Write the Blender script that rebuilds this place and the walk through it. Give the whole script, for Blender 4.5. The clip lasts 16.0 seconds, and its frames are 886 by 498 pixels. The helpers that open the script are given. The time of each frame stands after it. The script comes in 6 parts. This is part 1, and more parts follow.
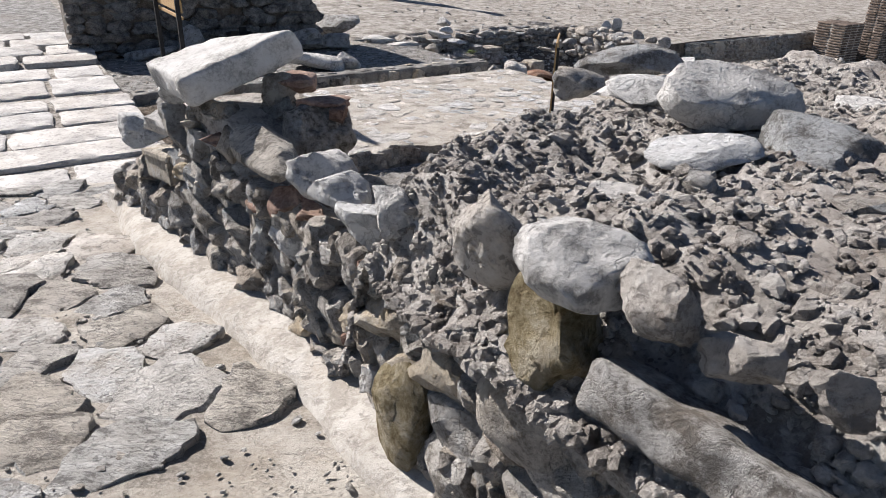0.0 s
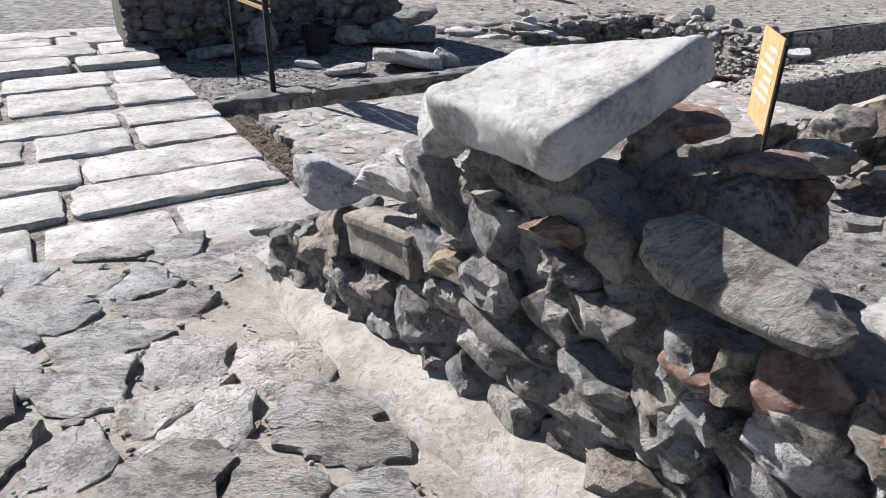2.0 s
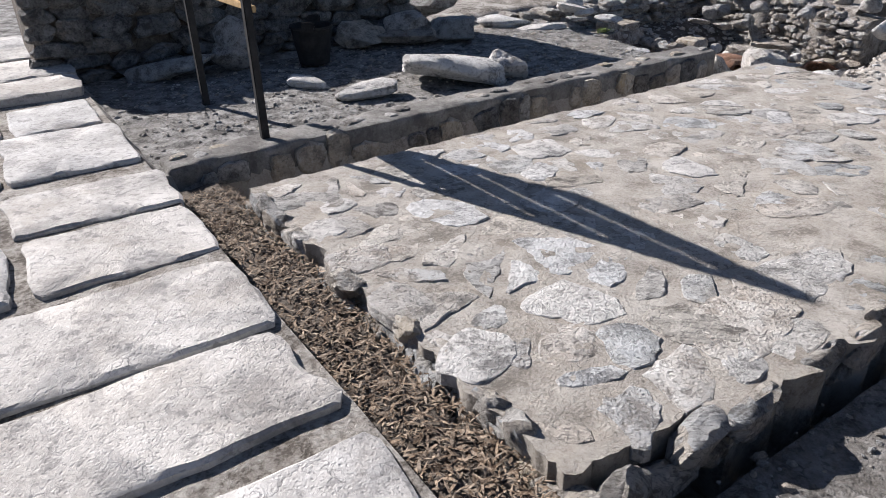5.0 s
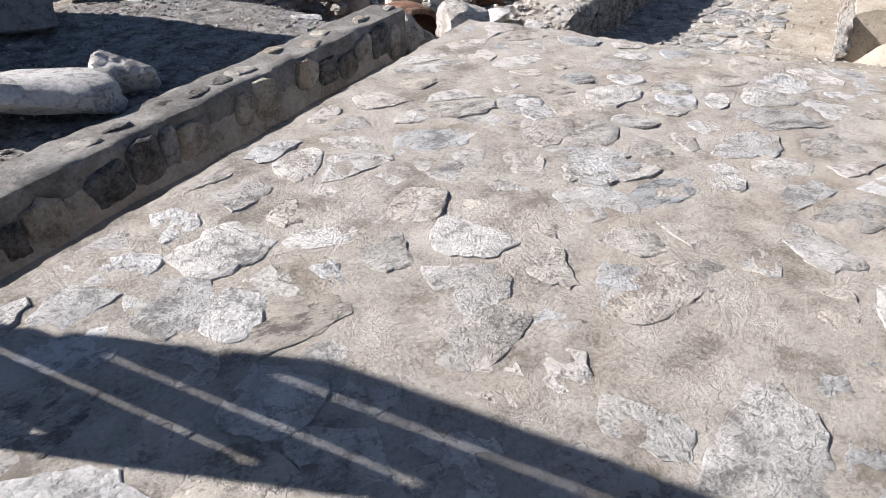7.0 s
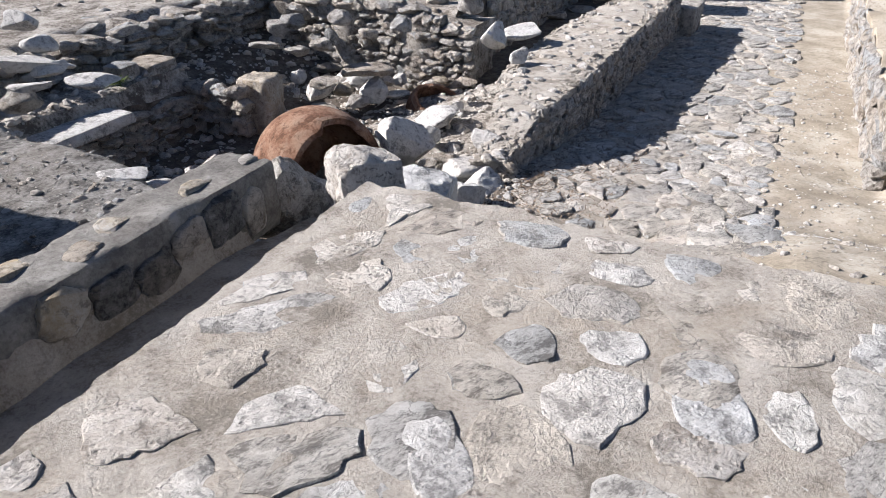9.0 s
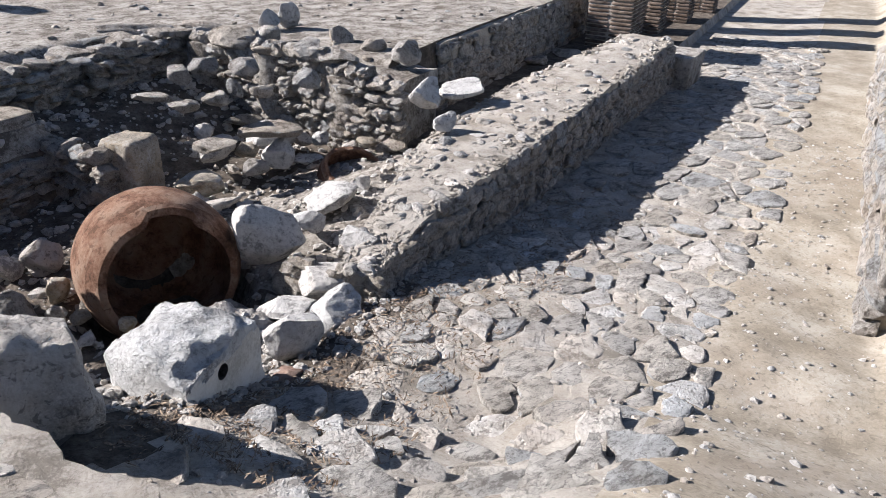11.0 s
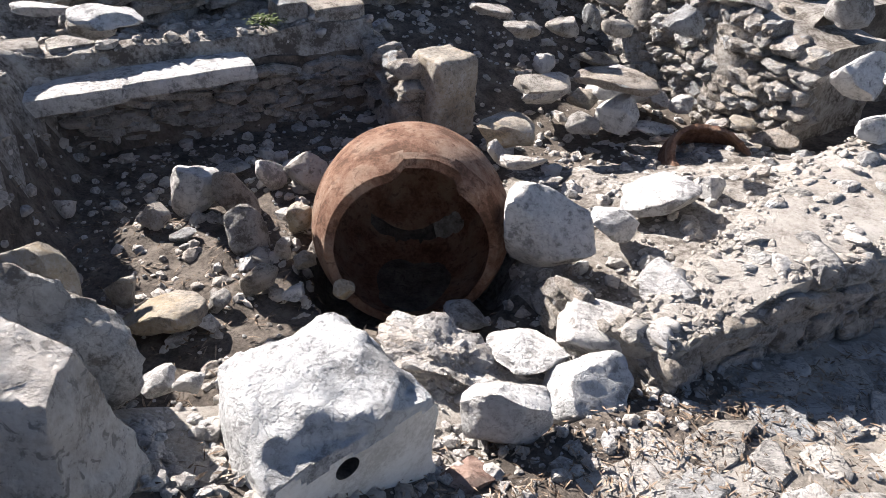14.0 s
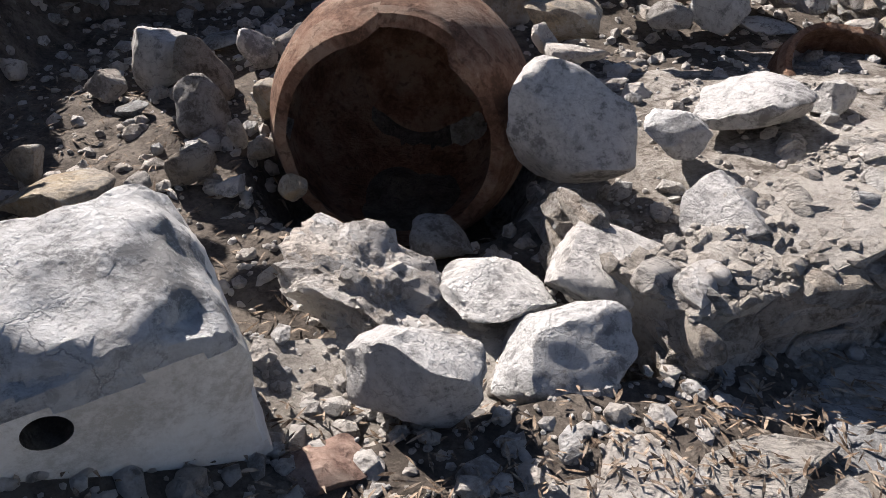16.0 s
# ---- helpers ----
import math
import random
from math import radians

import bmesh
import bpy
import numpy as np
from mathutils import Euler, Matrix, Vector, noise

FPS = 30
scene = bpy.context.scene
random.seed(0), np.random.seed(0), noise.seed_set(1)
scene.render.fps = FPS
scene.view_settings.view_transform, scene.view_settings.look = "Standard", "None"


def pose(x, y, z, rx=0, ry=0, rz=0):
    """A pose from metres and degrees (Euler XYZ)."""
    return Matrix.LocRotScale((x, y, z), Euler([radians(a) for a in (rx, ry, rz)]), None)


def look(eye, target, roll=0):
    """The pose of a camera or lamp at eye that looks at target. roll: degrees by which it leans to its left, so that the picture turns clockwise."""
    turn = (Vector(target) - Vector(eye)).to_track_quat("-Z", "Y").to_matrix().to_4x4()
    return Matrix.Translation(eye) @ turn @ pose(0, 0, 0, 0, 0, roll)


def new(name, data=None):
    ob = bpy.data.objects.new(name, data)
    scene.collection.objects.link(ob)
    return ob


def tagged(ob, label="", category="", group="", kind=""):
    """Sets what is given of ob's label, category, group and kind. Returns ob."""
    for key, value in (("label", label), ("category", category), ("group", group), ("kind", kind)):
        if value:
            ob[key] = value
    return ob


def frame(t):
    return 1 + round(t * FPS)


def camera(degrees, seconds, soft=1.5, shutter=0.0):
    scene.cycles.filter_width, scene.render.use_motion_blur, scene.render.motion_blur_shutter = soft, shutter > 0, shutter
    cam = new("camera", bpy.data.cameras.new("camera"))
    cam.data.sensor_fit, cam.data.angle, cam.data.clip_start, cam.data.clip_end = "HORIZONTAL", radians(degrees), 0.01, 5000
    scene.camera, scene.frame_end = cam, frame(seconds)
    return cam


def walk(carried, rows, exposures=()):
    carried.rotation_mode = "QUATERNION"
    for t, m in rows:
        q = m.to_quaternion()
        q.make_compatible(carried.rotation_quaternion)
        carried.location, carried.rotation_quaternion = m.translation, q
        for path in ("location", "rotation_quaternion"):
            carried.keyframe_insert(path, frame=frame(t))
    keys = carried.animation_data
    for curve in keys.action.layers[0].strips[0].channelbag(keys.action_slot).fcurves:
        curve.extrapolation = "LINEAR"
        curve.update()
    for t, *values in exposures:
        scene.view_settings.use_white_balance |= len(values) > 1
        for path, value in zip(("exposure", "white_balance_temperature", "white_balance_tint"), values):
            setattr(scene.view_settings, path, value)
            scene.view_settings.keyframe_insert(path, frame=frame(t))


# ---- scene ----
cam = camera(65.0, 16.0, soft=0.65)
PATH = [
    (0, (-0.01, 0.417, 1.993), (-0.017, 2.22, 1.127), 1.4),
    (0.5, (-0.335, 0.77, 1.966), (-0.363, 2.567, 1.089), 1.2),
    (1, (-0.648, 1.135, 1.91), (-0.691, 2.93, 1.028), 1.3),
    (1.5, (-0.986, 1.396, 1.86), (-1.028, 3.189, 0.976), 1.2),
    (2, (-1.278, 1.793, 1.807), (-1.319, 3.581, 0.914), 0.7),
    (2.5, (-1.502, 2.225, 1.746), (-1.551, 4.01, 0.844), 0.5),
    (3, (-1.659, 2.658, 1.708), (-1.717, 4.44, 0.802), -0.1),
    (3.2, (-1.705, 2.862, 1.687), (-1.773, 4.641, 0.777), -0.7),
    (5.3, (-2.209, 4.907, 1.407), (-2.106, 6.66, 0.45), -1.5),
    (5.5, (-2.17, 5.132, 1.361), (-1.971, 6.861, 0.376), -1.6),
    (6, (-2.125, 5.602, 1.356), (-1.681, 7.247, 0.309), -0.7),
    (6.5, (-2.046, 6.037, 1.342), (-1.28, 7.537, 0.265), -0.6),
    (7, (-1.833, 6.514, 1.326), (-0.988, 7.957, 0.229), -0.4),
    (7.5, (-1.548, 6.97, 1.358), (-0.673, 8.4, 0.268), -0.5),
    (8, (-1.128, 7.406, 1.292), (-0.22, 8.86, 0.261), -0.2),
    (8.5, (-0.758, 7.798, 1.298), (0.165, 9.256, 0.287), -0.1),
    (9, (-0.417, 8.073, 1.317), (0.513, 9.531, 0.314), -0.2),
    (9.5, (0.006, 8.278, 1.339), (0.945, 9.738, 0.345), -0.4),
    (9.7, (0.17, 8.33, 1.351), (1.113, 9.788, 0.359), -0.7),
    (11.8, (1.724, 8.974, 1.287), (2.401, 10.608, 0.354), 2.0),
    (12, (1.769, 9.054, 1.266), (2.378, 10.719, 0.338), 2.1),
    (12.5, (1.802, 9.41, 1.263), (2.221, 11.129, 0.332), 2.0),
    (13, (1.851, 9.658, 1.143), (2.145, 11.379, 0.167), 2.0),
    (13.5, (1.907, 9.788, 1.039), (1.932, 11.511, 0.023), 2.1),
    (14, (1.895, 10.036, 0.972), (1.818, 11.68, -0.164), 2.2),
    (14.5, (1.961, 10.213, 0.796), (1.843, 11.797, -0.418), 2.0),
    (15, (2.111, 10.345, 0.732), (1.911, 11.915, -0.491), 0.6),
    (15.5, (2.164, 10.579, 0.548), (1.939, 12.122, -0.704), 1.1),
    (16, (2.349, 10.726, 0.343), (1.971, 12.23, -0.92), 1.0),
]
walk(cam, [(t, look(eye, target, roll)) for t, eye, target, roll in PATH], [(0, 1.15, 6600, 14), (2, 1.13, 6350, 14), (3.2, 0.93, 6300, 14), (5.5, 1.16, 6450, 15), (6.5, 1.3, 6500, 15), (9.5, 1.31, 6450, 15), (12, 1.26, 6450, 15), (13.4, 1.62, 6650, 15), (14, 1.8, 6650, 15), (14.7, 1.48, 6700, 15), (16, 1.31, 6750, 16)])

# ---------------------------------------------------------------- light
SHADE = Vector((0.77, -0.64, 0.0))          # the way in which shadows fall on the ground
SUN_UP = 31.0
sun_way = Vector((-SHADE.x * math.cos(radians(SUN_UP)), -SHADE.y * math.cos(radians(SUN_UP)), math.sin(radians(SUN_UP))))
sun = new("sun", bpy.data.lights.new("sun", "SUN"))
sun.data.energy, sun.data.angle, sun.data.color = 5.0, radians(0.5), (1.0, 0.965, 0.91)
sun.matrix_world = look(sun_way * 40, (0, 0, 0))
world = bpy.data.worlds.new("world")
scene.world = world
world.use_nodes = True
sky = world.node_tree.nodes.new("ShaderNodeTexSky")
sky.sky_type, sky.sun_disc = "NISHITA", False
sky.altitude, sky.air_density, sky.dust_density = 600, 0.75, 0.4
sky.sun_elevation, sky.sun_rotation = radians(SUN_UP), math.atan2(sun_way.x, sun_way.y)
background = world.node_tree.nodes["Background"]
background.inputs["Strength"].default_value = 0.05
world.node_tree.links.new(sky.outputs[0], background.inputs[0])

# ---------------------------------------------------------------- materials


ALBEDO = 0.75


def material(name, stops, scale=6.0, fine=60.0, rough=0.9, bump=0.35, piece=0.0, stain=None, stain_scale=2.0, stain_amount=0.5, distance=0.02, pits=0.0, pit_scale=30.0, stretch=(1, 1, 1), crack=0.0, crack_scale=9.0, fleck=0.55, fleck_scale=None):
    """A weathered mineral surface: colour ramp over two scales of noise, a change from piece to piece, stains, pits, relief."""
    stops = [(at, tuple(k * ALBEDO for k in c)) for at, c in stops]
    stain = tuple(k * ALBEDO for k in stain) if stain else None
    m = bpy.data.materials.new(name)
    m.use_nodes = True
    nt = m.node_tree
    bsdf = nt.nodes["Principled BSDF"]
    bsdf.inputs["Roughness"].default_value = rough
    bsdf.inputs["Specular IOR Level"].default_value = 0.25
    link = nt.links.new

    def node(kind, **values):
        n = nt.nodes.new(kind)
        for k, v in values.items():
            n.inputs[k].default_value = v
        return n
    coord = nt.nodes.new("ShaderNodeTexCoord")
    info = nt.nodes.new("ShaderNodeObjectInfo")
    geo = nt.nodes.new("ShaderNodeNewGeometry")
    shift = nt.nodes.new("ShaderNodeVectorMath")
    shift.operation = "MULTIPLY_ADD"
    shift.inputs[1].default_value = (37.0, 53.0, 71.0)
    link(info.outputs["Random"], shift.inputs[0])
    link(geo.outputs["Position"], shift.inputs[2])
    squeeze = nt.nodes.new("ShaderNodeVectorMath")
    squeeze.operation = "MULTIPLY"
    squeeze.inputs[1].default_value = stretch
    link(shift.outputs[0], squeeze.inputs[0])
    where = squeeze.outputs[0]
    broad = node("ShaderNodeTexNoise", Scale=scale, Detail=10.0, Roughness=0.68)
    link(where, broad.inputs["Vector"])
    grain = node("ShaderNodeTexNoise", Scale=fine, Detail=8.0, Roughness=0.78)
    link(where, grain.inputs["Vector"])
    mixed = nt.nodes.new("ShaderNodeMath")
    mixed.operation = "MULTIPLY_ADD"
    mixed.inputs[1].default_value = 0.5
    link(grain.outputs["Fac"], mixed.inputs[0])
    half = nt.nodes.new("ShaderNodeMath")
    half.operation = "MULTIPLY"
    half.inputs[1].default_value = 0.9
    link(broad.outputs["Fac"], half.inputs[0])
    link(half.outputs[0], mixed.inputs[2])
    ramp = nt.nodes.new("ShaderNodeValToRGB")
    while len(ramp.color_ramp.elements) < len(stops):
        ramp.color_ramp.elements.new(0.5)
    for e, (at, c) in zip(ramp.color_ramp.elements, stops):
        e.position, e.color = 0.70 + (at - 0.5) * 0.72, (*c, 1)
    link(mixed.outputs[0], ramp.inputs[0])
    colour = ramp.outputs[0]
    if piece:
        vary = nt.nodes.new("ShaderNodeValToRGB")
        tones = [(0.0, (0.76, 0.72, 0.68)), (0.18, (0.98, 0.97, 0.96)), (0.36, (0.80, 0.85, 0.90)), (0.54, (1.12, 1.07, 1.0)), (0.72, (0.92, 0.84, 0.74)), (0.86, (1.2, 1.19, 1.17)), (1.0, (0.90, 0.80, 0.70))]
        while len(vary.color_ramp.elements) < len(tones):
            vary.color_ramp.elements.new(0.5)
        for e, (at, c) in zip(vary.color_ramp.elements, tones):
            e.position, e.color = at, (*[1 + (k - 1) * piece for k in c], 1)
        both = nt.nodes.new("ShaderNodeMath")
        both.operation = "ADD"
        link(info.outputs["Random"], both.inputs[0])
        link(geo.outputs["Random Per Island"], both.inputs[1])
        wrap = nt.nodes.new("ShaderNodeMath")
        wrap.operation = "FRACT"
        link(both.outputs[0], wrap.inputs[0])
        link(wrap.outputs[0], vary.inputs[0])
        tint = nt.nodes.new("ShaderNodeMix")
        tint.data_type, tint.blend_type = "RGBA", "MULTIPLY"
        tint.inputs[0].default_value = 1.0
        link(colour, tint.inputs[6])
        link(vary.outputs[0], tint.inputs[7])
        colour = tint.outputs[2]
    if stain:
        spots = node("ShaderNodeTexNoise", Scale=stain_scale, Detail=7.0, Roughness=0.68, Distortion=0.4)
        link(where, spots.inputs["Vector"])
        cut = nt.nodes.new("ShaderNodeMapRange")
        cut.inputs[1].default_value, cut.inputs[2].default_value = 0.5, 0.68
        cut.inputs[4].default_value = stain_amount
        link(spots.outputs["Fac"], cut.inputs[0])
        dirty = nt.nodes.new("ShaderNodeMix")
        dirty.data_type = "RGBA"
        link(cut.outputs[0], dirty.inputs[0])
        link(colour, dirty.inputs[6])
        dirty.inputs[7].default_value = (*stain, 1)
        colour = dirty.outputs[2]
    split = None
    if crack:
        bent = node("ShaderNodeTexNoise", Scale=crack_scale * 1.4, Detail=5.0, Roughness=0.65)
        link(where, bent.inputs["Vector"])
        pulled = nt.nodes.new("ShaderNodeVectorMath")
        pulled.operation = "MULTIPLY_ADD"
        pulled.inputs[1].default_value = (1.3 / crack_scale,) * 3
        link(bent.outputs["Color"], pulled.inputs[0])
        link(where, pulled.inputs[2])
        lines = node("ShaderNodeTexVoronoi", Scale=crack_scale)
        lines.feature = "DISTANCE_TO_EDGE"
        link(pulled.outputs[0], lines.inputs["Vector"])
        thin = nt.nodes.new("ShaderNodeMapRange")
        thin.inputs[2].default_value, thin.inputs[3].default_value, thin.inputs[4].default_value = 0.035, 1.0, 0.0
        link(lines.outputs["Distance"], thin.inputs[0])
        here = nt.nodes.new("ShaderNodeMapRange")
        here.inputs[1].default_value, here.inputs[2].default_value = 0.47, 0.56
        link(broad.outputs["Fac"], here.inputs[0])
        few = nt.nodes.new("ShaderNodeMath")
        few.operation = "MULTIPLY"
        link(thin.outputs[0], few.inputs[0])
        link(here.outputs[0], few.inputs[1])
        split = nt.nodes.new("ShaderNodeMath")
        split.operation = "MULTIPLY"
        split.inputs[1].default_value = crack
        link(few.outputs[0], split.inputs[0])
        worn = nt.nodes.new("ShaderNodeMix")
        worn.data_type = "RGBA"
        link(split.outputs[0], worn.inputs[0])
        link(colour, worn.inputs[6])
        worn.inputs[7].default_value = (*[c * 0.8 for c in stops[0][1]], 1)
        colour = worn.outputs[2]
    hollow = None
    if fleck:
        # small hollows that hold dirt, with sharp brinks
        crumb = node("ShaderNodeTexNoise", Scale=fleck_scale or fine * 0.5, Detail=5.0, Roughness=0.62, Distortion=0.6)
        link(where, crumb.inputs["Vector"])
        where_dirty = nt.nodes.new("ShaderNodeMapRange")
        where_dirty.inputs[1].default_value, where_dirty.inputs[2].default_value = 0.44, 0.37
        link(crumb.outputs["Fac"], where_dirty.inputs[0])
        hollow = where_dirty.outputs[0]
        amount = nt.nodes.new("ShaderNodeMath")
        amount.operation = "MULTIPLY"
        amount.inputs[1].default_value = fleck
        link(hollow, amount.inputs[0])
        soiled = nt.nodes.new("ShaderNodeMix")
        soiled.data_type = "RGBA"
        link(amount.outputs[0], soiled.inputs[0])
        link(colour, soiled.inputs[6])
        soiled.inputs[7].default_value = (*[c * 0.7 for c in stops[0][1]], 1)
        colour = soiled.outputs[2]
    link(colour, bsdf.inputs["Base Color"])
    height = nt.nodes.new("ShaderNodeMath")
    height.operation = "MULTIPLY_ADD"
    height.inputs[1].default_value = 0.7
    link(grain.outputs["Fac"], height.inputs[0])
    link(broad.outputs["Fac"], height.inputs[2])
    relief = height.outputs[0]
    if pits:
        cells = node("ShaderNodeTexVoronoi", Scale=pit_scale)
        link(where, cells.inputs["Vector"])
        deep = nt.nodes.new("ShaderNodeMapRange")
        deep.inputs[2].default_value, deep.inputs[3].default_value, deep.inputs[4].default_value = 0.35, -pits, 0.0
        link(cells.outputs["Distance"], deep.inputs[0])
        total = nt.nodes.new("ShaderNodeMath")
        link(relief, total.inputs[0])
        link(deep.outputs[0], total.inputs[1])
        relief = total.outputs[0]
    if hollow:
        sunk_in = nt.nodes.new("ShaderNodeMath")
        sunk_in.operation = "MULTIPLY_ADD"
        sunk_in.inputs[1].default_value = -0.18 * fleck
        link(hollow, sunk_in.inputs[0])
        link(relief, sunk_in.inputs[2])
        relief = sunk_in.outputs[0]
    if split:
        lower = nt.nodes.new("ShaderNodeMath")
        lower.operation = "MULTIPLY_ADD"
        lower.inputs[1].default_value = -0.5
        link(split.outputs[0], lower.inputs[0])
        link(relief, lower.inputs[2])
        relief = lower.outputs[0]
    raised = node("ShaderNodeBump", Strength=bump, Distance=distance)
    link(relief, raised.inputs["Height"])
    link(raised.outputs[0], bsdf.inputs["Normal"])
    return m


def g(*v):
    return v if len(v) == 3 else (v[0], v[0], v[0])


RUBBLE = material("rubble_stone", [(0.36, g(0.28, 0.26, 0.24)), (0.46, g(0.58, 0.56, 0.535)), (0.54, g(0.73, 0.71, 0.69)), (0.64, g(0.82, 0.81, 0.79))], 9, 70, piece=1.0, stain=(0.27, 0.215, 0.16), stain_scale=7, stain_amount=0.45, bump=1.0, distance=0.075, crack=0.55, fleck=0.4, crack_scale=11, fleck_scale=28)
MARBLE = material("weathered_marble", [(0.33, g(0.36, 0.355, 0.35)), (0.45, g(0.70, 0.695, 0.685)), (0.56, g(0.81, 0.805, 0.795)), (0.66, g(0.87, 0.87, 0.86))], 5, 40, piece=0.35, stain=(0.40, 0.38, 0.355), stain_scale=4.5, stain_amount=0.32, bump=0.9, distance=0.035, pits=0.3, pit_scale=45, crack=0.45, crack_scale=8, fleck=0.35)
SLAB = material("street_marble", [(0.35, g(0.36, 0.35, 0.34)), (0.46, g(0.53, 0.515, 0.495)), (0.56, g(0.62, 0.605, 0.585)), (0.66, g(0.72, 0.705, 0.685))], 3.0, 40, piece=0.3, stain=(0.43, 0.39, 0.34), stain_scale=2.5, stain_amount=0.55, bump=0.6, distance=0.018, pits=0.35, pit_scale=55, crack=0.45, crack_scale=5, fleck=0.6, fleck_scale=20)
FLAG = material("flagstone", [(0.34, g(0.33, 0.325, 0.315)), (0.46, g(0.66, 0.65, 0.63)), (0.55, g(0.77, 0.76, 0.74)), (0.66, g(0.88, 0.875, 0.865))], 6, 75, piece=0.8, stain=(0.44, 0.385, 0.32), stain_scale=4, stain_amount=0.5, bump=0.9, distance=0.045, pits=0.25, pit_scale=40, crack=0.55, crack_scale=6)
SCHIST = material("grey_schist", [(0.36, g(0.30, 0.29, 0.28)), (0.46, g(0.66, 0.65, 0.63)), (0.55, g(0.79, 0.78, 0.76)), (0.66, g(0.9, 0.895, 0.88))], 8, 70, piece=0.8, stain=(0.36, 0.31, 0.25), stain_scale=3.5, stain_amount=0.35, bump=1.0, distance=0.06, stretch=(1, 1.8, 1), crack=0.8, crack_scale=8, fleck_scale=22)
TUFA = material("pitted_limestone", [(0.34, g(0.42, 0.39, 0.36)), (0.46, g(0.70, 0.675, 0.645)), (0.56, g(0.80, 0.78, 0.755)), (0.66, g(0.86, 0.85, 0.83))], 7, 60, piece=0.6, stain=(0.56, 0.47, 0.38), stain_scale=3, stain_amount=0.45, bump=1.0, distance=0.04, pits=0.4, pit_scale=38, fleck=0.75, fleck_scale=26)
MORTAR = material("lime_mortar", [(0.34, g(0.29, 0.262, 0.225)), (0.46, g(0.50, 0.46, 0.41)), (0.55, g(0.57, 0.53, 0.475)), (0.66, g(0.66, 0.625, 0.57))], 4, 70, stain=(0.49, 0.42, 0.335), stain_scale=1.7, stain_amount=0.55, bump=0.9, distance=0.03, rough=0.95, crack=0.3, crack_scale=2.2, fleck=0.32, fleck_scale=60)
CAP = material("smooth_worn_marble", [(0.34, g(0.42, 0.41, 0.39)), (0.47, g(0.75, 0.735, 0.71)), (0.56, g(0.82, 0.81, 0.79)), (0.66, g(0.87, 0.865, 0.85))], 4, 60, stain=(0.60, 0.58, 0.55), stain_scale=3.5, stain_amount=0.35, bump=0.7, distance=0.045, fleck=0.3, fleck_scale=26)
# cream dressed face, its colour lightened further in place of bounced light
DRESSED = material("dressed_marble", [(0.34, g(0.58, 0.54, 0.47)), (0.47, g(0.78, 0.745, 0.68)), (0.56, g(0.82, 0.79, 0.73)), (0.66, g(0.86, 0.84, 0.79))], 3, 60, stain=(0.34, 0.30, 0.26), stain_scale=5, stain_amount=0.4, bump=0.3, distance=0.01, fleck=0.2)
PLASTER = material("pale_cement", [(0.36, g(0.40, 0.37, 0.33)), (0.48, g(0.53, 0.50, 0.455)), (0.66, g(0.64, 0.615, 0.575))], 6, 50, stain=(0.45, 0.39, 0.32), stain_scale=4, stain_amount=0.45, bump=0.7, distance=0.02)
EARTH = material("dry_earth", [(0.36, g(0.16, 0.14, 0.12)), (0.46, g(0.36, 0.33, 0.295)), (0.55, g(0.46, 0.43, 0.39)), (0.66, g(0.60, 0.57, 0.525))], 5, 40, stain=(0.20, 0.165, 0.13), stain_scale=1.5, stain_amount=0.5, bump=0.9, distance=0.035, fleck=0.25, rough=0.97)
GRAVEL = material("grey_gravel", [(0.36, g(0.12, 0.115, 0.11)), (0.46, g(0.29, 0.28, 0.265)), (0.55, g(0.38, 0.37, 0.355)), (0.66, g(0.54, 0.53, 0.51))], 8, 60, stain=(0.26, 0.225, 0.19), stain_scale=1.2, stain_amount=0.45, bump=1.0, distance=0.04, rough=0.97, pits=0.3, pit_scale=60)
BANK = material("crumbled_mortar", [(0.36, g(0.33, 0.30, 0.275)), (0.46, g(0.61, 0.57, 0.53)), (0.55, g(0.71, 0.67, 0.63)), (0.66, g(0.84, 0.81, 0.77))], 7, 60, stain=(0.44, 0.36, 0.30), stain_scale=2.5, stain_amount=0.45, bump=1.0, distance=0.06, rough=0.97)
# brown soil; its darkness also stands for shade in pit, holes and wall cores
SOIL_AND_SHADE = material("soil_and_shade", [(0.30, g(0.08, 0.067, 0.056)), (0.48, g(0.155, 0.13, 0.108)), (0.66, g(0.25, 0.215, 0.18))], 8, 60, bump=0.9, distance=0.03, rough=0.97)
LOAM = material("brown_loam", [(0.34, g(0.10, 0.08, 0.065)), (0.46, g(0.20, 0.165, 0.135)), (0.55, g(0.28, 0.24, 0.20)), (0.66, g(0.40, 0.355, 0.31))], 9, 55, stain=(0.15, 0.10, 0.075), stain_scale=5, stain_amount=0.5, bump=1.0, distance=0.07, rough=0.97)
SAND = material("tan_sand", [(0.32, g(0.29, 0.25, 0.195)), (0.47, g(0.40, 0.355, 0.285)), (0.55, g(0.45, 0.405, 0.335)), (0.66, g(0.54, 0.50, 0.43))], 2.5, 60, stain=(0.36, 0.30, 0.24), stain_scale=1.2, stain_amount=0.5, bump=0.5, rough=0.97)
CLAY = material("terracotta", [(0.32, g(0.15, 0.075, 0.045)), (0.48, g(0.29, 0.155, 0.10)), (0.66, g(0.42, 0.27, 0.19))], 5, 45, stain=(0.40, 0.31, 0.24), stain_scale=5, stain_amount=0.5, bump=1.0, distance=0.03)
BRICK = material("old_brick", [(0.34, g(0.12, 0.07, 0.055)), (0.48, g(0.27, 0.175, 0.14)), (0.66, g(0.42, 0.30, 0.245))], 7, 60, piece=0.6, stain=(0.36, 0.30, 0.25), stain_scale=6, stain_amount=0.5, bump=0.6)
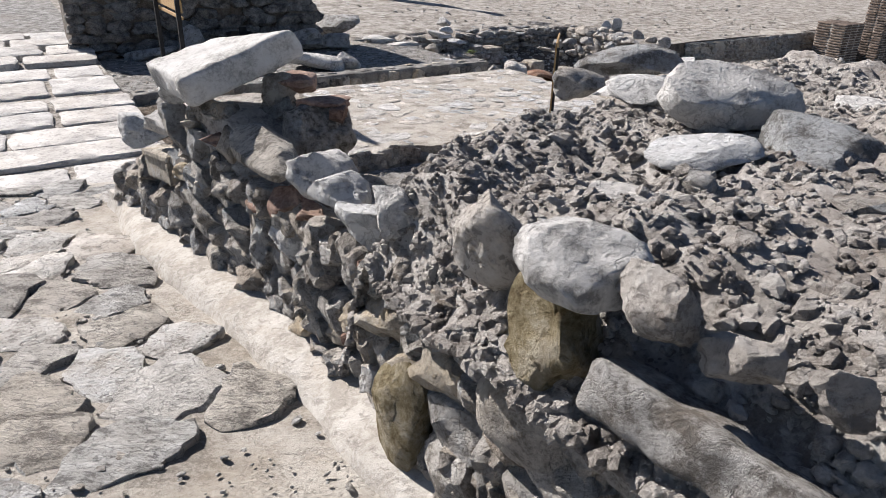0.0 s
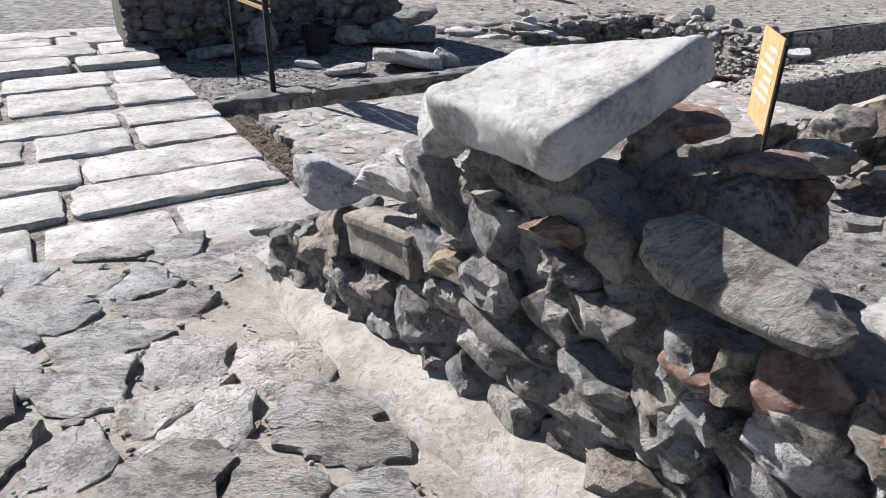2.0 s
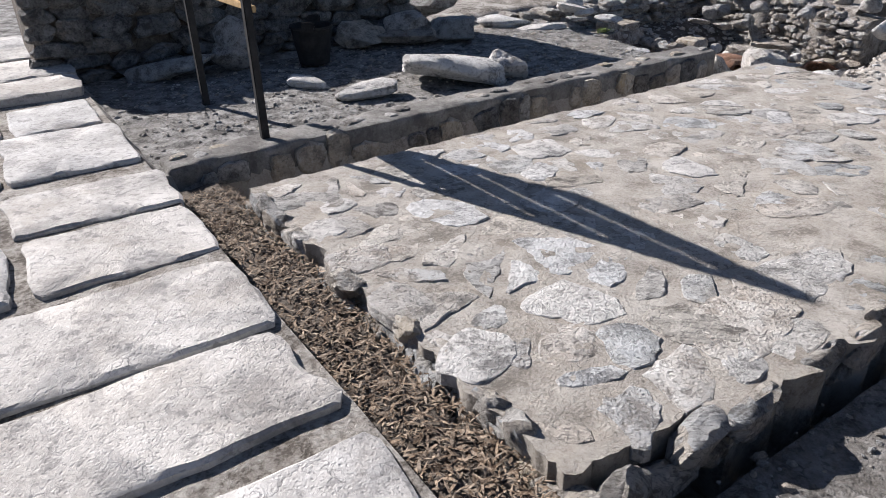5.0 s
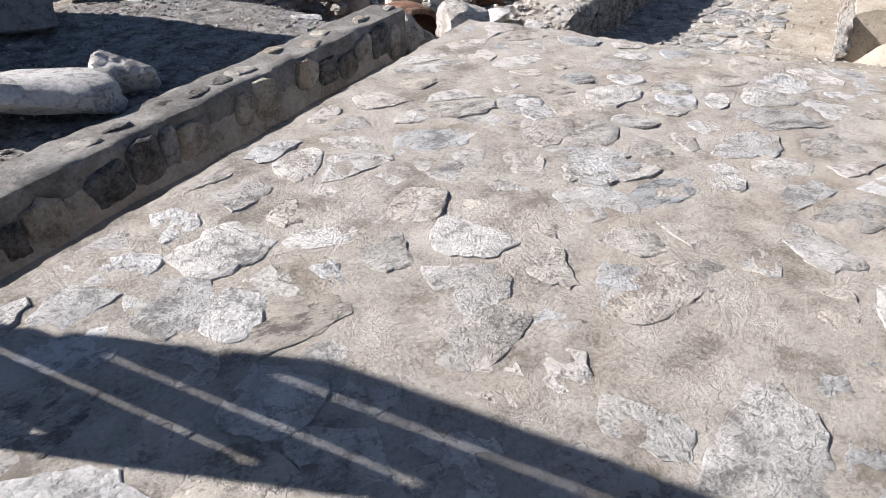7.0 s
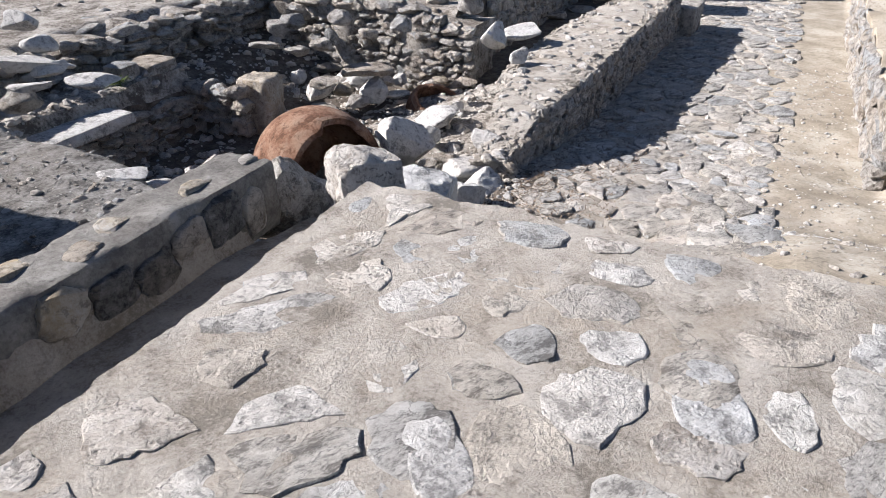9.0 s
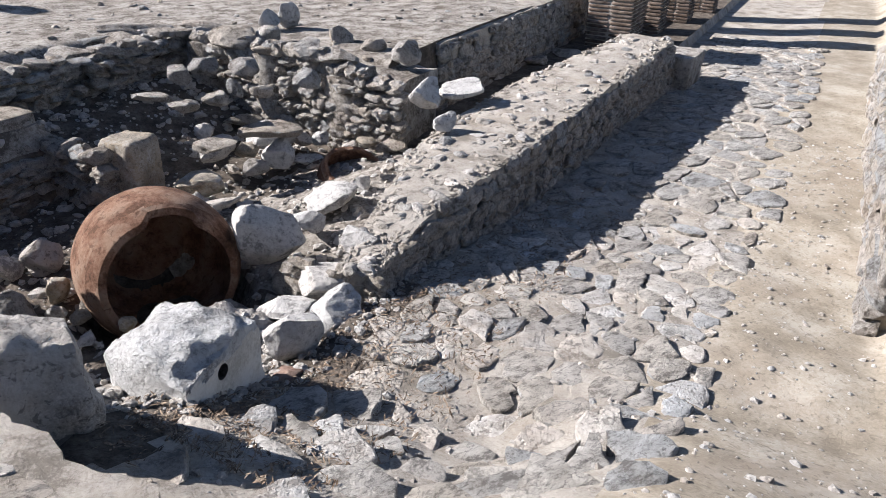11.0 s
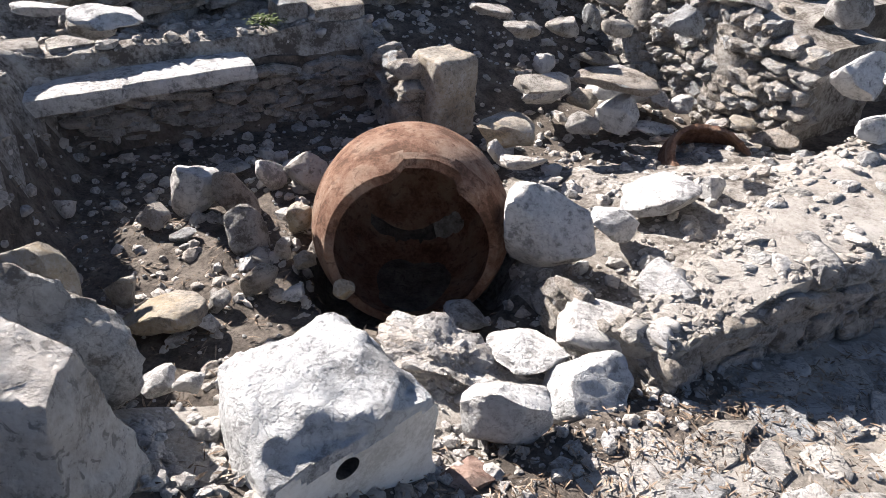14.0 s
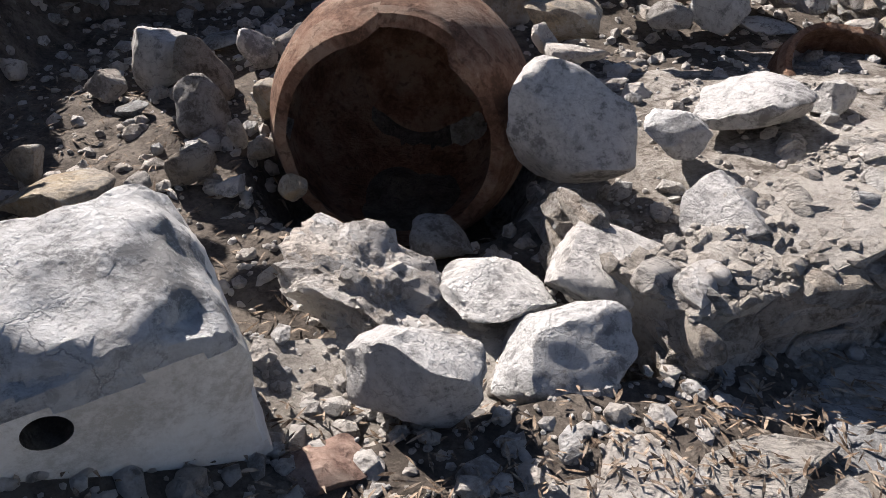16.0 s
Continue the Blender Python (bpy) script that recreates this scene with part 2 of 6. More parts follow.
YELLOW = material("ochre_stone", [(0.30, g(0.16, 0.115, 0.05)), (0.48, g(0.36, 0.30, 0.18)), (0.66, g(0.58, 0.52, 0.40))], 9, 50, bump=1.0, distance=0.06, stain=(0.42, 0.37, 0.30), stain_scale=9, stain_amount=0.6)
OCHRE_GREY = material("ochre_stained_stone", [(0.34, g(0.30, 0.28, 0.25)), (0.46, g(0.52, 0.46, 0.38)), (0.56, g(0.62, 0.56, 0.47)), (0.66, g(0.70, 0.68, 0.64))], 6, 60, stain=(0.52, 0.38, 0.20), stain_scale=3.0, stain_amount=0.7, bump=0.9, distance=0.05)
# dark grey stone, toned down to carry shade on the ruin and kerb
SHADED_STONE = material("shade_toned_stone", [(0.36, g(0.10, 0.10, 0.10)), (0.46, g(0.24, 0.235, 0.235)), (0.55, g(0.32, 0.315, 0.31)), (0.66, g(0.44, 0.435, 0.43))], 8, 60, piece=0.9, stain=(0.20, 0.17, 0.14), stain_scale=5, stain_amount=0.4, bump=1.0, distance=0.06, crack=0.6, crack_scale=9)
# grey kerb mortar, darkened in colour to deepen the shaded face
SHADED_CEMENT = material("shade_toned_cement", [(0.34, g(0.17, 0.16, 0.15)), (0.46, g(0.25, 0.24, 0.225)), (0.55, g(0.30, 0.29, 0.27)), (0.66, g(0.39, 0.38, 0.36))], 5, 60, stain=(0.26, 0.24, 0.22), stain_scale=3, stain_amount=0.5, bump=0.8, distance=0.03, rough=0.95, fleck=0.4, fleck_scale=40)
# brick with the piers' shade put into its colour
SHADED_BRICK = material("shade_toned_brick", [(0.36, g(0.07, 0.05, 0.04)), (0.50, g(0.16, 0.125, 0.105)), (0.66, g(0.27, 0.22, 0.19))], 7, 60, piece=0.6, bump=0.6)
LEAF = material("dry_leaves", [(0.36, g(0.09, 0.06, 0.04)), (0.48, g(0.25, 0.19, 0.14)), (0.66, g(0.42, 0.345, 0.27))], 20, 80, piece=0.6, bump=0.2, fleck=0.0)
GREEN = material("green_weed", [(0.30, g(0.04, 0.07, 0.015)), (0.48, g(0.09, 0.14, 0.03)), (0.66, g(0.16, 0.2, 0.06))], 20, 80, piece=0.5, bump=0.2, fleck=0.0)
WOOD = material("plank", [(0.30, g(0.33, 0.19, 0.07)), (0.48, g(0.50, 0.32, 0.14)), (0.66, g(0.58, 0.41, 0.22))], 10, 90, stretch=(6, 6, 1), bump=0.2, rough=0.75, fleck=0.0)
STEEL = material("black_steel", [(0.30, g(0.012, 0.012, 0.013)), (0.48, g(0.02, 0.02, 0.022)), (0.66, g(0.035, 0.034, 0.034))], 10, 90, bump=0.1, rough=0.6, fleck=0.0)
RUBBER = material("black_rubber", [(0.30, g(0.010, 0.010, 0.011)), (0.48, g(0.018, 0.018, 0.019)), (0.66, g(0.03, 0.03, 0.03))], 10, 90, bump=0.1, rough=0.7, fleck=0.0)
PALE = material("pale_lettering", [(0.30, g(0.55, 0.5, 0.42)), (0.66, g(0.7, 0.66, 0.58))], 10, 90, bump=0.05, fleck=0.0)

# ---------------------------------------------------------------- tools of the plan
ORIGIN, ALONG, ACROSS = Vector((-3.18, 8.16)), Vector((0.846, 0.533)), Vector((-0.533, 0.846))
TURN_UV = math.degrees(math.atan2(ALONG.y, ALONG.x))


def plan(u, v, z=0.0):
    """A place by metres along the lane (u) and across it towards the court (v)."""
    p = ORIGIN + ALONG * u + ACROSS * v
    return Vector((p.x, p.y, z))


def to_uv(x, y):
    dx, dy = x - ORIGIN.x, y - ORIGIN.y
    return dx * ALONG.x + dy * ALONG.y, dx * ACROSS.x + dy * ACROSS.y


WALL_0, WALL_D, WALL_N = Vector((0.02, 2.06)), Vector((-0.652, 0.758)), Vector((-0.758, -0.652))


def by_wall(s, n, z=0.0):
    """A place by metres along the street wall (s) and out from its face towards the street (n)."""
    p = WALL_0 + WALL_D * s + WALL_N * n
    return Vector((p.x, p.y, z))


def to_wall(x, y):
    dx, dy = x - WALL_0.x, y - WALL_0.y
    return dx * WALL_D.x + dy * WALL_D.y, dx * WALL_N.x + dy * WALL_N.y


def ease(a, b, x):
    t = min(1.0, max(0.0, (x - a) / (b - a)))
    return t * t * (3 - 2 * t)


def wave(x, y, scale, seed=0.0):
    return noise.noise(Vector((x * scale, y * scale, seed)))


def street_top(v):
    return 0.10 - 0.02 * ease(-2.75, 0.5, v)


def cobble_z(y):
    """The rough lane beside the street wall, which falls away from the eye."""
    return 0.50 - 0.112 * (min(max(y, -4.0), 6.0) - 2.32)


def low_road_z(u, v):
    """The sunk road beyond the paved terrace."""
    a = -0.30 - 0.58 * ease(4.7, 6.3, u) - 0.25 * ease(6.6, 9.0, u)
    b = -0.02 - 0.86 * ease(4.7, 7.2, u) - 0.2 * ease(7.0, 9.0, u)
    return a + (b - a) * ease(-0.9, -1.9, v)


def ground(x, y):
    """Height and surface of the ground."""
    u, v = to_uv(x, y)
    s, n = to_wall(x, y)
    w = wave(x, y, 1.7, 3) * 0.02 + wave(x, y, 6, 5) * 0.012 + wave(x, y, 15, 6) * 0.006
    if v > 4.8 or u > 9.9:
        w *= 0.3
    if v < -2.72 and u < 4.9 and n < -0.3 and s > -8:      # yard behind the wall
        z = -0.13 + 0.2 * ease(-3.4, -6.0, v)
        z += (-0.02 - z) * ease(3.9, 4.4, u)
        edge = x - (1.4 + 0.12 * (y - 5.5)) - 0.12 * wave(x, y, 2, 4)
        lump = 0.08 * wave(x, y, 3, 14) + 0.05 * wave(x, y, 8, 15)
        return z + (0.42 + lump) * ease(0.0, 0.55, edge) * ease(8.6, 7.6, y) + w, "sand" if u > 4.25 else "gravel" if edge < 0.08 else "brown"
    if v < -2.72 and u < 4.9:
        return cobble_z(y) - 0.03 + w * 0.6, "mortar"
    if u < -0.33:
        if v > 5.3:
            return street_top(5) + 0.04 * ease(5.3, 6.5, v) + w, "gravel"
        return street_top(v) - 0.022 + w * 0.4, "earth"
    if u < -0.02 and v < 0.45:
        return -0.10 + w * 1.5, "litter"
    if u < 4.74 and v <= 0.0:
        return -0.35 if (u < 4.55 or v > -1.5) else -0.02, "mortar"
    if u < 5.0 and 0.0 < v < 0.5:
        return -0.27 - 0.1 * ease(4.2, 5.0, u) + w, "mortar"
    if v <= 0.12 and u >= 4.7:
        if v < -2.5:
            return low_road_z(u, v) + 0.3 * ease(-2.5, -2.9, v) * ease(6.5, 8.0, u) + w, "sand"
        z = low_road_z(u, v) + w * 1.3
        # leafy soil, its dark colour also covering the shadows under the rocks
        if v > -0.22 + 0.2 * wave(x, y, 3, 9) and u < 7.2:
            return z, "litter"
        return z, "sand" if v < -1.62 + 0.3 * wave(x, y, 1.6, 2) else "mortar"
    # court, pit and upper ground
    if v < 0.5 and u < 6.8:
        return -0.5 - 0.45 * ease(5.0, 6.2, u) + w * 2, "earth" if v < 0.0 + 0.15 * wave(x, y, 4, 9) else "mortar"
    rim = 4.35 + 0.2 * max(0.0, v - 1.0) + 0.12 * wave(x, y, 1.5, 7)
    far = 3.5 if u < 7.3 else 4.3
    pit = ease(rim, rim + 0.45, u) * ease(far + 0.12, far - 0.12, v) * ease(9.75, 9.35, u)
    top = -0.03 + w
    if v > 3.0:
        top = -0.03 - 0.17 * ease(3.0, 4.5, v) - 0.42 * ease(4.2, 5.2, u) * ease(4.75, 4.2, v) + w * 2
    if u > 9.0:
        top = -0.27 + 0.05 * wave(x, y, 0.5, 8) + w
        if v < 1.75 and u > 9.3:
            return -1.0 + w * 2, "dark"
    floor_z = -1.14 + w * 2 + 0.22 * ease(6.9, 8.2, u) * ease(2.2, 0.9, v)
    if u > 7.2:
        floor_z += 0.5 * ease(2.6, 4.3, v)
    floor_z -= 0.3 * ease(0.62, 0.42, math.hypot(x - 1.58, y - 13.0))
    z = top * (1 - pit) + floor_z * pit
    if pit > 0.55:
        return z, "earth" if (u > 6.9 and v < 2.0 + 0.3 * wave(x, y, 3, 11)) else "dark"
    return z, "gravel" if (v < 3.0 and u < 4.6) else "earth"


def mesh_of(bm, name, mat, smooth=None):
    me = bpy.data.meshes.new(name)
    bm.to_mesh(me)
    bm.free()
    for m in (mat if isinstance(mat, (list, tuple)) else [mat]):
        me.materials.append(m)
    if smooth is not None:
        me.shade_smooth()
        me.set_sharp_from_angle(angle=radians(smooth))
    return me


def part(name, bm, mat, parent, label="", smooth=None):
    ob = new(name, mesh_of(bm, name, mat, smooth))
    ob.parent = parent
    return tagged(ob, label) if label else ob


def piece(name, mesh, m, parent):
    ob = new(name, mesh)
    ob.parent = parent
    ob.matrix_local = m
    return ob


def placed(x, y, z, sx, sy, sz, rx=0.0, ry=0.0, rz=0.0):
    return pose(x, y, z, rx, ry, rz) @ Matrix.Diagonal((sx, sy, sz, 1))


def rock_bm(seed, fineness=3, box=3.0, cuts=5, rough=0.10, size=(1, 1, 1), depth=(0.52, 0.82)):
    """A broken stone about a unit in half size: a rounded box with planes knocked off and an uneven skin."""
    r = random.Random(seed)
    bm = bmesh.new()
    bmesh.ops.create_icosphere(bm, subdivisions=fineness, radius=1.0)
    planes = []
    for _ in range(cuts):
        d = Vector((r.uniform(-1, 1), r.uniform(-1, 1), r.uniform(-1, 1))).normalized()
        planes.append((d, r.uniform(*depth)))
    off = Vector((r.uniform(0, 99), r.uniform(0, 99), r.uniform(0, 99)))
    if fineness > 2:
        rough = rough * 1.25
    for vert in bm.verts:
        p = vert.co
        k = (abs(p.x) ** box + abs(p.y) ** box + abs(p.z) ** box) ** (1 / box)
        p = p / k
        for d, o in planes:
            over = p.dot(d) - o
            if over > 0:
                p = p - d * over * 0.92
        way = p.normalized()
        p = p + way * rough * noise.noise(p * 1.6 + off) + way * rough * 0.55 * noise.noise(p * 4.1 + off) + way * rough * 0.3 * noise.noise(p * 9.0 + off) + (way * rough * 0.22 * noise.noise(p * 19.0 + off) if fineness > 3 else way * 0)
        vert.co = Vector((p.x * size[0], p.y * size[1], p.z * size[2]))
    return bm


ROCKS = [mesh_of(rock_bm(100 + i, 3, (3.4, 5.0, 7.0)[i % 3], 7, 0.19, depth=(0.72, 1.0)), "stone", RUBBLE, 24) for i in range(14)]
WALL_ROCKS = ROCKS + [mesh_of(rock_bm(130 + i, 3, 4.5, 6, 0.2, depth=(0.72, 1.0)), "stone", (SCHIST, OCHRE_GREY, TUFA, SCHIST)[i % 4], 24) for i in range(8)]
DARK_ROCKS = [mesh_of(rock_bm(170 + i, 3, 4.5, 6, 0.18, depth=(0.72, 1.0)), "stone", SHADED_STONE, 24) for i in range(8)]
KERB_ROCKS = [mesh_of(rock_bm(150 + i, 3, 6.0, 3, 0.16, depth=(0.75, 1.0)), "stone", (RUBBLE, SHADED_STONE, OCHRE_GREY)[i % 3], 30) for i in range(6)]
SMALL_ROCKS = [mesh_of(rock_bm(300 + i, 2, 3.2, 6, 0.16), "stone", (TUFA, SCHIST)[i % 2], 35) for i in range(8)]

DARK_BRICKS = [mesh_of(rock_bm(420 + i, 3, 14.0, 0, 0.02), "brick", SHADED_BRICK, 38) for i in range(3)]


def chips_bm(count, where, size, seed, flat=0.6):
    """Many loose bits in one mesh; where(r) gives a place."""
    r = random.Random(seed)
    base = [rock_bm(500 + seed * 7 + i, 1, 2.6, 3, 0.12) for i in range(4)]
    shapes = [([v.co.copy() for v in b.verts], [[v.index for v in f.verts] for f in b.faces]) for b in base]
    for b in base:
        b.free()
    verts, faces = [], []
    for _ in range(count):
        p = where(r)
        if p is None:
            continue
        k = size[0] * (size[1] / size[0]) ** (r.random() ** 2.2)
        m = Matrix.Translation(p) @ Euler((r.uniform(-0.4, 0.4), r.uniform(-0.4, 0.4), r.uniform(0, 6.3))).to_matrix().to_4x4() @ Matrix.Diagonal((k * r.uniform(0.7, 1.4), k * r.uniform(0.6, 1.1), k * flat * r.uniform(0.7, 1.3), 1))
        vs, fs = shapes[r.randrange(4)]
        n0 = len(verts)
        verts += [m @ c for c in vs]
        faces += [[n0 + i for i in f] for f in fs]
    return verts, faces


def stuff(name, verts, faces, mat, label, category):
    me = bpy.data.meshes.new(name)
    me.from_pydata(verts, [], faces)
    me.materials.append(mat)
    me.update()
    return tagged(new(name, me), label, category, kind="stuff")


def box_bm(x0, x1, y0, y1, z0, z1, bevel=0.0):
    bm = bmesh.new()
    bmesh.ops.create_cube(bm, size=1.0)
    for v in bm.verts:
        v.co = Vector((x0 if v.co.x < 0 else x1, y0 if v.co.y < 0 else y1, z0 if v.co.z < 0 else z1))
    if bevel:
        bmesh.ops.bevel(bm, geom=bm.edges[:], offset=bevel, segments=2, affect="EDGES")
    return bm


def worn_box_bm(sx, sy, sz, step, amount, seed, bevel=0.02):
    """A cut block of stone with worn round edges and an uneven, chipped skin, its base at z 0."""
    bm = bmesh.new()
    n = [max(3, int(l / step) + 2) for l in (sx, sy, sz)]
    made = {}

    def vert(i, j, k):
        if (i, j, k) not in made:
            made[i, j, k] = bm.verts.new((sx * (i / n[0] - 0.5), sy * (j / n[1] - 0.5), sz * (k / n[2] - 0.5)))
        return made[i, j, k]
    for a, b, c in ((0, 1, 2), (1, 2, 0), (2, 0, 1)):
        for end in (0, n[c]):
            for i in range(n[a]):
                for j in range(n[b]):
                    quad = []
                    for di, dj in ((0, 0), (1, 0), (1, 1), (0, 1)):
                        at = [0, 0, 0]
                        at[a], at[b], at[c] = i + di, j + dj, end
                        quad.append(vert(*at))
                    bm.faces.new(quad if end else quad[::-1])
    off = Vector((seed * 1.7, seed * 3.1, seed * 0.7))
    for v in bm.verts:
        r = bevel * (1.2 + 0.9 * noise.noise(v.co * 7 + off))
        core = Vector([max(-l / 2 + r, min(l / 2 - r, c)) for l, c in zip((sx, sy, sz), v.co)])
        out = v.co - core
        if out.length > 1e-6:
            v.co = core + out.normalized() * r
            way = out.normalized()
            v.co += way * amount * (noise.noise(v.co * 4 + off) + 0.6 * noise.noise(v.co * 12 + off) + 0.35 * noise.noise(v.co * 31 + off))
        v.co.z += sz / 2
    return bm


def slab_bm(ring, thick, bevel, seed, bulge=0.004):
    """A flat stone with the outline ring (x, y), its top at z 0."""
    bm = bmesh.new()
    top = [bm.verts.new((x, y, 0)) for x, y in ring]
    cx, cy = sum(x for x, y in ring) / len(ring), sum(y for x, y in ring) / len(ring)
    inner = []
    for x, y in ring:
        d = math.hypot(x - cx, y - cy) or 1
        k = max(0.2, 1 - bevel / d)
        inner.append(bm.verts.new((cx + (x - cx) * k, cy + (y - cy) * k, bevel * 0.55 + bulge * noise.noise(Vector((x * 9, y * 9, seed))))))
    low = [bm.verts.new((x, y, -thick)) for x, y in ring]
    n = len(ring)
    for i in range(n):
        j = (i + 1) % n
        bm.faces.new((top[i], top[j], inner[j], inner[i]))
        bm.faces.new((low[i], low[j], top[j], top[i]))
    mid = bm.verts.new((cx, cy, bevel * 0.55 + bulge * noise.noise(Vector((cx * 9, cy * 9, seed)))))
    for i in range(n):
        bm.faces.new((inner[i], inner[(i + 1) % n], mid))
    return bm

# ---------------------------------------------------------------- ground
GROUND_MATS = {"gravel": 0, "earth": 1, "mortar": 2, "litter": 3, "dark": 4, "sand": 5, "brown": 6}


def spread(lo, hi, step, far):
    a = [lo + i * step for i in range(int((hi - lo) / step) + 1)]
    d = step
    left, right = [lo], [a[-1]]
    while right[-1] < far:
        d *= 1.5
        left.append(left[-1] - d)
        right.append(right[-1] + d)
    return left[:0:-1] + a + right[1:]


def build_ground():
    us, vs = spread(-5.0, 14.5, 0.065, 400), spread(-8.5, 7.0, 0.065, 400)
    verts, kinds = [], []
    for v in vs:
        for u in us:
            p = plan(u, v)
            z, k = ground(p.x, p.y)
            verts.append((p.x, p.y, z))
            kinds.append(GROUND_MATS[k])
    w = len(us)
    faces, mats = [], []
    for j in range(len(vs) - 1):
        for i in range(w - 1):
            a = j * w + i
            faces.append((a, a + 1, a + w + 1, a + w))
            mats.append(kinds[a])
    me = bpy.data.meshes.new("ground")
    me.from_pydata(verts, [], faces)
    for m in (GRAVEL, EARTH, MORTAR, SOIL_AND_SHADE, SOIL_AND_SHADE, SAND, LOAM):
        me.materials.append(m)
    me.polygons.foreach_set("material_index", mats)
    me.shade_smooth()
    me.set_sharp_from_angle(angle=radians(50))
    return tagged(new("ground", me), "dusty grey gravel and bare earth of an excavated site", "ground", kind="structure")


build_ground()


def clip(ring, px, py, nx, ny):
    """The part of ring on the inner side of the line through p with the normal n."""
    out = []
    for (ax, ay), (bx, by) in zip(ring, ring[1:] + ring[:1]):
        da, db = (ax - px) * nx + (ay - py) * ny, (bx - px) * nx + (by - py) * ny
        if da <= 0:
            out.append((ax, ay))
        if (da < 0) != (db < 0) and da != db:
            t = da / (da - db)
            out.append((ax + (bx - ax) * t, ay + (by - ay) * t))
    return out


def crazy(u0, u1, v0, v1, du, dv, gap, seed, jitter=0.42, loss=0.0, inside=None, sizes=(0.74, 1.0), soft=1, ragged=1.0):
    """Outlines of irregular flat stones that fill a rectangle, with joints about gap wide."""
    r = random.Random(seed)
    sites = []
    nu, nv = int((u1 - u0) / du) + 1, int((v1 - v0) / dv) + 1
    for j in range(-1, nv + 1):
        for i in range(-1, nu + 1):
            sites.append((u0 + (i + 0.5 + (0.5 if j % 2 else 0) + r.uniform(-jitter, jitter)) * du, v0 + (j + 0.5 + r.uniform(-jitter, jitter)) * dv))
    for n, (a, b) in enumerate(sites):
        if not (u0 < a < u1 and v0 < b < v1) or r.random() < loss or (inside and not inside(a, b)):
            continue
        ring = [(max(u0, a - du), max(v0, b - dv)), (min(u1, a + du), max(v0, b - dv)), (min(u1, a + du), min(v1, b + dv)), (max(u0, a - du), min(v1, b + dv))]
        for m, (c, d) in enumerate(sites):
            if m != n and abs(c - a) < 2.2 * du and abs(d - b) < 2.2 * dv:
                l = math.hypot(c - a, d - b)
                ring = clip(ring, (a + c) / 2 - (c - a) / l * gap * 0.5, (b + d) / 2 - (d - b) / l * gap * 0.5, c - a, d - b)
                if len(ring) < 3:
                    break
        if len(ring) < 3:
            continue
        size = r.uniform(*sizes)
        for _ in range(soft):
            ring = [q for (ax, ay), (bx, by) in zip(ring, ring[1:] + ring[:1]) for q in ((ax * 0.78 + bx * 0.22, ay * 0.78 + by * 0.22), (ax * 0.22 + bx * 0.78, ay * 0.22 + by * 0.78))]
        cu, cv = sum(p[0] for p in ring) / len(ring), sum(p[1] for p in ring) / len(ring)
        fine = []
        for (ax, ay), (bx, by) in zip(ring, ring[1:] + ring[:1]):
            k = max(1, int(math.hypot(bx - ax, by - ay) / 0.035))
            for i in range(k):
                t = i / k
                x, y = ax + (bx - ax) * t, ay + (by - ay) * t
                s = size * (1 + ragged * (0.16 * noise.noise(Vector((x * 7, y * 7, seed))) + 0.13 * noise.noise(Vector((x * 19, y * 19, seed + 5))) + 0.08 * noise.noise(Vector((x * 47, y * 47, seed + 9)))))
                fine.append(((x - cu) * s, (y - cv) * s))
        if len(fine) >= 4:
            yield cu, cv, fine, r


def flags(parent, outlines, mat, height, thick, bevel, tilt, limit=300, lay=0.016):
    """Lays flat stones on a surface as pieces of it."""
    n = 0
    for cu, cv, ring, r in outlines:
        if n >= limit:
            break
        p = plan(cu, cv)
        bm = slab_bm(ring, thick, bevel * r.uniform(0.6, 1.4), n, 0.007)
        ob = new("flagstone", mesh_of(bm, "flagstone", r.choice(mat) if isinstance(mat, tuple) else mat, 30))
        ob.parent = parent
        ob.matrix_local = pose(p.x, p.y, height(p.x, p.y) + r.uniform(-0.5, 0.5) * lay, r.uniform(-tilt, tilt), r.uniform(-tilt, tilt), TURN_UV)
        n += 1


def face_stones(parent, a, b, low, high, out, seed, course=(0.08, 0.16), width=(0.12, 0.30), proud=0.02, depth=0.1, meshes=None, limit=300, skip=0.04, lean=0.0, bend=None, free=()):
    """Courses of rough stones on the face from a to b (plan points); low(t), high(t) for t from 0 to 1."""
    r = random.Random(seed)
    meshes = meshes or ROCKS
    d = b - a
    length = d.length
    turn = math.degrees(math.atan2(d.y, d.x))
    inv = parent.matrix_world.inverted()
    z0, n = 0.0, 0
    tallest = max(high(i / 20) - low(i / 20) for i in range(21))
    while z0 < tallest and n < limit:
        h = r.uniform(*course)
        x = r.uniform(-0.1, 0.0)
        while x < length and n < limit:
            w = r.uniform(*width) * (0.7 + h * 3)
            t = min(1, max(0, (x + w / 2) / length))
            z = low(t) + z0 + h / 2 + r.uniform(-0.02, 0.02)
            if z < high(t) and r.random() > skip and not any(l < t * length < m and k < z < n2 for l, m, k, n2 in free):
                q = a + d * t + out * (proud * r.uniform(-0.4, 1.6) - lean * (z - low(t)) + (bend(t) if bend else 0.0))
                big = r.uniform(0.9, 1.12)
                piece("stone", meshes[r.randrange(len(meshes))], inv @ placed(q.x, q.y, z, w * 0.53 * big, depth * r.uniform(0.6, 1.1), h * 0.56 * big, r.uniform(-9, 9) + (8 + math.degrees(math.atan(lean)) if lean else 0), r.uniform(-11, 11), turn + r.uniform(-7, 7)), parent)
                n += 1
            x += w
        z0 += h * 0.93
    return n


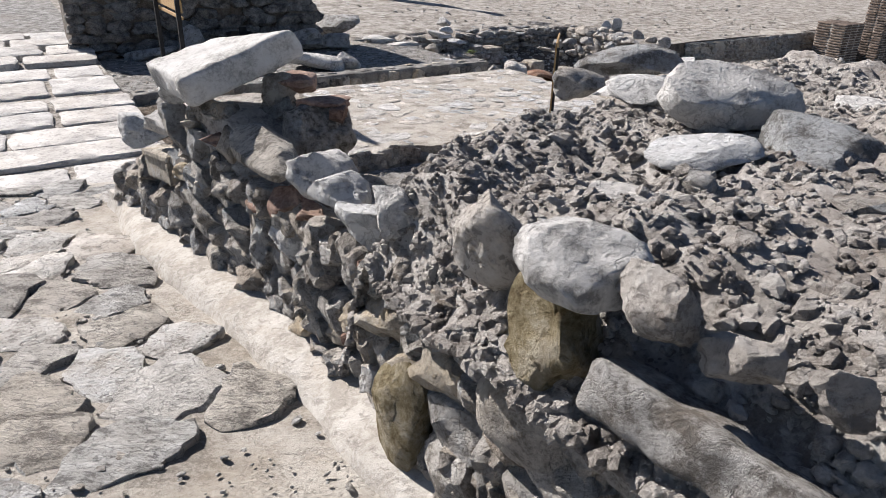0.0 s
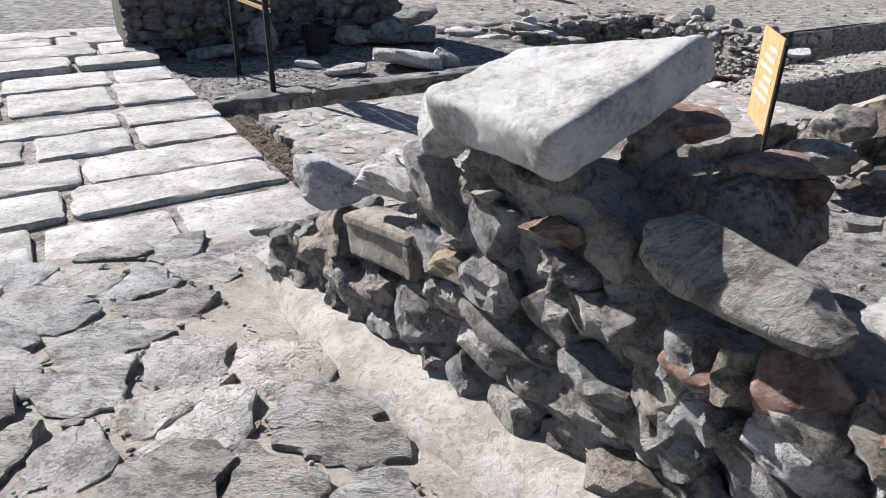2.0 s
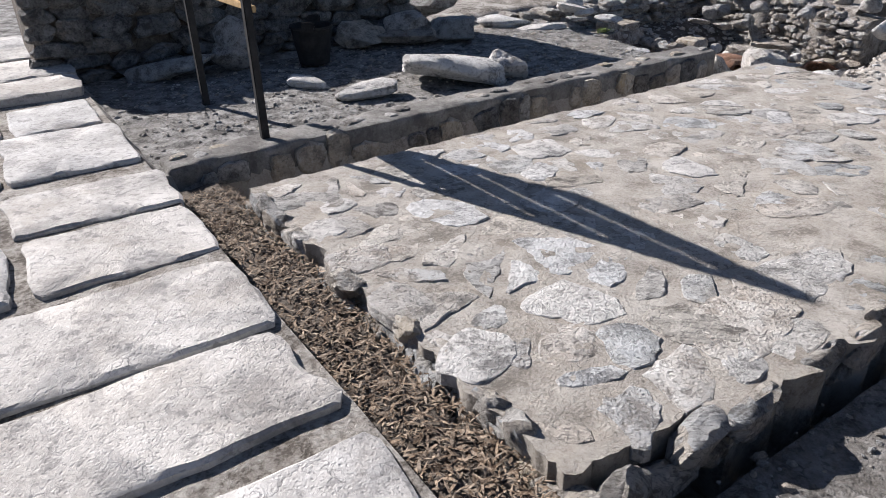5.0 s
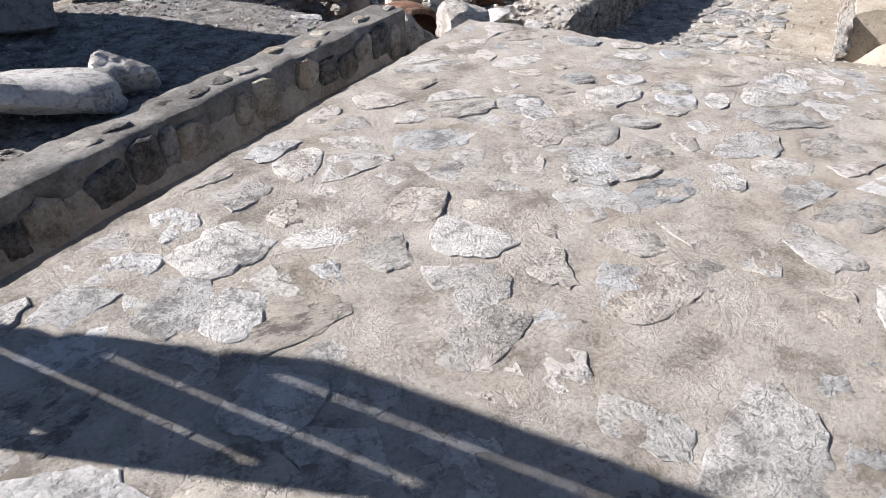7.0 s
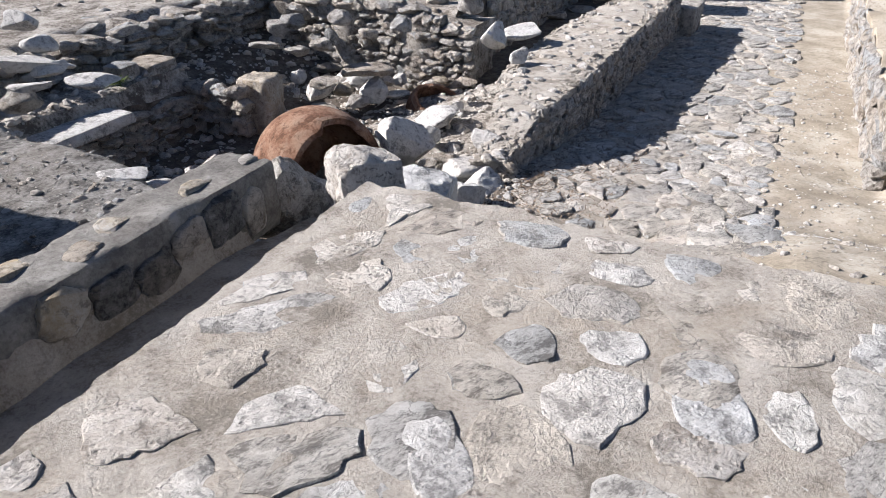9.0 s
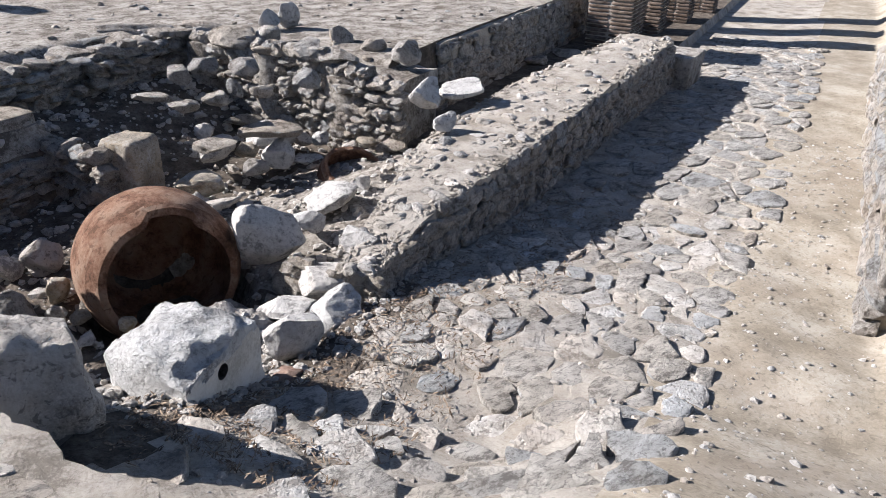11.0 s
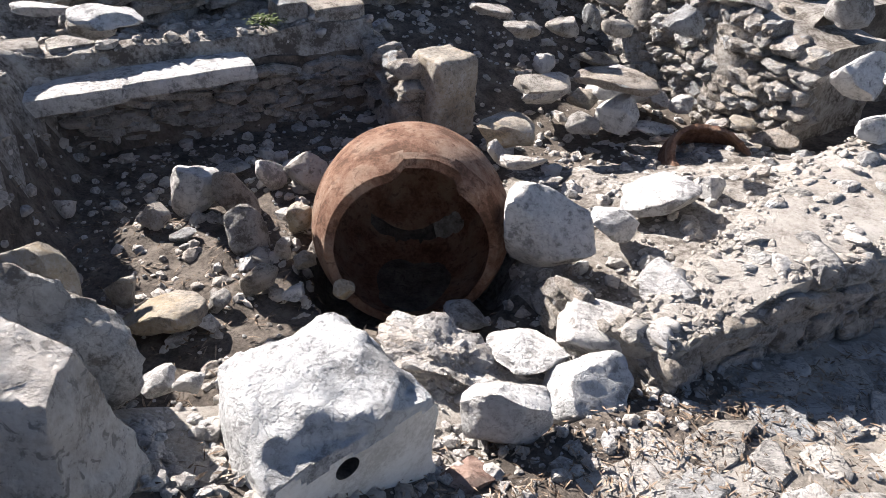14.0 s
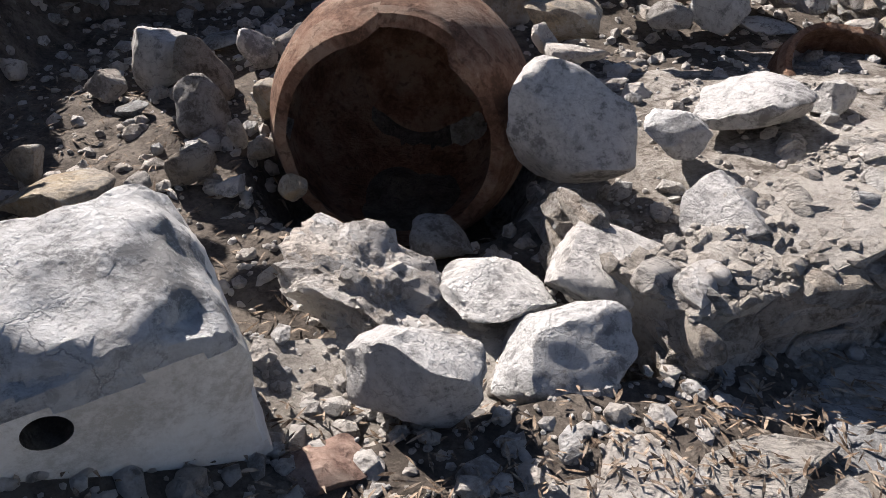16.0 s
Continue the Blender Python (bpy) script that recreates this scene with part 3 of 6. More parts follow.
# ---------------------------------------------------------------- paved terrace
def terrace_bm():
    """The mortar bed with ragged sides and an uneven top."""
    bm = bmesh.new()
    nu, nv = 158, 90
    rows = []
    for j in range(nv + 1):
        row = []
        for i in range(nu + 1):
            u, v = 4.76 * i / nu, -2.68 + 2.68 * j / nv
            fall = 0.03 * wave(u, v, 5, 1) + 0.02 * wave(u, v, 17, 2)
            u += fall * 1.6 * max(0.0, 1 - min(u, 4.76 - u) / 0.12)
            v += fall * (2.2 if v < -1.3 else 0.8) * max(0.0, 1 - min(v + 2.68, -v) / 0.12)
            if u < 0.55:
                v += 0.1 * max(0.0, 1 - (v + 2.68) / 0.3)
            row.append(bm.verts.new(plan(u, v, 0.007 * wave(u, v, 2.2, 5) + 0.006 * wave(u, v, 8, 6) + 0.006 * wave(u, v, 19, 6) - 0.003)))
        rows.append(row)
    for j in range(nv):
        for i in range(nu):
            bm.faces.new((rows[j][i], rows[j][i + 1], rows[j + 1][i + 1], rows[j + 1][i]))
    rim = rows[0] + [r[-1] for r in rows[1:]] + rows[-1][-2::-1] + [r[0] for r in rows[-2:0:-1]]
    low = []
    for k, v in enumerate(rim):
        low.append(bm.verts.new(v.co + Vector((0.03 * noise.noise(v.co * 6), 0.03 * noise.noise(v.co * 6 + Vector((9, 9, 9))), -0.62))))
    for k in range(len(rim)):
        j = (k + 1) % len(rim)
        bm.faces.new((rim[k], low[k], low[j], rim[j]))
    return bm


terrace = tagged(new("pavement", mesh_of(terrace_bm(), "pavement", MORTAR, 45)), "terrace paved with flat irregular stones set in tan mortar", "pavement", kind="structure")
flags(terrace, crazy(0.03, 4.72, -2.62, -0.03, 0.33, 0.225, 0.02, 11, 0.5, 0.04, None, (0.62, 1.06), 1, 1.5), (FLAG, FLAG, TUFA, MARBLE, SCHIST), lambda x, y: -0.0035, 0.05, 0.006, 0.2, 300, 0.006)


def great_flag(u, v, w, d, turn, seed, mat):
    """A larger stone of the terrace."""
    r = random.Random(seed)
    ring = []
    n = 40
    for i in range(n):
        a = 2 * math.pi * i / n
        k = 1 / (abs(math.cos(a)) ** 3 + abs(math.sin(a)) ** 3) ** (1 / 3) * (1 + 0.22 * noise.noise(Vector((math.cos(a) * 1.3, math.sin(a) * 1.3, seed))) + 0.07 * noise.noise(Vector((math.cos(a) * 6, math.sin(a) * 6, seed))))
        ring.append((math.cos(a) * k * w / 2, math.sin(a) * k * d / 2))
    p = plan(u, v)
    ob = new("flagstone", mesh_of(slab_bm(ring, 0.05, 0.007, seed, 0.006), "flagstone", mat, 30))
    ob.parent = terrace
    ob.matrix_local = pose(p.x, p.y, -0.001, 0, 0, TURN_UV + turn)


for flag in ((0.10, -0.72, 0.24, 0.22, 20, 11, MARBLE), (0.12, -1.08, 0.28, 0.24, -10, 12, TUFA), (0.09, -1.5, 0.22, 0.32, 5, 13, FLAG), (0.13, -1.95, 0.3, 0.26, 30, 14, MARBLE), (0.12, -0.3, 0.26, 0.2, -15, 15, SCHIST), (0.30, -0.50, 0.20, 0.17, 20, 1, MARBLE), (1.45, -0.78, 0.26, 0.18, 30, 2, MARBLE), (2.15, -1.9, 0.42, 0.2, -20, 3, TUFA), (1.0, -2.38, 0.42, 0.34, 0, 4, TUFA), (2.3, -0.95, 0.3, 0.2, 10, 6, TUFA), (3.4, -1.0, 0.28, 0.16, 40, 7, MARBLE), (2.9, -1.5, 0.34, 0.22, -30, 8, TUFA), (3.9, -1.6, 0.32, 0.2, 15, 9, MARBLE), (1.7, -1.5, 0.36, 0.18, -10, 10, FLAG)):
    great_flag(*flag)

# rough stones in the sides of the terrace
face_stones(terrace, plan(0.03, 0.0).xy, plan(0.03, -2.55).xy, lambda t: -0.2, lambda t: -0.03, -ALONG, 56, (0.08, 0.13), (0.12, 0.26), 0.02, 0.06, WALL_ROCKS, limit=50)
face_stones(terrace, plan(0.1, -2.64).xy, plan(4.7, -2.64).xy, lambda t: -0.16, lambda t: -0.03, -ACROSS, 57, (0.08, 0.13), (0.12, 0.28), 0.02, 0.06, WALL_ROCKS, limit=60)

# curb of the court, along the drain
curb = tagged(new("kerb", mesh_of(worn_box_bm(5.06, 0.29, 0.37, 0.045, 0.016, 5, 0.03), "kerb", SHADED_CEMENT, 40)), "low mortared stone kerb along the drain", "kerb", kind="structure")
p = plan(2.24, 0.655)
curb.matrix_world = pose(p.x, p.y, -0.345, 0, 0, TURN_UV)
r = random.Random(8)
u = -0.25
while u < 4.7:
    w = r.uniform(0.10, 0.24)
    if r.random() < 0.8:
        a = plan(u + w / 2, 0.522)
        piece("stone", KERB_ROCKS[r.randrange(6)], curb.matrix_world.inverted() @ placed(a.x, a.y, -0.13 + r.uniform(-0.05, 0.04), w * 0.47, 0.05, r.uniform(0.07, 0.13), 0, r.uniform(-14, 14), TURN_UV), curb)
    if r.random() < 0.5:
        a = plan(u + w / 2, r.uniform(0.6, 0.74))
        piece("stone", KERB_ROCKS[r.randrange(6)], curb.matrix_world.inverted() @ placed(a.x, a.y, 0.0, w * 0.4, r.uniform(0.04, 0.07), 0.034, r.uniform(-4, 4), r.uniform(-4, 4), TURN_UV + r.uniform(-20, 20)), curb)
    u += w

# ---------------------------------------------------------------- marble street
street = tagged(new("road_marble", mesh_of(box_bm(-0.05, 0.05, -0.05, 0.05, -0.2, -0.15), "road_marble", EARTH)), "street of large worn white marble slabs", "road", kind="structure")
street.matrix_world = pose(*plan(-1.5, 0, 0.08))
SLAB_ROWS = [(-2.76, -2.14, (-0.4, -1.2, -1.95, -2.75, -3.6, -4.5)), (-2.05, -1.54, (-0.38, -1.75, -2.6, -3.7, -4.6)), (-1.47, -0.87, (-0.38, -1.62, -2.9, -3.9, -4.8)), (-0.77, -0.17, (-0.36, -1.14, -1.9, -2.8, -4.0, -4.9)), (-0.1, 0.42, (-0.34, -1.16, -2.2, -3.2, -4.5)), (0.6, 1.46, (-0.36, -1.1, -2.05, -3.3, -4.4)), (1.54, 2.25, (-0.4, -1.0, -2.1, -3.0, -4.4)), (2.36, 2.9, (-0.35, -1.3, -2.4, -3.4, -4.6)), (3.0, 3.7, (-0.3, -1.0, -2.2, -3.3, -4.5)), (3.8, 4.3, (-0.3, -1.4, -2.5, -3.4, -4.6)), (4.4, 4.95, (-0.3, -1.1, -2.3, -3.3, -4.4)), (5.0, 5.3, (-0.3, -1.5, -2.6, -3.6, -4.6))]


def street_slab_ring(w, d, seed):
    out = []
    corner = [(-w / 2, -d / 2), (w / 2, -d / 2), (w / 2, d / 2), (-w / 2, d / 2)]
    for (ax, ay), (bx, by) in zip(corner, corner[1:] + corner[:1]):
        k = max(2, int(math.hypot(bx - ax, by - ay) / 0.06))
        for i in range(k):
            t = i / k
            x, y = ax + (bx - ax) * t, ay + (by - ay) * t
            c = 0.04 * (1 - min(1, min(t, 1 - t) * 9))
            q = 1 - c - 0.09 * noise.noise(Vector((x * 3, y * 3, seed))) - 0.035 * noise.noise(Vector((x * 11, y * 11, seed)))
            out.append((x * q, y * q))
    return out


r = random.Random(21)
for k, (v0, v1, joints) in enumerate(SLAB_ROWS):
    for a, b in zip(joints, joints[1:]):
        w, d = a - b - r.uniform(0.03, 0.1), v1 - v0 - r.uniform(0.0, 0.06)
        q = plan((a + b) / 2, (v0 + v1) / 2 + r.uniform(-0.02, 0.02))
        ob = new("paving_slab", mesh_of(slab_bm(street_slab_ring(w, d, k * 9 + a), 0.16, r.uniform(0.012, 0.022), k, 0.008), "paving_slab", SLAB, 30))
        ob.parent = street
        lift = 0.05 if 2.3 < v0 < 4.5 else 0.0
        ob.matrix_local = street.matrix_world.inverted() @ pose(q.x, q.y, street_top((v0 + v1) / 2) + lift + r.uniform(-0.012, 0.012), r.uniform(-0.8, 0.8) + lift * 40, r.uniform(-0.6, 0.6), TURN_UV + r.uniform(-1.2, 1.2))

# ---------------------------------------------------------------- rough lane by the wall, and the sunk road
lane = tagged(new("pavement_lane", mesh_of(box_bm(-0.05, 0.05, -0.05, 0.05, -0.2, -0.15), "pavement_lane", EARTH)), "rough lane of grey schist flags in earth", "pavement", kind="structure")
flags(lane, crazy(-3.2, 1.9, -6.5, -2.80, 0.34, 0.25, 0.008, 31, 0.5, 0.02, lambda a, b: plan(a, b).y > 1.2 and (to_wall(*plan(a, b).xy)[1] > 0.25 or (to_wall(*plan(a, b).xy)[0] > 3.5 and to_wall(*plan(a, b).xy)[1] > -0.2)), (0.82, 1.08), 1, 1.6), (SCHIST, SCHIST, SCHIST, FLAG, TUFA), lambda x, y: cobble_z(y) - 0.011, 0.06, 0.010, 1.3, 330)
sunk = tagged(new("road_sunk", mesh_of(box_bm(-0.05, 0.05, -0.05, 0.05, -1.5, -1.45), "road_sunk", EARTH)), "sunk road of small grey schist stones", "road", kind="structure")
flags(sunk, crazy(4.95, 9.6, -1.8, 0.02, 0.26, 0.185, 0.01, 41, 0.5, 0.06, lambda a, b: a > 7.1 or b < -0.16, (0.7, 1.02), 1, 1.6), (SCHIST, SCHIST, FLAG, TUFA), lambda x, y: ground(x, y)[0] + 0.008, 0.07, 0.010, 2.8, 290)
flags(sunk, crazy(9.6, 17.0, -1.9, -0.1, 0.34, 0.24, 0.012, 42, 0.5, 0.05, None, (0.75, 1.02), 1, 1.2), SCHIST, lambda x, y: ground(x, y)[0] + 0.012, 0.07, 0.012, 2.5, 290)


# ---------------------------------------------------------------- rubble walls
def core_bm(count, face, back, low, high, seed, amount=0.03):
    """The earth and mortar heart of a wall: face(i) and back(i) give plan points, low(i) and high(i) heights, i from 0 to count."""
    bm = bmesh.new()
    rings = []
    for i in range(count + 1):
        f, b, lo, hi = face(i), back(i), low(i), high(i)
        ring = []
        for t in (0, 0.25, 0.5, 0.75, 1.0):
            ring.append((f.x, f.y, lo + (hi - lo) * t))
        for t in (0.25, 0.5, 0.75):
            ring.append((f.x + (b.x - f.x) * t, f.y + (b.y - f.y) * t, hi + 0.02))
        for t in (1.0, 0.75, 0.5, 0.25, 0):
            ring.append((b.x, b.y, lo + (hi - lo) * t))
        made = []
        for x, y, z in ring:
            q = Vector((x, y, z))
            made.append(bm.verts.new(q + amount * Vector((noise.noise(q * 5), noise.noise(q * 5 + Vector((7, 3, 1))), noise.noise(q * 5 + Vector((1, 9, 4)))))))
        rings.append(made)
    for a, b in zip(rings, rings[1:]):
        for k in range(len(a) - 1):
            bm.faces.new((a[k], a[k + 1], b[k + 1], b[k]))
    bm.faces.new(rings[0][::-1])
    bm.faces.new(rings[-1])
    bmesh.ops.recalc_face_normals(bm, faces=bm.faces[:])
    return bm


def wall_high(s):
    """The ruined top of the street wall."""
    knots = [(-2.5, 1.56), (-1.2, 1.5), (-0.5, 1.46), (-0.1, 1.38), (0.3, 1.2), (0.6, 1.06), (0.9, 1.02), (1.3, 1.0), (1.5, 1.12), (1.6, 1.22), (2.0, 1.22), (2.15, 1.02), (2.4, 0.86), (2.65, 0.74), (2.9, 0.6), (3.3, 0.5)]
    for (a, za), (b, zb) in zip(knots, knots[1:]):
        if s <= b:
            return za + (zb - za) * max(0, (s - a)) / (b - a)
    return knots[-1][1]


def swell(s):
    return 0.2 * ease(1.1, -0.7, s)


WALL_S0, WALL_S1 = -2.4, 3.22
street_wall = tagged(new("wall_street", mesh_of(core_bm(60, lambda i: by_wall(WALL_S0 + (WALL_S1 - WALL_S0) * i / 60, swell(WALL_S0 + (WALL_S1 - WALL_S0) * i / 60) - 0.09).xy, lambda i: by_wall(WALL_S0 + (WALL_S1 - WALL_S0) * i / 60, -0.5).xy, lambda i: -0.3, lambda i: wall_high(WALL_S0 + (WALL_S1 - WALL_S0) * i / 60) - 0.05 - 0.3 * ease(0.75, 0.1, WALL_S0 + (WALL_S1 - WALL_S0) * i / 60), 1), "wall_street", BANK, 50)), "ruined rubble wall of grey stones, bricks and earth mortar", "wall", kind="structure")


def lane_low(t, s0, s1):
    s = s0 + (s1 - s0) * t
    return cobble_z(by_wall(s, 0).y) + 0.03


face_stones(street_wall, by_wall(-1.6, -0.04).xy, by_wall(1.3, -0.085).xy, lambda t: lane_low(t, -1.6, 1.3), lambda t: wall_high(-1.6 + 2.9 * t) - 0.03 - 0.22 * ease(0.55, -0.1, -1.6 + 2.9 * t), WALL_N, 51, (0.07, 0.14), (0.09, 0.22), 0.02, 0.1, WALL_ROCKS, limit=260, lean=0.04, bend=lambda t: swell(-1.6 + 2.9 * t))
face_stones(street_wall, by_wall(1.3, -0.085).xy, by_wall(3.2, -0.09).xy, lambda t: lane_low(t, 1.3, 3.2), lambda t: wall_high(1.3 + 1.9 * t) - 0.03, WALL_N, 52, (0.08, 0.15), (0.11, 0.26), 0.02, 0.1, WALL_ROCKS, limit=120, lean=0.09, free=((0.88, 1.36, 0.62, 0.88),))
face_stones(street_wall, by_wall(3.2, -0.02).xy, by_wall(3.2, -0.5).xy, lambda t: 0.2, lambda t: 0.5, WALL_D, 53, (0.09, 0.15), (0.12, 0.22), 0.02, 0.1)
face_stones(street_wall, by_wall(3.2, -0.5).xy, by_wall(-0.2, -0.5).xy, lambda t: -0.1, lambda t: wall_high(3.2 - 3.4 * t) - 0.05, -WALL_N, 54, (0.1, 0.18), (0.14, 0.3), 0.02, 0.1, limit=110)


def footing_bm():
    bm = bmesh.new()
    rows = []
    n = 70
    for i in range(n + 1):
        s = -2.6 + (3.45 + 2.6) * i / n
        z = cobble_z(by_wall(s, 0.1).y)
        wob = 0.025 * noise.noise(Vector((s * 3, 1, 0))) + 0.012 * noise.noise(Vector((s * 11, 1, 0)))
        w = 0.165 + 0.6 * swell(s) - 0.165 * ease(2.3, 3.5, s)
        rows.append([bm.verts.new(by_wall(s, o, z + h + 0.012 * noise.noise(Vector((s * 6, o * 6, 3))))) for o, h in ((w + 0.04 + wob, -0.06), (w + wob, 0.025), (w * 0.66 + wob, 0.05), (w * 0.3, 0.065), (-0.09, 0.08))])
    for a, b in zip(rows, rows[1:]):
        for k in range(4):
            bm.faces.new((a[k], a[k + 1], b[k + 1], b[k]))
    bmesh.ops.recalc_face_normals(bm, faces=bm.faces[:])
    return bm


tagged(new("trim_footing", mesh_of(footing_bm(), "trim_footing", PLASTER, 50)), "pale cement strip along the foot of the wall", "footing", kind="structure")


def bank_z(s, n):
    """Height of the bank: its front is a crumbled slope down over the broken wall face."""
    q = by_wall(s, n)
    edge = swell(s) + 0.03 + 0.07 * ease(0.25, -0.45, s)
    near = ease(0.25, -0.45, s)
    end = 0.34 - 0.05 * n + 0.12 * wave(q.x, q.y, 2.2, 12)
    top = wall_high(min(s, -0.1)) - 0.02 - (0.28 - 0.04 * near) * ease(edge - 0.16 - 0.2 * near, edge, n) + 0.03 * ease(-0.2, -1.0, n) + 0.05 * wave(q.x, q.y, 2.5, 3) + 0.04 * wave(q.x, q.y, 8, 4) + 0.03 * wave(q.x, q.y, 21, 5)
    k = ease(end + 0.42, end - 0.05, s) * ease(-3.55, -2.7, n) * ease(-3.15, -2.3, s)
    return -0.2 + (top + 0.2) * k


def mound_bm():
    """The bank of earth and rubble behind the near part of the wall."""
    bm = bmesh.new()
    rows = []
    for j in range(91):
        row = []
        s = -3.2 + 3.95 * j / 90
        for i in range(96):
            n = swell(s) + 0.03 + 0.07 * ease(0.25, -0.45, s) - 3.8 * (i / 95) ** 1.5
            row.append(bm.verts.new(by_wall(s, n, bank_z(s, n))))
        rows.append(row)
    for a, b in zip(rows, rows[1:]):
        for k in range(len(a) - 1):
            bm.faces.new((a[k], a[k + 1], b[k + 1], b[k]))
    bmesh.ops.recalc_face_normals(bm, faces=bm.faces[:])
    return bm


mound = tagged(new("ground_bank", mesh_of(mound_bm(), "ground_bank", BANK, 60)), "bank of grey earth and rubble behind the wall", "earth bank", kind="structure")


# ---------------------------------------------------------------- wall beside the sunk road
def road_wall_high(t):
    return -0.78 + 0.16 * ease(0.0, 0.12, t) + 0.10 * ease(0.3, 1.0, t)


def rw_face(i):
    t = i / 50
    return plan(6.95 + 6.25 * t, 0.12 - 0.3 * t).xy


def rw_back(i):
    t = i / 50
    return plan(6.85 + 6.35 * t, 0.36 + 0.5 * ease(0, 0.35, t) - 0.35 * ease(0.5, 1, t)).xy


road_wall = tagged(new("wall_road", mesh_of(core_bm(50, rw_face, rw_back, lambda i: -1.5, lambda i: road_wall_high(i / 50), 2, 0.025), "wall_road", MORTAR, 50)), "long low rubble wall with a mortared top beside the sunk road", "wall", kind="structure")
face_stones(road_wall, plan(6.9, 0.7).xy, plan(6.95, 0.12).xy, lambda t: -1.1, lambda t: -0.8, -ALONG, 60, (0.07, 0.12), (0.12, 0.22), 0.0, 0.05)
face_stones(road_wall, plan(6.95, 0.12).xy, plan(13.2, -0.18).xy, lambda t: low_road_z(6.95 + 6.25 * t, 0.0) - 0.03, lambda t: road_wall_high(t) - 0.02, -ACROSS, 61, (0.07, 0.12), (0.12, 0.26), 0.008, 0.05, limit=210)
r = random.Random(62)
for _ in range(120):
    t = r.random() ** 0.8
    a, b = rw_face(t * 50), rw_back(t * 50)
    q = a + (b - a) * r.uniform(0.12, 0.95)
    k = r.uniform(0.02, 0.06)
    piece("stone", SMALL_ROCKS[r.randrange(8)], placed(q.x, q.y, road_wall_high(t) + 0.012, k * 1.5, k, k * 0.7, r.uniform(-15, 15), r.uniform(-15, 15), r.uniform(0, 360)), road_wall)
end_block = tagged(new("wall_end_block", mesh_of(worn_box_bm(0.7, 0.5, 0.42, 0.1, 0.02, 3, 0.03), "wall_end_block", RUBBLE, 40)), "flat grey block closing the end of the low wall", "stone block")
q = plan(13.55, -0.2)
end_block.matrix_world = pose(q.x, q.y, -1.13, 0, 0, TURN_UV - 3)


# ---------------------------------------------------------------- pit: lit wall, back wall, benches
lit_wall = tagged(new("wall_pit", mesh_of(core_bm(20, lambda i: plan(9.38 + 0.1 * math.sin(i * 0.9), 1.45 + 2.6 * i / 20).xy, lambda i: plan(10.1, 1.45 + 2.6 * i / 20).xy, lambda i: -1.4, lambda i: -0.3 - 0.12 * ease(8, 0, i), 3, 0.04), "wall_pit", EARTH, 50)), "dry rubble retaining wall of small pale stones", "wall", kind="structure")
face_stones(lit_wall, plan(9.38, 1.45).xy, plan(9.42, 4.0).xy, lambda t: -1.15, lambda t: -0.2 - 0.2 * ease(0.4, 0, t), -ALONG, 71, (0.07, 0.13), (0.10, 0.22), 0.03, 0.1, limit=200)
back_wall = tagged(new("wall_back", mesh_of(core_bm(30, lambda i: plan(5.3 + 4.3 * i / 30, 4.3 + 0.1 * math.sin(i)).xy, lambda i: plan(5.3 + 4.3 * i / 30, 5.0).xy, lambda i: -1.4, lambda i: -0.28 + 0.05 * math.sin(i * 1.3), 4, 0.05), "wall_back", EARTH, 50)), "shaded bank of thin schist slabs at the back of the pit", "wall", kind="structure")
face_stones(back_wall, plan(5.3, 4.28).xy, plan(9.6, 4.3).xy, lambda t: -0.72, lambda t: -0.24, -ACROSS, 72, (0.05, 0.12), (0.14, 0.34), 0.05, 0.12, limit=220)


def bench(name, u, v, z, w, d, h, turn, label, mat=MARBLE, tilt=0):
    ob = tagged(new(name, mesh_of(worn_box_bm(w, d, h, 0.08, 0.012, int(u * 10 + v * 7), 0.025), name, mat, 40)), label, "stone slab")
    q = plan(u, v)
    ob.matrix_world = pose(q.x, q.y, z, tilt, 0, TURN_UV + turn)
    return ob


# the core's dark colour adds to the shade below the slabs
terrace_wall = tagged(new("wall_terrace", mesh_of(core_bm(20, lambda i: plan(4.6 + 2.75 * i / 20, 3.52).xy, lambda i: plan(4.6 + 2.75 * i / 20, 4.0).xy, lambda i: -1.4, lambda i: -0.72 + 0.03 * math.sin(i), 7, 0.04), "wall_terrace", SOIL_AND_SHADE, 50)), "dark shaded wall of schist and brick below the terrace", "wall", kind="structure")
face_stones(terrace_wall, plan(4.6, 3.5).xy, plan(7.3, 3.5).xy, lambda t: -1.15, lambda t: -0.74, -ACROSS, 73, (0.06, 0.12), (0.16, 0.36), 0.02, 0.1, limit=80)
face_stones(terrace_wall, plan(7.28, 3.7).xy, plan(7.3, 2.9).xy, lambda t: -1.12, lambda t: -0.62, -ALONG, 74, (0.08, 0.14), (0.12, 0.22), 0.02, 0.14, limit=30)
for u, z, w, d, h in ((5.2, -0.77, 0.74, 0.42, 0.12), (5.93, -0.74, 0.84, 0.4, 0.11)):
    bench("bench_slab", u, 3.46, z, w, d, h, 2, "long pale marble slab capping the terrace wall")
for u, w, d, h in ((5.02, 0.26, 0.24, 0.2), (5.32, 0.28, 0.26, 0.19), (5.64, 0.34, 0.3, 0.14), (6.04, 0.42, 0.32, 0.14), (6.37, 0.24, 0.22, 0.16), (6.74, 0.24, 0.24, 0.26), (7.06, 0.40, 0.36, 0.22)):
    bench("edge_block", u, 3.78, -0.68 if u < 6.5 else -0.64, w, d, h, 3, "squared grey stone block on the edge of the terrace", RUBBLE)
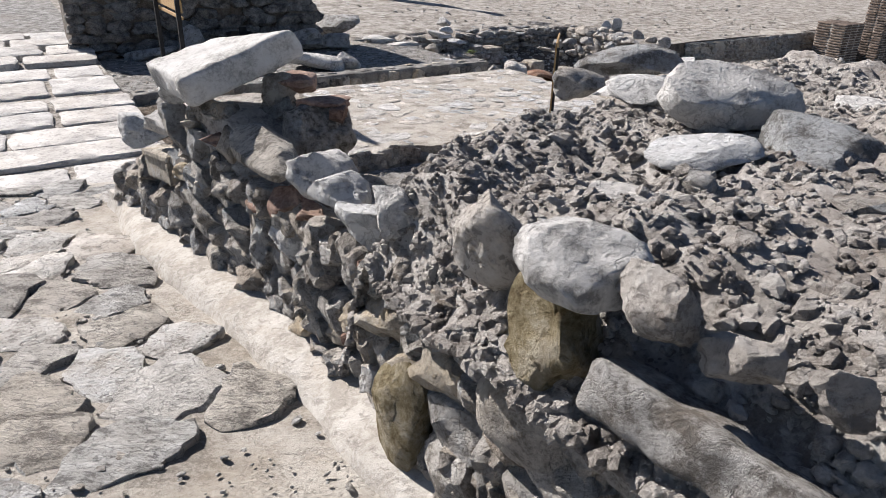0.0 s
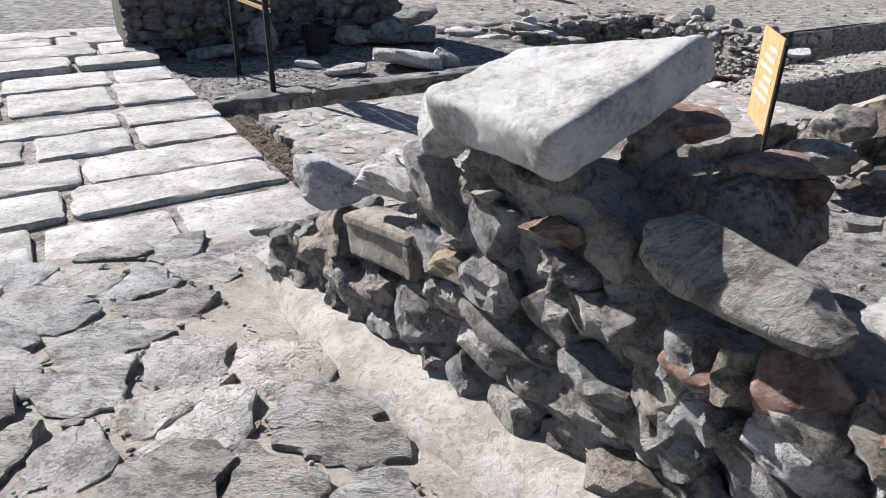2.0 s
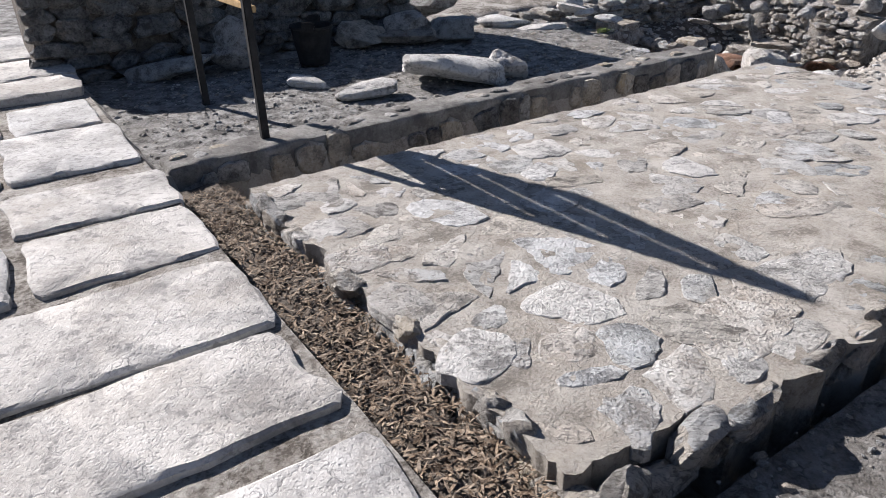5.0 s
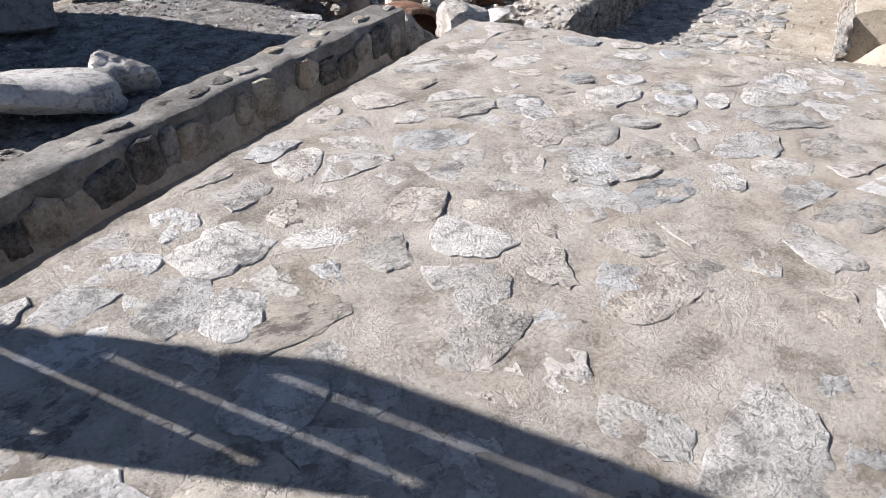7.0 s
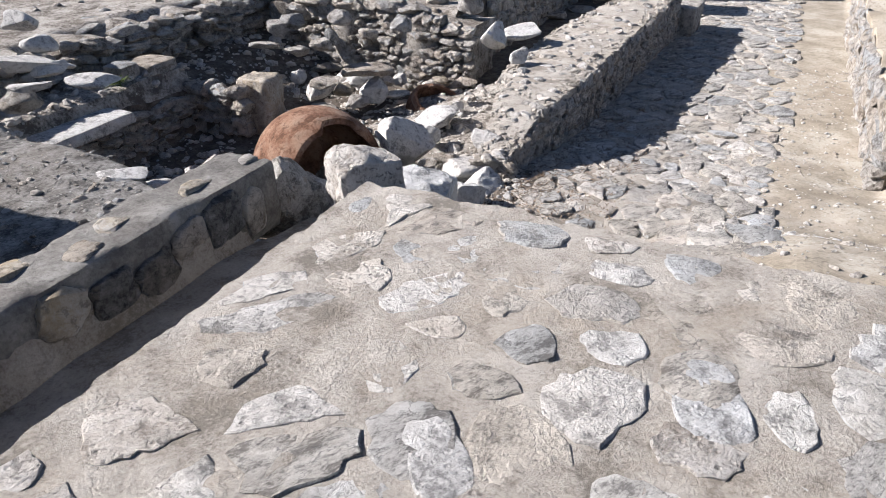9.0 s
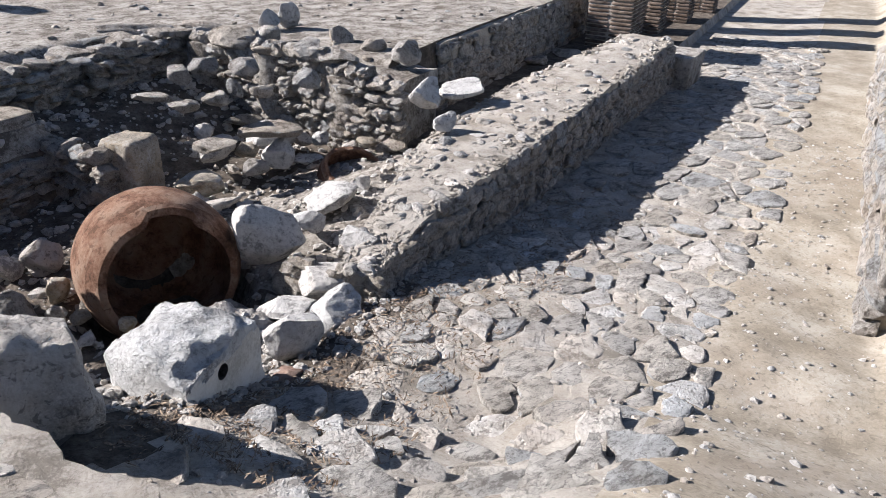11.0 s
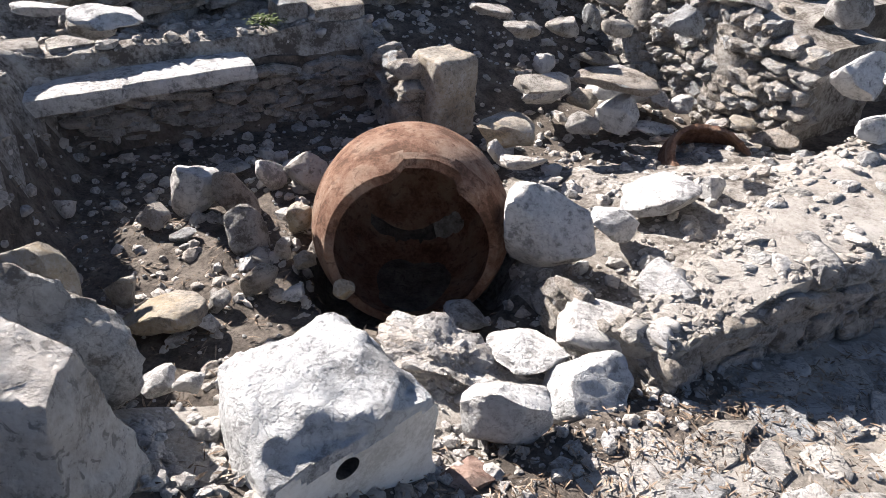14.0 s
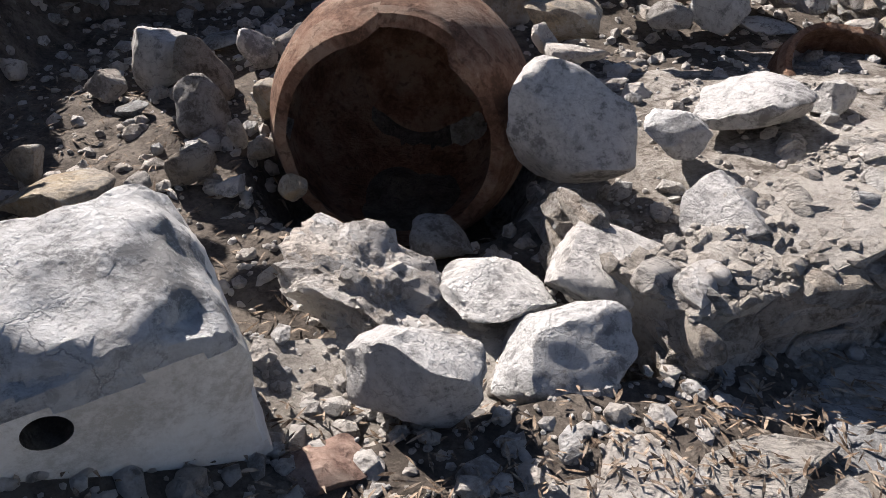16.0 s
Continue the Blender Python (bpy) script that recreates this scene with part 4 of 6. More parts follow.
pillar = tagged(new("stone_pillar", mesh_of(worn_box_bm(0.34, 0.34, 0.62, 0.035, 0.028, 12, 0.035), "stone_pillar", OCHRE_GREY, 40)), "squat upright stone with an ochre stained face", "stone block")
q = plan(7.5, 2.86)
pillar.matrix_world = pose(q.x, q.y, -1.2, 0, 0, TURN_UV + 10)
side_wall = tagged(new("wall_side", mesh_of(core_bm(24, lambda i: plan(8.2 + 6 * i / 24, -2.5).xy, lambda i: plan(8.2 + 6 * i / 24, -3.1).xy, lambda i: -1.5, lambda i: -0.45 + 0.06 * math.sin(i * 1.7), 9, 0.06), "wall_side", SAND, 50)), "low sunlit wall of pale stone along the road", "wall", kind="structure")
face_stones(side_wall, plan(8.2, -2.5).xy, plan(14.2, -2.5).xy, lambda t: -1.12, lambda t: -0.45, ACROSS, 75, (0.12, 0.22), (0.25, 0.5), 0.0, 0.08, ROCKS, 90)

# ---------------------------------------------------------------- upper wall and brick piers beyond
upper_wall = tagged(new("wall_upper", mesh_of(core_bm(30, lambda i: plan(10.6 + 5.2 * i / 30, 1.72).xy, lambda i: plan(10.6 + 5.2 * i / 30, 2.3).xy, lambda i: -1.4, lambda i: -0.3 + 0.0 * i, 5, 0.02), "wall_upper", MORTAR, 50)), "neat shaded rubble wall with a level top", "wall", kind="structure")
face_stones(upper_wall, plan(10.6, 1.72).xy, plan(15.8, 1.72).xy, lambda t: -1.05, lambda t: -0.3, -ACROSS, 81, (0.08, 0.13), (0.14, 0.3), 0.005, 0.06, limit=200)


def brick_pier(u, v, w, d, low, high, label):
    """A pier of flat bricks laid in courses."""
    ob = tagged(new("brick_pier", mesh_of(box_bm(-w / 2 + 0.02, w / 2 - 0.02, -d / 2 + 0.02, d / 2 - 0.02, low, high - 0.01), "brick_pier", MORTAR)), label, "pier", group="brick piers")
    q = plan(u, v)
    ob.matrix_world = pose(q.x, q.y, 0, 0, 0, TURN_UV)
    z, n = low, 0
    r = random.Random(int(u * 10))
    while z < high:
        for k in (-1, 0, 1):
            for side in (-1, 1):
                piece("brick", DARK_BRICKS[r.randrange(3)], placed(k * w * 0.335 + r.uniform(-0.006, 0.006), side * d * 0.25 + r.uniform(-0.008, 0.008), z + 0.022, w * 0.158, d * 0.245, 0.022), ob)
        z += 0.056
    return ob


brick_pier(14.85, 1.05, 0.75, 0.7, -1.05, 0.0, "square pier of flat red bricks by the road")
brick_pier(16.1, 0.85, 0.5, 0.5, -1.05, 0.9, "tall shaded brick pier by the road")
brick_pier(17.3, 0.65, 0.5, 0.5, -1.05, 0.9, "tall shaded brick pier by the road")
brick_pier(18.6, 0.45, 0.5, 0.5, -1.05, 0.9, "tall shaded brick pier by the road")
# stand-in out of view, added only for its long shadow on the upper ground
column = tagged(new("stone_column", mesh_of(worn_box_bm(0.42, 0.42, 2.4, 0.2, 0.02, 3, 0.05), "stone_column", MARBLE, 40)), "unseen upright block added to cast a long shadow on the upper ground", "column")
q = plan(8.15, 10.5)
column.matrix_world = pose(q.x, q.y, -0.3, 0, 0, TURN_UV)

# ---------------------------------------------------------------- great jar lying in the pit
def jar_bm(radius, thick, mouth_z, seed):
    """A round-bellied jar standing on its foot with its neck broken off; the wall has real thickness and a ragged rim."""
    bm = bmesh.new()
    n = 72

    def ring(rr, z):
        out = []
        for i in range(n):
            a = 2 * math.pi * i / n
            q = Vector((math.cos(a), math.sin(a), 0))
            k = 1 + 0.012 * noise.noise(Vector((q.x * 2, q.y * 2, z * 2 + seed)))
            out.append(bm.verts.new((q.x * rr * k, q.y * rr * k, z)))
        return out

    def profile(z, rad):
        # z from -1 (foot) to 1
        return rad * max(0.02, (1 - abs(z) ** 2.25)) ** 0.5
    levels = [-0.985 + i * (mouth_z + 0.985) / 26 for i in range(27)]
    outer = [ring(profile(z, radius), z * radius * 1.04) for z in levels]
    inner = [ring(profile(z, radius) - thick if z > -0.9 else profile(z, radius) * 0.6, z * radius * 1.04 + (thick if z < -0.85 else 0)) for z in levels]
    for k in range(26):
        for i in range(n):
            j = (i + 1) % n
            bm.faces.new((outer[k][i], outer[k][j], outer[k + 1][j], outer[k + 1][i]))
            bm.faces.new((inner[k][j], inner[k][i], inner[k + 1][i], inner[k + 1][j]))
    # broken rim
    for i in range(n):
        a = 360 * i / n
        up = 0.02 * noise.noise(Vector((i * 0.35, seed, 0))) + 0.012 * noise.noise(Vector((i * 1.3, seed, 4)))
        bite = 0.06 * ease(56, 61, a) * ease(102, 97, a)
        for vert in (outer[-1][i], inner[-1][i]):
            d = vert.co.normalized()
            vert.co += Vector((0, 0, up)) - Vector((0, 0, bite)) + Vector((d.x, d.y, 0)) * bite * 0.75
        for k in (-2, -3, -4):
            for vert in (outer[k][i], inner[k][i]):
                f = {-2: 0.75, -3: 0.5, -4: 0.25}[k]
                d = vert.co.normalized()
                vert.co += (Vector((0, 0, up * 0.6)) - Vector((0, 0, bite)) + Vector((d.x, d.y, 0)) * bite * 0.55) * f
        j = (i + 1) % n
        bm.faces.new((outer[-1][i], outer[-1][j], inner[-1][j], inner[-1][i]))
    bm.faces.new(outer[0][::-1])
    bm.faces.new(inner[0])
    bmesh.ops.recalc_face_normals(bm, faces=bm.faces[:])
    return bm


JAR_AT, JAR_MOUTH = Vector((1.58, 13.12, -1.0)), Vector((0.10, -0.97, 0.12))


def jar_piece(radius, thick, mouth_z, seed, rim):
    """The rim band of a jar, or all the rest of it."""
    bm = jar_bm(radius, thick, mouth_z, seed)
    edge = (mouth_z - 0.19) * radius * 1.04
    gone = [f for f in bm.faces if (f.calc_center_median().z > edge) != rim]
    bmesh.ops.delete(bm, geom=gone, context="FACES")
    return bm


def broken_jar(name, m, label, radius, thick, mouth_z, seed, rim_label):
    ob = tagged(new(name), label, "jar")
    ob.matrix_world = m
    part("body", jar_piece(radius, thick, mouth_z, seed, False), CLAY, ob, smooth=50)
    part("rim", jar_piece(radius, thick, mouth_z, seed, True), CLAY, ob, rim_label, smooth=50)
    return ob


broken_jar("storage_jar", Matrix.Translation(JAR_AT) @ JAR_MOUTH.to_track_quat("Z", "Y").to_matrix().to_4x4(), "huge broken terracotta storage jar lying on its side", 0.515, 0.045, 0.615, 2, "ragged broken rim with a notch")
q = plan(8.78, 1.62)
broken_jar("buried_jar", pose(q.x, q.y, -1.15, 30, 0, 10), "rim of a buried terracotta jar in the earth", 0.30, 0.03, 0.5, 5, "chipped earthen rim")


# ---------------------------------------------------------------- single stones
def stone(name, p, size, rot, label, seed, mat=RUBBLE, box=3.0, cuts=5, rough=0.09, fineness=4, category="stone", group=""):
    """One loose stone, its middle at p, with half sizes."""
    ob = tagged(new(name, mesh_of(rock_bm(seed, fineness, box, cuts, rough), name, mat, 30)), label, category, group)
    s, n = to_wall(p[0], p[1])
    if group == "stones on the street wall" and -0.08 < n < 0.25:
        # bedded: its long side along the face, its outer side near the face
        rot = (rot[0], rot[1], math.degrees(math.atan2(-WALL_D.y, -WALL_D.x)) + rot[0])
        size = (size[0], size[1] * 0.75, size[2])
        p = by_wall(s, min(n, 0.03 + swell(s)) + (0.075 if s < 0.3 else -0.035), p[2])
    ob.matrix_world = placed(*p, *size, *rot)
    return ob


def holed_block():
    """The big marble block: a flat dressed face with a round socket, a rounded rough top and back."""
    bm = worn_box_bm(0.66, 0.50, 0.57, 0.022, 0.014, 31, 0.09)
    for v in bm.verts:
        c = v.co
        rise = c.z / 0.57
        # the top slumps to its left and back, the dressed face stays flat
        c.x *= 1.0 - 0.10 * ease(0.55, 1.0, rise)
        if c.x < 0:
            c.x *= 0.9 - 0.45 * (c.y + 0.25) / 0.5
        c.z -= 0.05 * ease(0.5, 1.0, rise) * ease(-0.05, -0.33, c.x) + 0.03 * ease(0.5, 1.0, rise) * ease(0.0, -0.25, c.y) + 0.045 * ease(0.5, 1.0, rise) * ease(0.0, 0.25, c.y)
        if c.y < -0.2 and c.z < 0.5:
            c.y = -0.25 + 0.25 * (c.y + 0.25)
        elif rise > 0.5:
            c += Vector((0, 0, 1)) * (0.014 * noise.noise(c * 7) + 0.012 * noise.noise(c * 17 + Vector((4, 4, 4))) + 0.008 * noise.noise(c * 41))
    for f in bm.faces:
        c = f.calc_center_median()
        if c.z < 0.45 + 0.05 * noise.noise(c * 9) + 0.02 * noise.noise(c * 31) and (c.y < -0.14 or c.x > 0.22):
            f.material_index = 1
    block = new("marble_block", mesh_of(bm, "marble_block", [MARBLE, DRESSED, SOIL_AND_SHADE], 40))
    drill = bmesh.new()
    bmesh.ops.create_cone(drill, cap_ends=True, segments=28, radius1=0.04, radius2=0.034, depth=0.34, matrix=pose(0.0, -0.25, 0.41, 90, 0, 0))
    # dark colour inside the socket stands in for its deep shade
    for f in drill.faces:
        f.material_index = 2
    bit = new("drill", mesh_of(drill, "drill", [MARBLE, DRESSED, SOIL_AND_SHADE]))
    cut = block.modifiers.new("cut", "BOOLEAN")
    cut.operation, cut.solver, cut.object = "DIFFERENCE", "EXACT", bit
    bpy.context.view_layer.update()
    made = bpy.data.meshes.new_from_object(block.evaluated_get(bpy.context.evaluated_depsgraph_get()))
    block.modifiers.clear()
    block.data = made
    bpy.data.objects.remove(bit)
    return tagged(block, "big worn white marble block with a round socket in its face", "stone block")


holed = holed_block()
holed.matrix_world = pose(1.437, 11.379, -0.965, 0, 0, 44.2)

# two posts with a board of planks, whose shadow lies on the terrace
board = tagged(new("info_board"), "tall plank board on two black steel posts", "notice board")
POST_A, POST_B = Vector((-3.885, 9.956)), Vector((-3.23, 8.956))
mid = (POST_A + POST_B) / 2
board.matrix_world = pose(mid.x, mid.y, 0.0)
for q in (POST_A, POST_B):
    bm = box_bm(-0.025, 0.025, -0.025, 0.025, -0.1, 1.98, 0.006)
    ob = part("post", bm, STEEL, board, "black square steel post")
    ob.matrix_local = pose(q.x - mid.x, q.y - mid.y, 0, 0, 0, 33)
turn = math.degrees(math.atan2((POST_B - POST_A).y, (POST_B - POST_A).x))
for lo, hi in ((0.80, 0.84), (0.88, 1.16), (1.21, 1.40), (1.45, 1.70), (1.75, 1.95)):
    ob = part("plank", box_bm(-0.62, 0.62, 0.027, 0.05, lo, hi, 0.004), WOOD, board)
    ob.matrix_local = pose(0, 0, 0, 0, 0, turn)

# leaning sign stake in the yard
stake = tagged(new("sign_stake"), "pale wooden sign panel on a leaning thin metal stake", "sign")
stake.matrix_world = pose(0.93, 6.72, -0.14, 0.5, 0, 80)
part("rod", box_bm(-0.011, 0.011, -0.011, 0.011, -0.1, 1.10, 0.002), STEEL, stake, "thin dark metal rod")
plate = part("board", box_bm(-0.015, 0.62, 0.0115, 0.026, 0.46, 1.14, 0.003), WOOD, stake, "sunlit ochre wooden panel")
for k in range(6):
    part("lettering", box_bm(0.10, 0.52 - 0.09 * (k % 3), 0.0262, 0.0285, 0.66 + k * 0.07, 0.69 + k * 0.07), PALE, plate)

# cap block on the wall end
def cap_bm():
    bm = worn_box_bm(0.56, 0.48, 0.135, 0.018, 0.011, 9, 0.022)
    for v in bm.verts:
        f = (v.co.y + 0.24) / 0.48
        if f > 0:
            v.co.x = -0.28 + (v.co.x + 0.28) * (1 - 0.42 * f)
            v.co.z -= 0.05 * f * (v.co.x + 0.28) / 0.56
    return bm


cap = tagged(new("cap_block", mesh_of(cap_bm(), "cap_block", CAP, 40)), "thick pale marble slab lying tilted on the wall end", "stone block")
ax = Vector((0.39, 0.31, 0.165)).normalized()
bx = Vector((-0.29, 0.366, 0.0)).normalized()
cz = ax.cross(bx).normalized()
bx = cz.cross(ax)
rot = Matrix((ax, bx, cz)).transposed().to_4x4()
corner = Vector((-1.085, 3.2, 1.375))
cap.matrix_world = Matrix.Translation(corner + ax * 0.27 + bx * 0.23 - cz * 0.13) @ rot

# ruin behind the court; its shade is deepened by dark stone and core colours
ruin = tagged(new("wall_ruin", mesh_of(core_bm(20, lambda i: plan(-0.6 + 3.65 * i / 20, 3.4).xy, lambda i: plan(-0.6 + 3.65 * i / 20, 4.4).xy, lambda i: -0.3, lambda i: 0.95 + 0.08 * math.sin(i) + 0.65 * ease(12.5, 13.5, i), 6, 0.06), "wall_ruin", SOIL_AND_SHADE, 50)), "massive shaded ruin wall of rubble masonry", "wall", kind="structure")
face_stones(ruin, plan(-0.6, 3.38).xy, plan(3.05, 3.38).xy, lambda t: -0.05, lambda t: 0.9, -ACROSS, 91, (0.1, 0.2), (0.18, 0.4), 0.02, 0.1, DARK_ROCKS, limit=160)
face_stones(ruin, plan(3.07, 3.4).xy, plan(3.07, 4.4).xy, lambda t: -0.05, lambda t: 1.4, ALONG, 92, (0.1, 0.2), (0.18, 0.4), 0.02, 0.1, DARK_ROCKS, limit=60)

bucket = tagged(new("bucket"), "black rubber rubble bucket in the shade of the ruin", "bucket")
q = plan(1.62, 2.62)
bucket.matrix_world = pose(q.x, q.y, -0.02)


def bucket_bm():
    bm = bmesh.new()
    n = 36
    rings = []
    for rr, z in ((0.14, 0.0), (0.19, 0.32), (0.202, 0.325), (0.20, 0.345), (0.185, 0.34), (0.178, 0.31), (0.13, 0.02)):
        rings.append([bm.verts.new((rr * math.cos(6.2832 * i / n), rr * math.sin(6.2832 * i / n), z)) for i in range(n)])
    for a, b in zip(rings, rings[1:]):
        for i in range(n):
            bm.faces.new((a[i], a[(i + 1) % n], b[(i + 1) % n], b[i]))
    bm.faces.new(rings[0][::-1])
    bm.faces.new(rings[-1])
    return bm


part("body", bucket_bm(), RUBBER, bucket, smooth=40)
for k in (-1, 1):
    bm = box_bm(-0.06, 0.06, k * 0.2 - 0.012, k * 0.2 + 0.012, 0.31, 0.40, 0.01)
    part("handle", bm, RUBBER, bucket)

# carved fragment built into the wall
carved = tagged(new("carved_fragment"), "broken carved stone slab with a raised border set in the wall", "carved stone")
q = by_wall(2.42, -0.09)
carved.matrix_world = pose(q.x, q.y, 0.675, 0, -7.6, math.degrees(math.atan2(-WALL_D.y, -WALL_D.x)))
part("slab", worn_box_bm(0.40, 0.14, 0.16, 0.02, 0.005, 4, 0.010), OCHRE_GREY, carved, smooth=40)
part("border", worn_box_bm(0.39, 0.02, 0.032, 0.012, 0.002, 5, 0.005), OCHRE_GREY, carved).matrix_local = pose(0, -0.073, 0.125)
part("border", worn_box_bm(0.032, 0.02, 0.12, 0.012, 0.002, 6, 0.005), OCHRE_GREY, carved).matrix_local = pose(0.178, -0.073, 0.004)

# ---------------------------------------------------------------- loose bits
def on_ground(u0, u1, v0, v1, keep, lift=0.0):
    def where(r):
        p = plan(r.uniform(u0, u1), r.uniform(v0, v1))
        z, k = ground(p.x, p.y)
        if math.hypot(p.x - JAR_AT.x, p.y - JAR_AT.y) < 0.52:
            return None
        return Vector((p.x, p.y, z + lift)) if k in keep else None
    return where


def blades(count, where, length, width, seed):
    """Dry leaves and straws strewn about: bent strips."""
    r = random.Random(seed)
    verts, faces = [], []
    for _ in range(count):
        p = where(r)
        if p is None:
            continue
        l, w = r.uniform(*length), r.uniform(*width)
        m = Matrix.Translation(p) @ Euler((r.uniform(-0.5, 0.5), r.uniform(-0.5, 0.5), r.uniform(0, 6.3))).to_matrix().to_4x4()
        n0 = len(verts)
        c = r.uniform(0.1, 0.4) * l
        verts += [m @ Vector(q) for q in ((-l / 2, 0, 0.002), (-l / 6, -w / 2, c * 0.35), (l / 6, -w / 2, c * 0.35), (l / 2, 0, 0.002), (l / 6, w / 2, c * 0.3), (-l / 6, w / 2, c * 0.3))]
        faces += [[n0, n0 + 1, n0 + 5], [n0 + 1, n0 + 2, n0 + 4, n0 + 5], [n0 + 2, n0 + 3, n0 + 4]]
    return verts, faces


stuff("yard_gravel", *chips_bm(5000, on_ground(-1.5, 5.0, -6.5, -2.6, ("gravel",)), (0.006, 0.03), 1), RUBBLE, "loose grey gravel on the yard", "gravel")
stuff("court_gravel", *chips_bm(3500, on_ground(-0.3, 5.0, 0.7, 3.4, ("gravel",)), (0.006, 0.03), 2), RUBBLE, "loose grey gravel on the court", "gravel")


def on_road_wall(r):
    t = r.random() ** 1.3
    a, b = rw_face(t * 50), rw_back(t * 50)
    q = a + (b - a) * r.uniform(0.0, 1.0)
    return Vector((q.x, q.y, road_wall_high(t) + 0.008))


stuff("wall_crust", *chips_bm(4200, on_road_wall, (0.007, 0.035), 31, 0.6), MORTAR, "crumbled mortar and grit over the top of the low wall", "rubble")
stuff("pit_rubble", *chips_bm(3400, on_ground(4.6, 9.4, 0.3, 4.6, ("dark", "earth")), (0.012, 0.07), 3, 0.7), TUFA, "small broken stones strewn over the pit", "rubble")
stuff("bank_rubble", *chips_bm(1600, on_ground(1.6, 5.2, -6.6, -2.75, ("brown",)), (0.02, 0.12), 4, 0.7), RUBBLE, "heaped broken stones along the yard", "rubble")
stuff("road_chips", *chips_bm(2600, on_ground(4.8, 11.0, -2.4, 0.4, ("mortar", "earth")), (0.006, 0.035), 5), TUFA, "stone chips between the road stones", "gravel")
stuff("lane_chips", *chips_bm(1500, lambda r: (lambda p: Vector((p.x, p.y, cobble_z(p.y) - 0.022)))(by_wall(r.uniform(-1.2, 4.0), r.uniform(0.25, 2.6))), (0.006, 0.032), 6, 0.45), SCHIST, "broken schist chips between the lane flags", "gravel")
stuff("sand_grit", *chips_bm(1800, on_ground(4.8, 12.0, -2.7, -1.4, ("sand",)), (0.005, 0.028), 33, 0.5), TUFA, "pale grit strewn over the sandy road edge", "gravel")
stuff("upper_ground_stones", *chips_bm(1500, on_ground(6.5, 18.0, 2.0, 12.0, ("earth",)), (0.01, 0.07), 7), RUBBLE, "scattered stones on the bare upper ground", "gravel")


def on_bank(r):
    s = r.uniform(-1.8, 0.75)
    n = swell(s) + 0.03 + 0.07 * ease(0.25, -0.45, s) - 2.5 * r.random() ** 1.9
    return by_wall(s, n, bank_z(s, n))


stuff("bank_chips", *chips_bm(20000, on_bank, (0.004, 0.026), 8, 0.8), BANK, "crumbled grey mortar and chips over the earth bank", "rubble")
stuff("gutter_litter", *blades(4500, lambda r: plan(r.uniform(-0.34, 0.0), r.uniform(-2.75, 0.3), -0.10 + r.uniform(0, 0.03)), (0.02, 0.07), (0.004, 0.012), 9), LEAF, "dry leaves and straw filling the gutter", "leaf litter")
stuff("road_litter", *blades(3600, lambda r: (lambda a, b: plan(a, b, low_road_z(a, b) + 0.02))(5.2 + 4.2 * r.random() ** 1.5, -0.05 - 0.75 * r.random() ** 1.3), (0.018, 0.055), (0.003, 0.008), 10), LEAF, "dry leaves and straw along the road edge", "leaf litter")
stuff("block_litter", *blades(900, on_ground(5.0, 7.4, -0.3, 0.3, ("litter", "earth", "mortar"), 0.012), (0.018, 0.055), (0.004, 0.009), 21), LEAF, "dry leaves heaped between the block and the rocks", "leaf litter")
stuff("block_rubble", *chips_bm(2600, on_ground(5.2, 7.6, -0.1, 0.9, ("litter", "earth", "mortar")), (0.006, 0.04), 22, 0.7), TUFA, "small broken stones and chips beside the marble block", "rubble")
stuff("pit_litter", *blades(1500, on_ground(4.8, 6.8, 0.6, 3.2, ("dark",), 0.01), (0.03, 0.09), (0.003, 0.010), 11), LEAF, "dry straw on the dark floor of the pit", "leaf litter")
stuff("weed", *blades(160, lambda r: plan(6.52 + r.gauss(0, 0.05), 3.62 + r.gauss(0, 0.04), -0.5 + r.uniform(0, 0.06)), (0.04, 0.09), (0.006, 0.014), 12), GREEN, "small green weed between the terrace stones", "weed")

beam = tagged(new("stone_beam", mesh_of(worn_box_bm(0.5, 0.13, 0.1, 0.02, 0.012, 6, 0.018), "stone_beam", RUBBLE, 40)), "long rough stone slab slanting across the wall face", "stone slab")
q = by_wall(-0.9, 0.26)
beam.matrix_world = pose(q.x, q.y, 1.22, -20, 3, math.degrees(math.atan2(-WALL_D.y, -WALL_D.x)))
# small sockets drawn as flat dark discs, the shade of a hole in colour
for u, v in ((-1.63, -2.62), (-1.74, -2.64), (-1.86, -2.68)):
    bm = bmesh.new()
    bmesh.ops.create_circle(bm, cap_ends=True, segments=18, radius=0.03)
    ob = part("socket", bm, SOIL_AND_SHADE, street)
    q = plan(u, v)
    ob.matrix_local = street.matrix_world.inverted() @ placed(q.x, q.y, street_top(-2.6) + 0.026, 1.2, 0.8, 1, 0, 0, 20)
stone("corner_block", (0.98, 10.97, -0.32), (0.30, 0.20, 0.31), (12, 19, -33), "pale pitted stone block closing the end of the drain", 1201, TUFA, 4.5, 5, 0.09, 5, category="stone block")
stone("corner_rock", (0.72, 11.36, -0.34), (0.24, 0.2, 0.3), (4, -5, -20), "big rough grey rock beside the end of the kerb", 1202, RUBBLE, 3.4, 7, 0.12, 5)
stone("stone", (1.17, 11.18, -0.78), (0.15, 0.1, 0.12), (0, 12, -40), "white angular stone wedged beside the marble block", 1203, MARBLE, 3.6, 7, 0.06, 4)

# ---------------------------------------------------------------- single stones, space by space
stone("stone", (0.35, 13.31, -1.02), (0.141, 0.120, 0.162), (4, 3, 14), "grey angular stone in the rubble of the pit", 900, MARBLE, 3.8, 11, 0.06, 4, group="rubble of the pit")
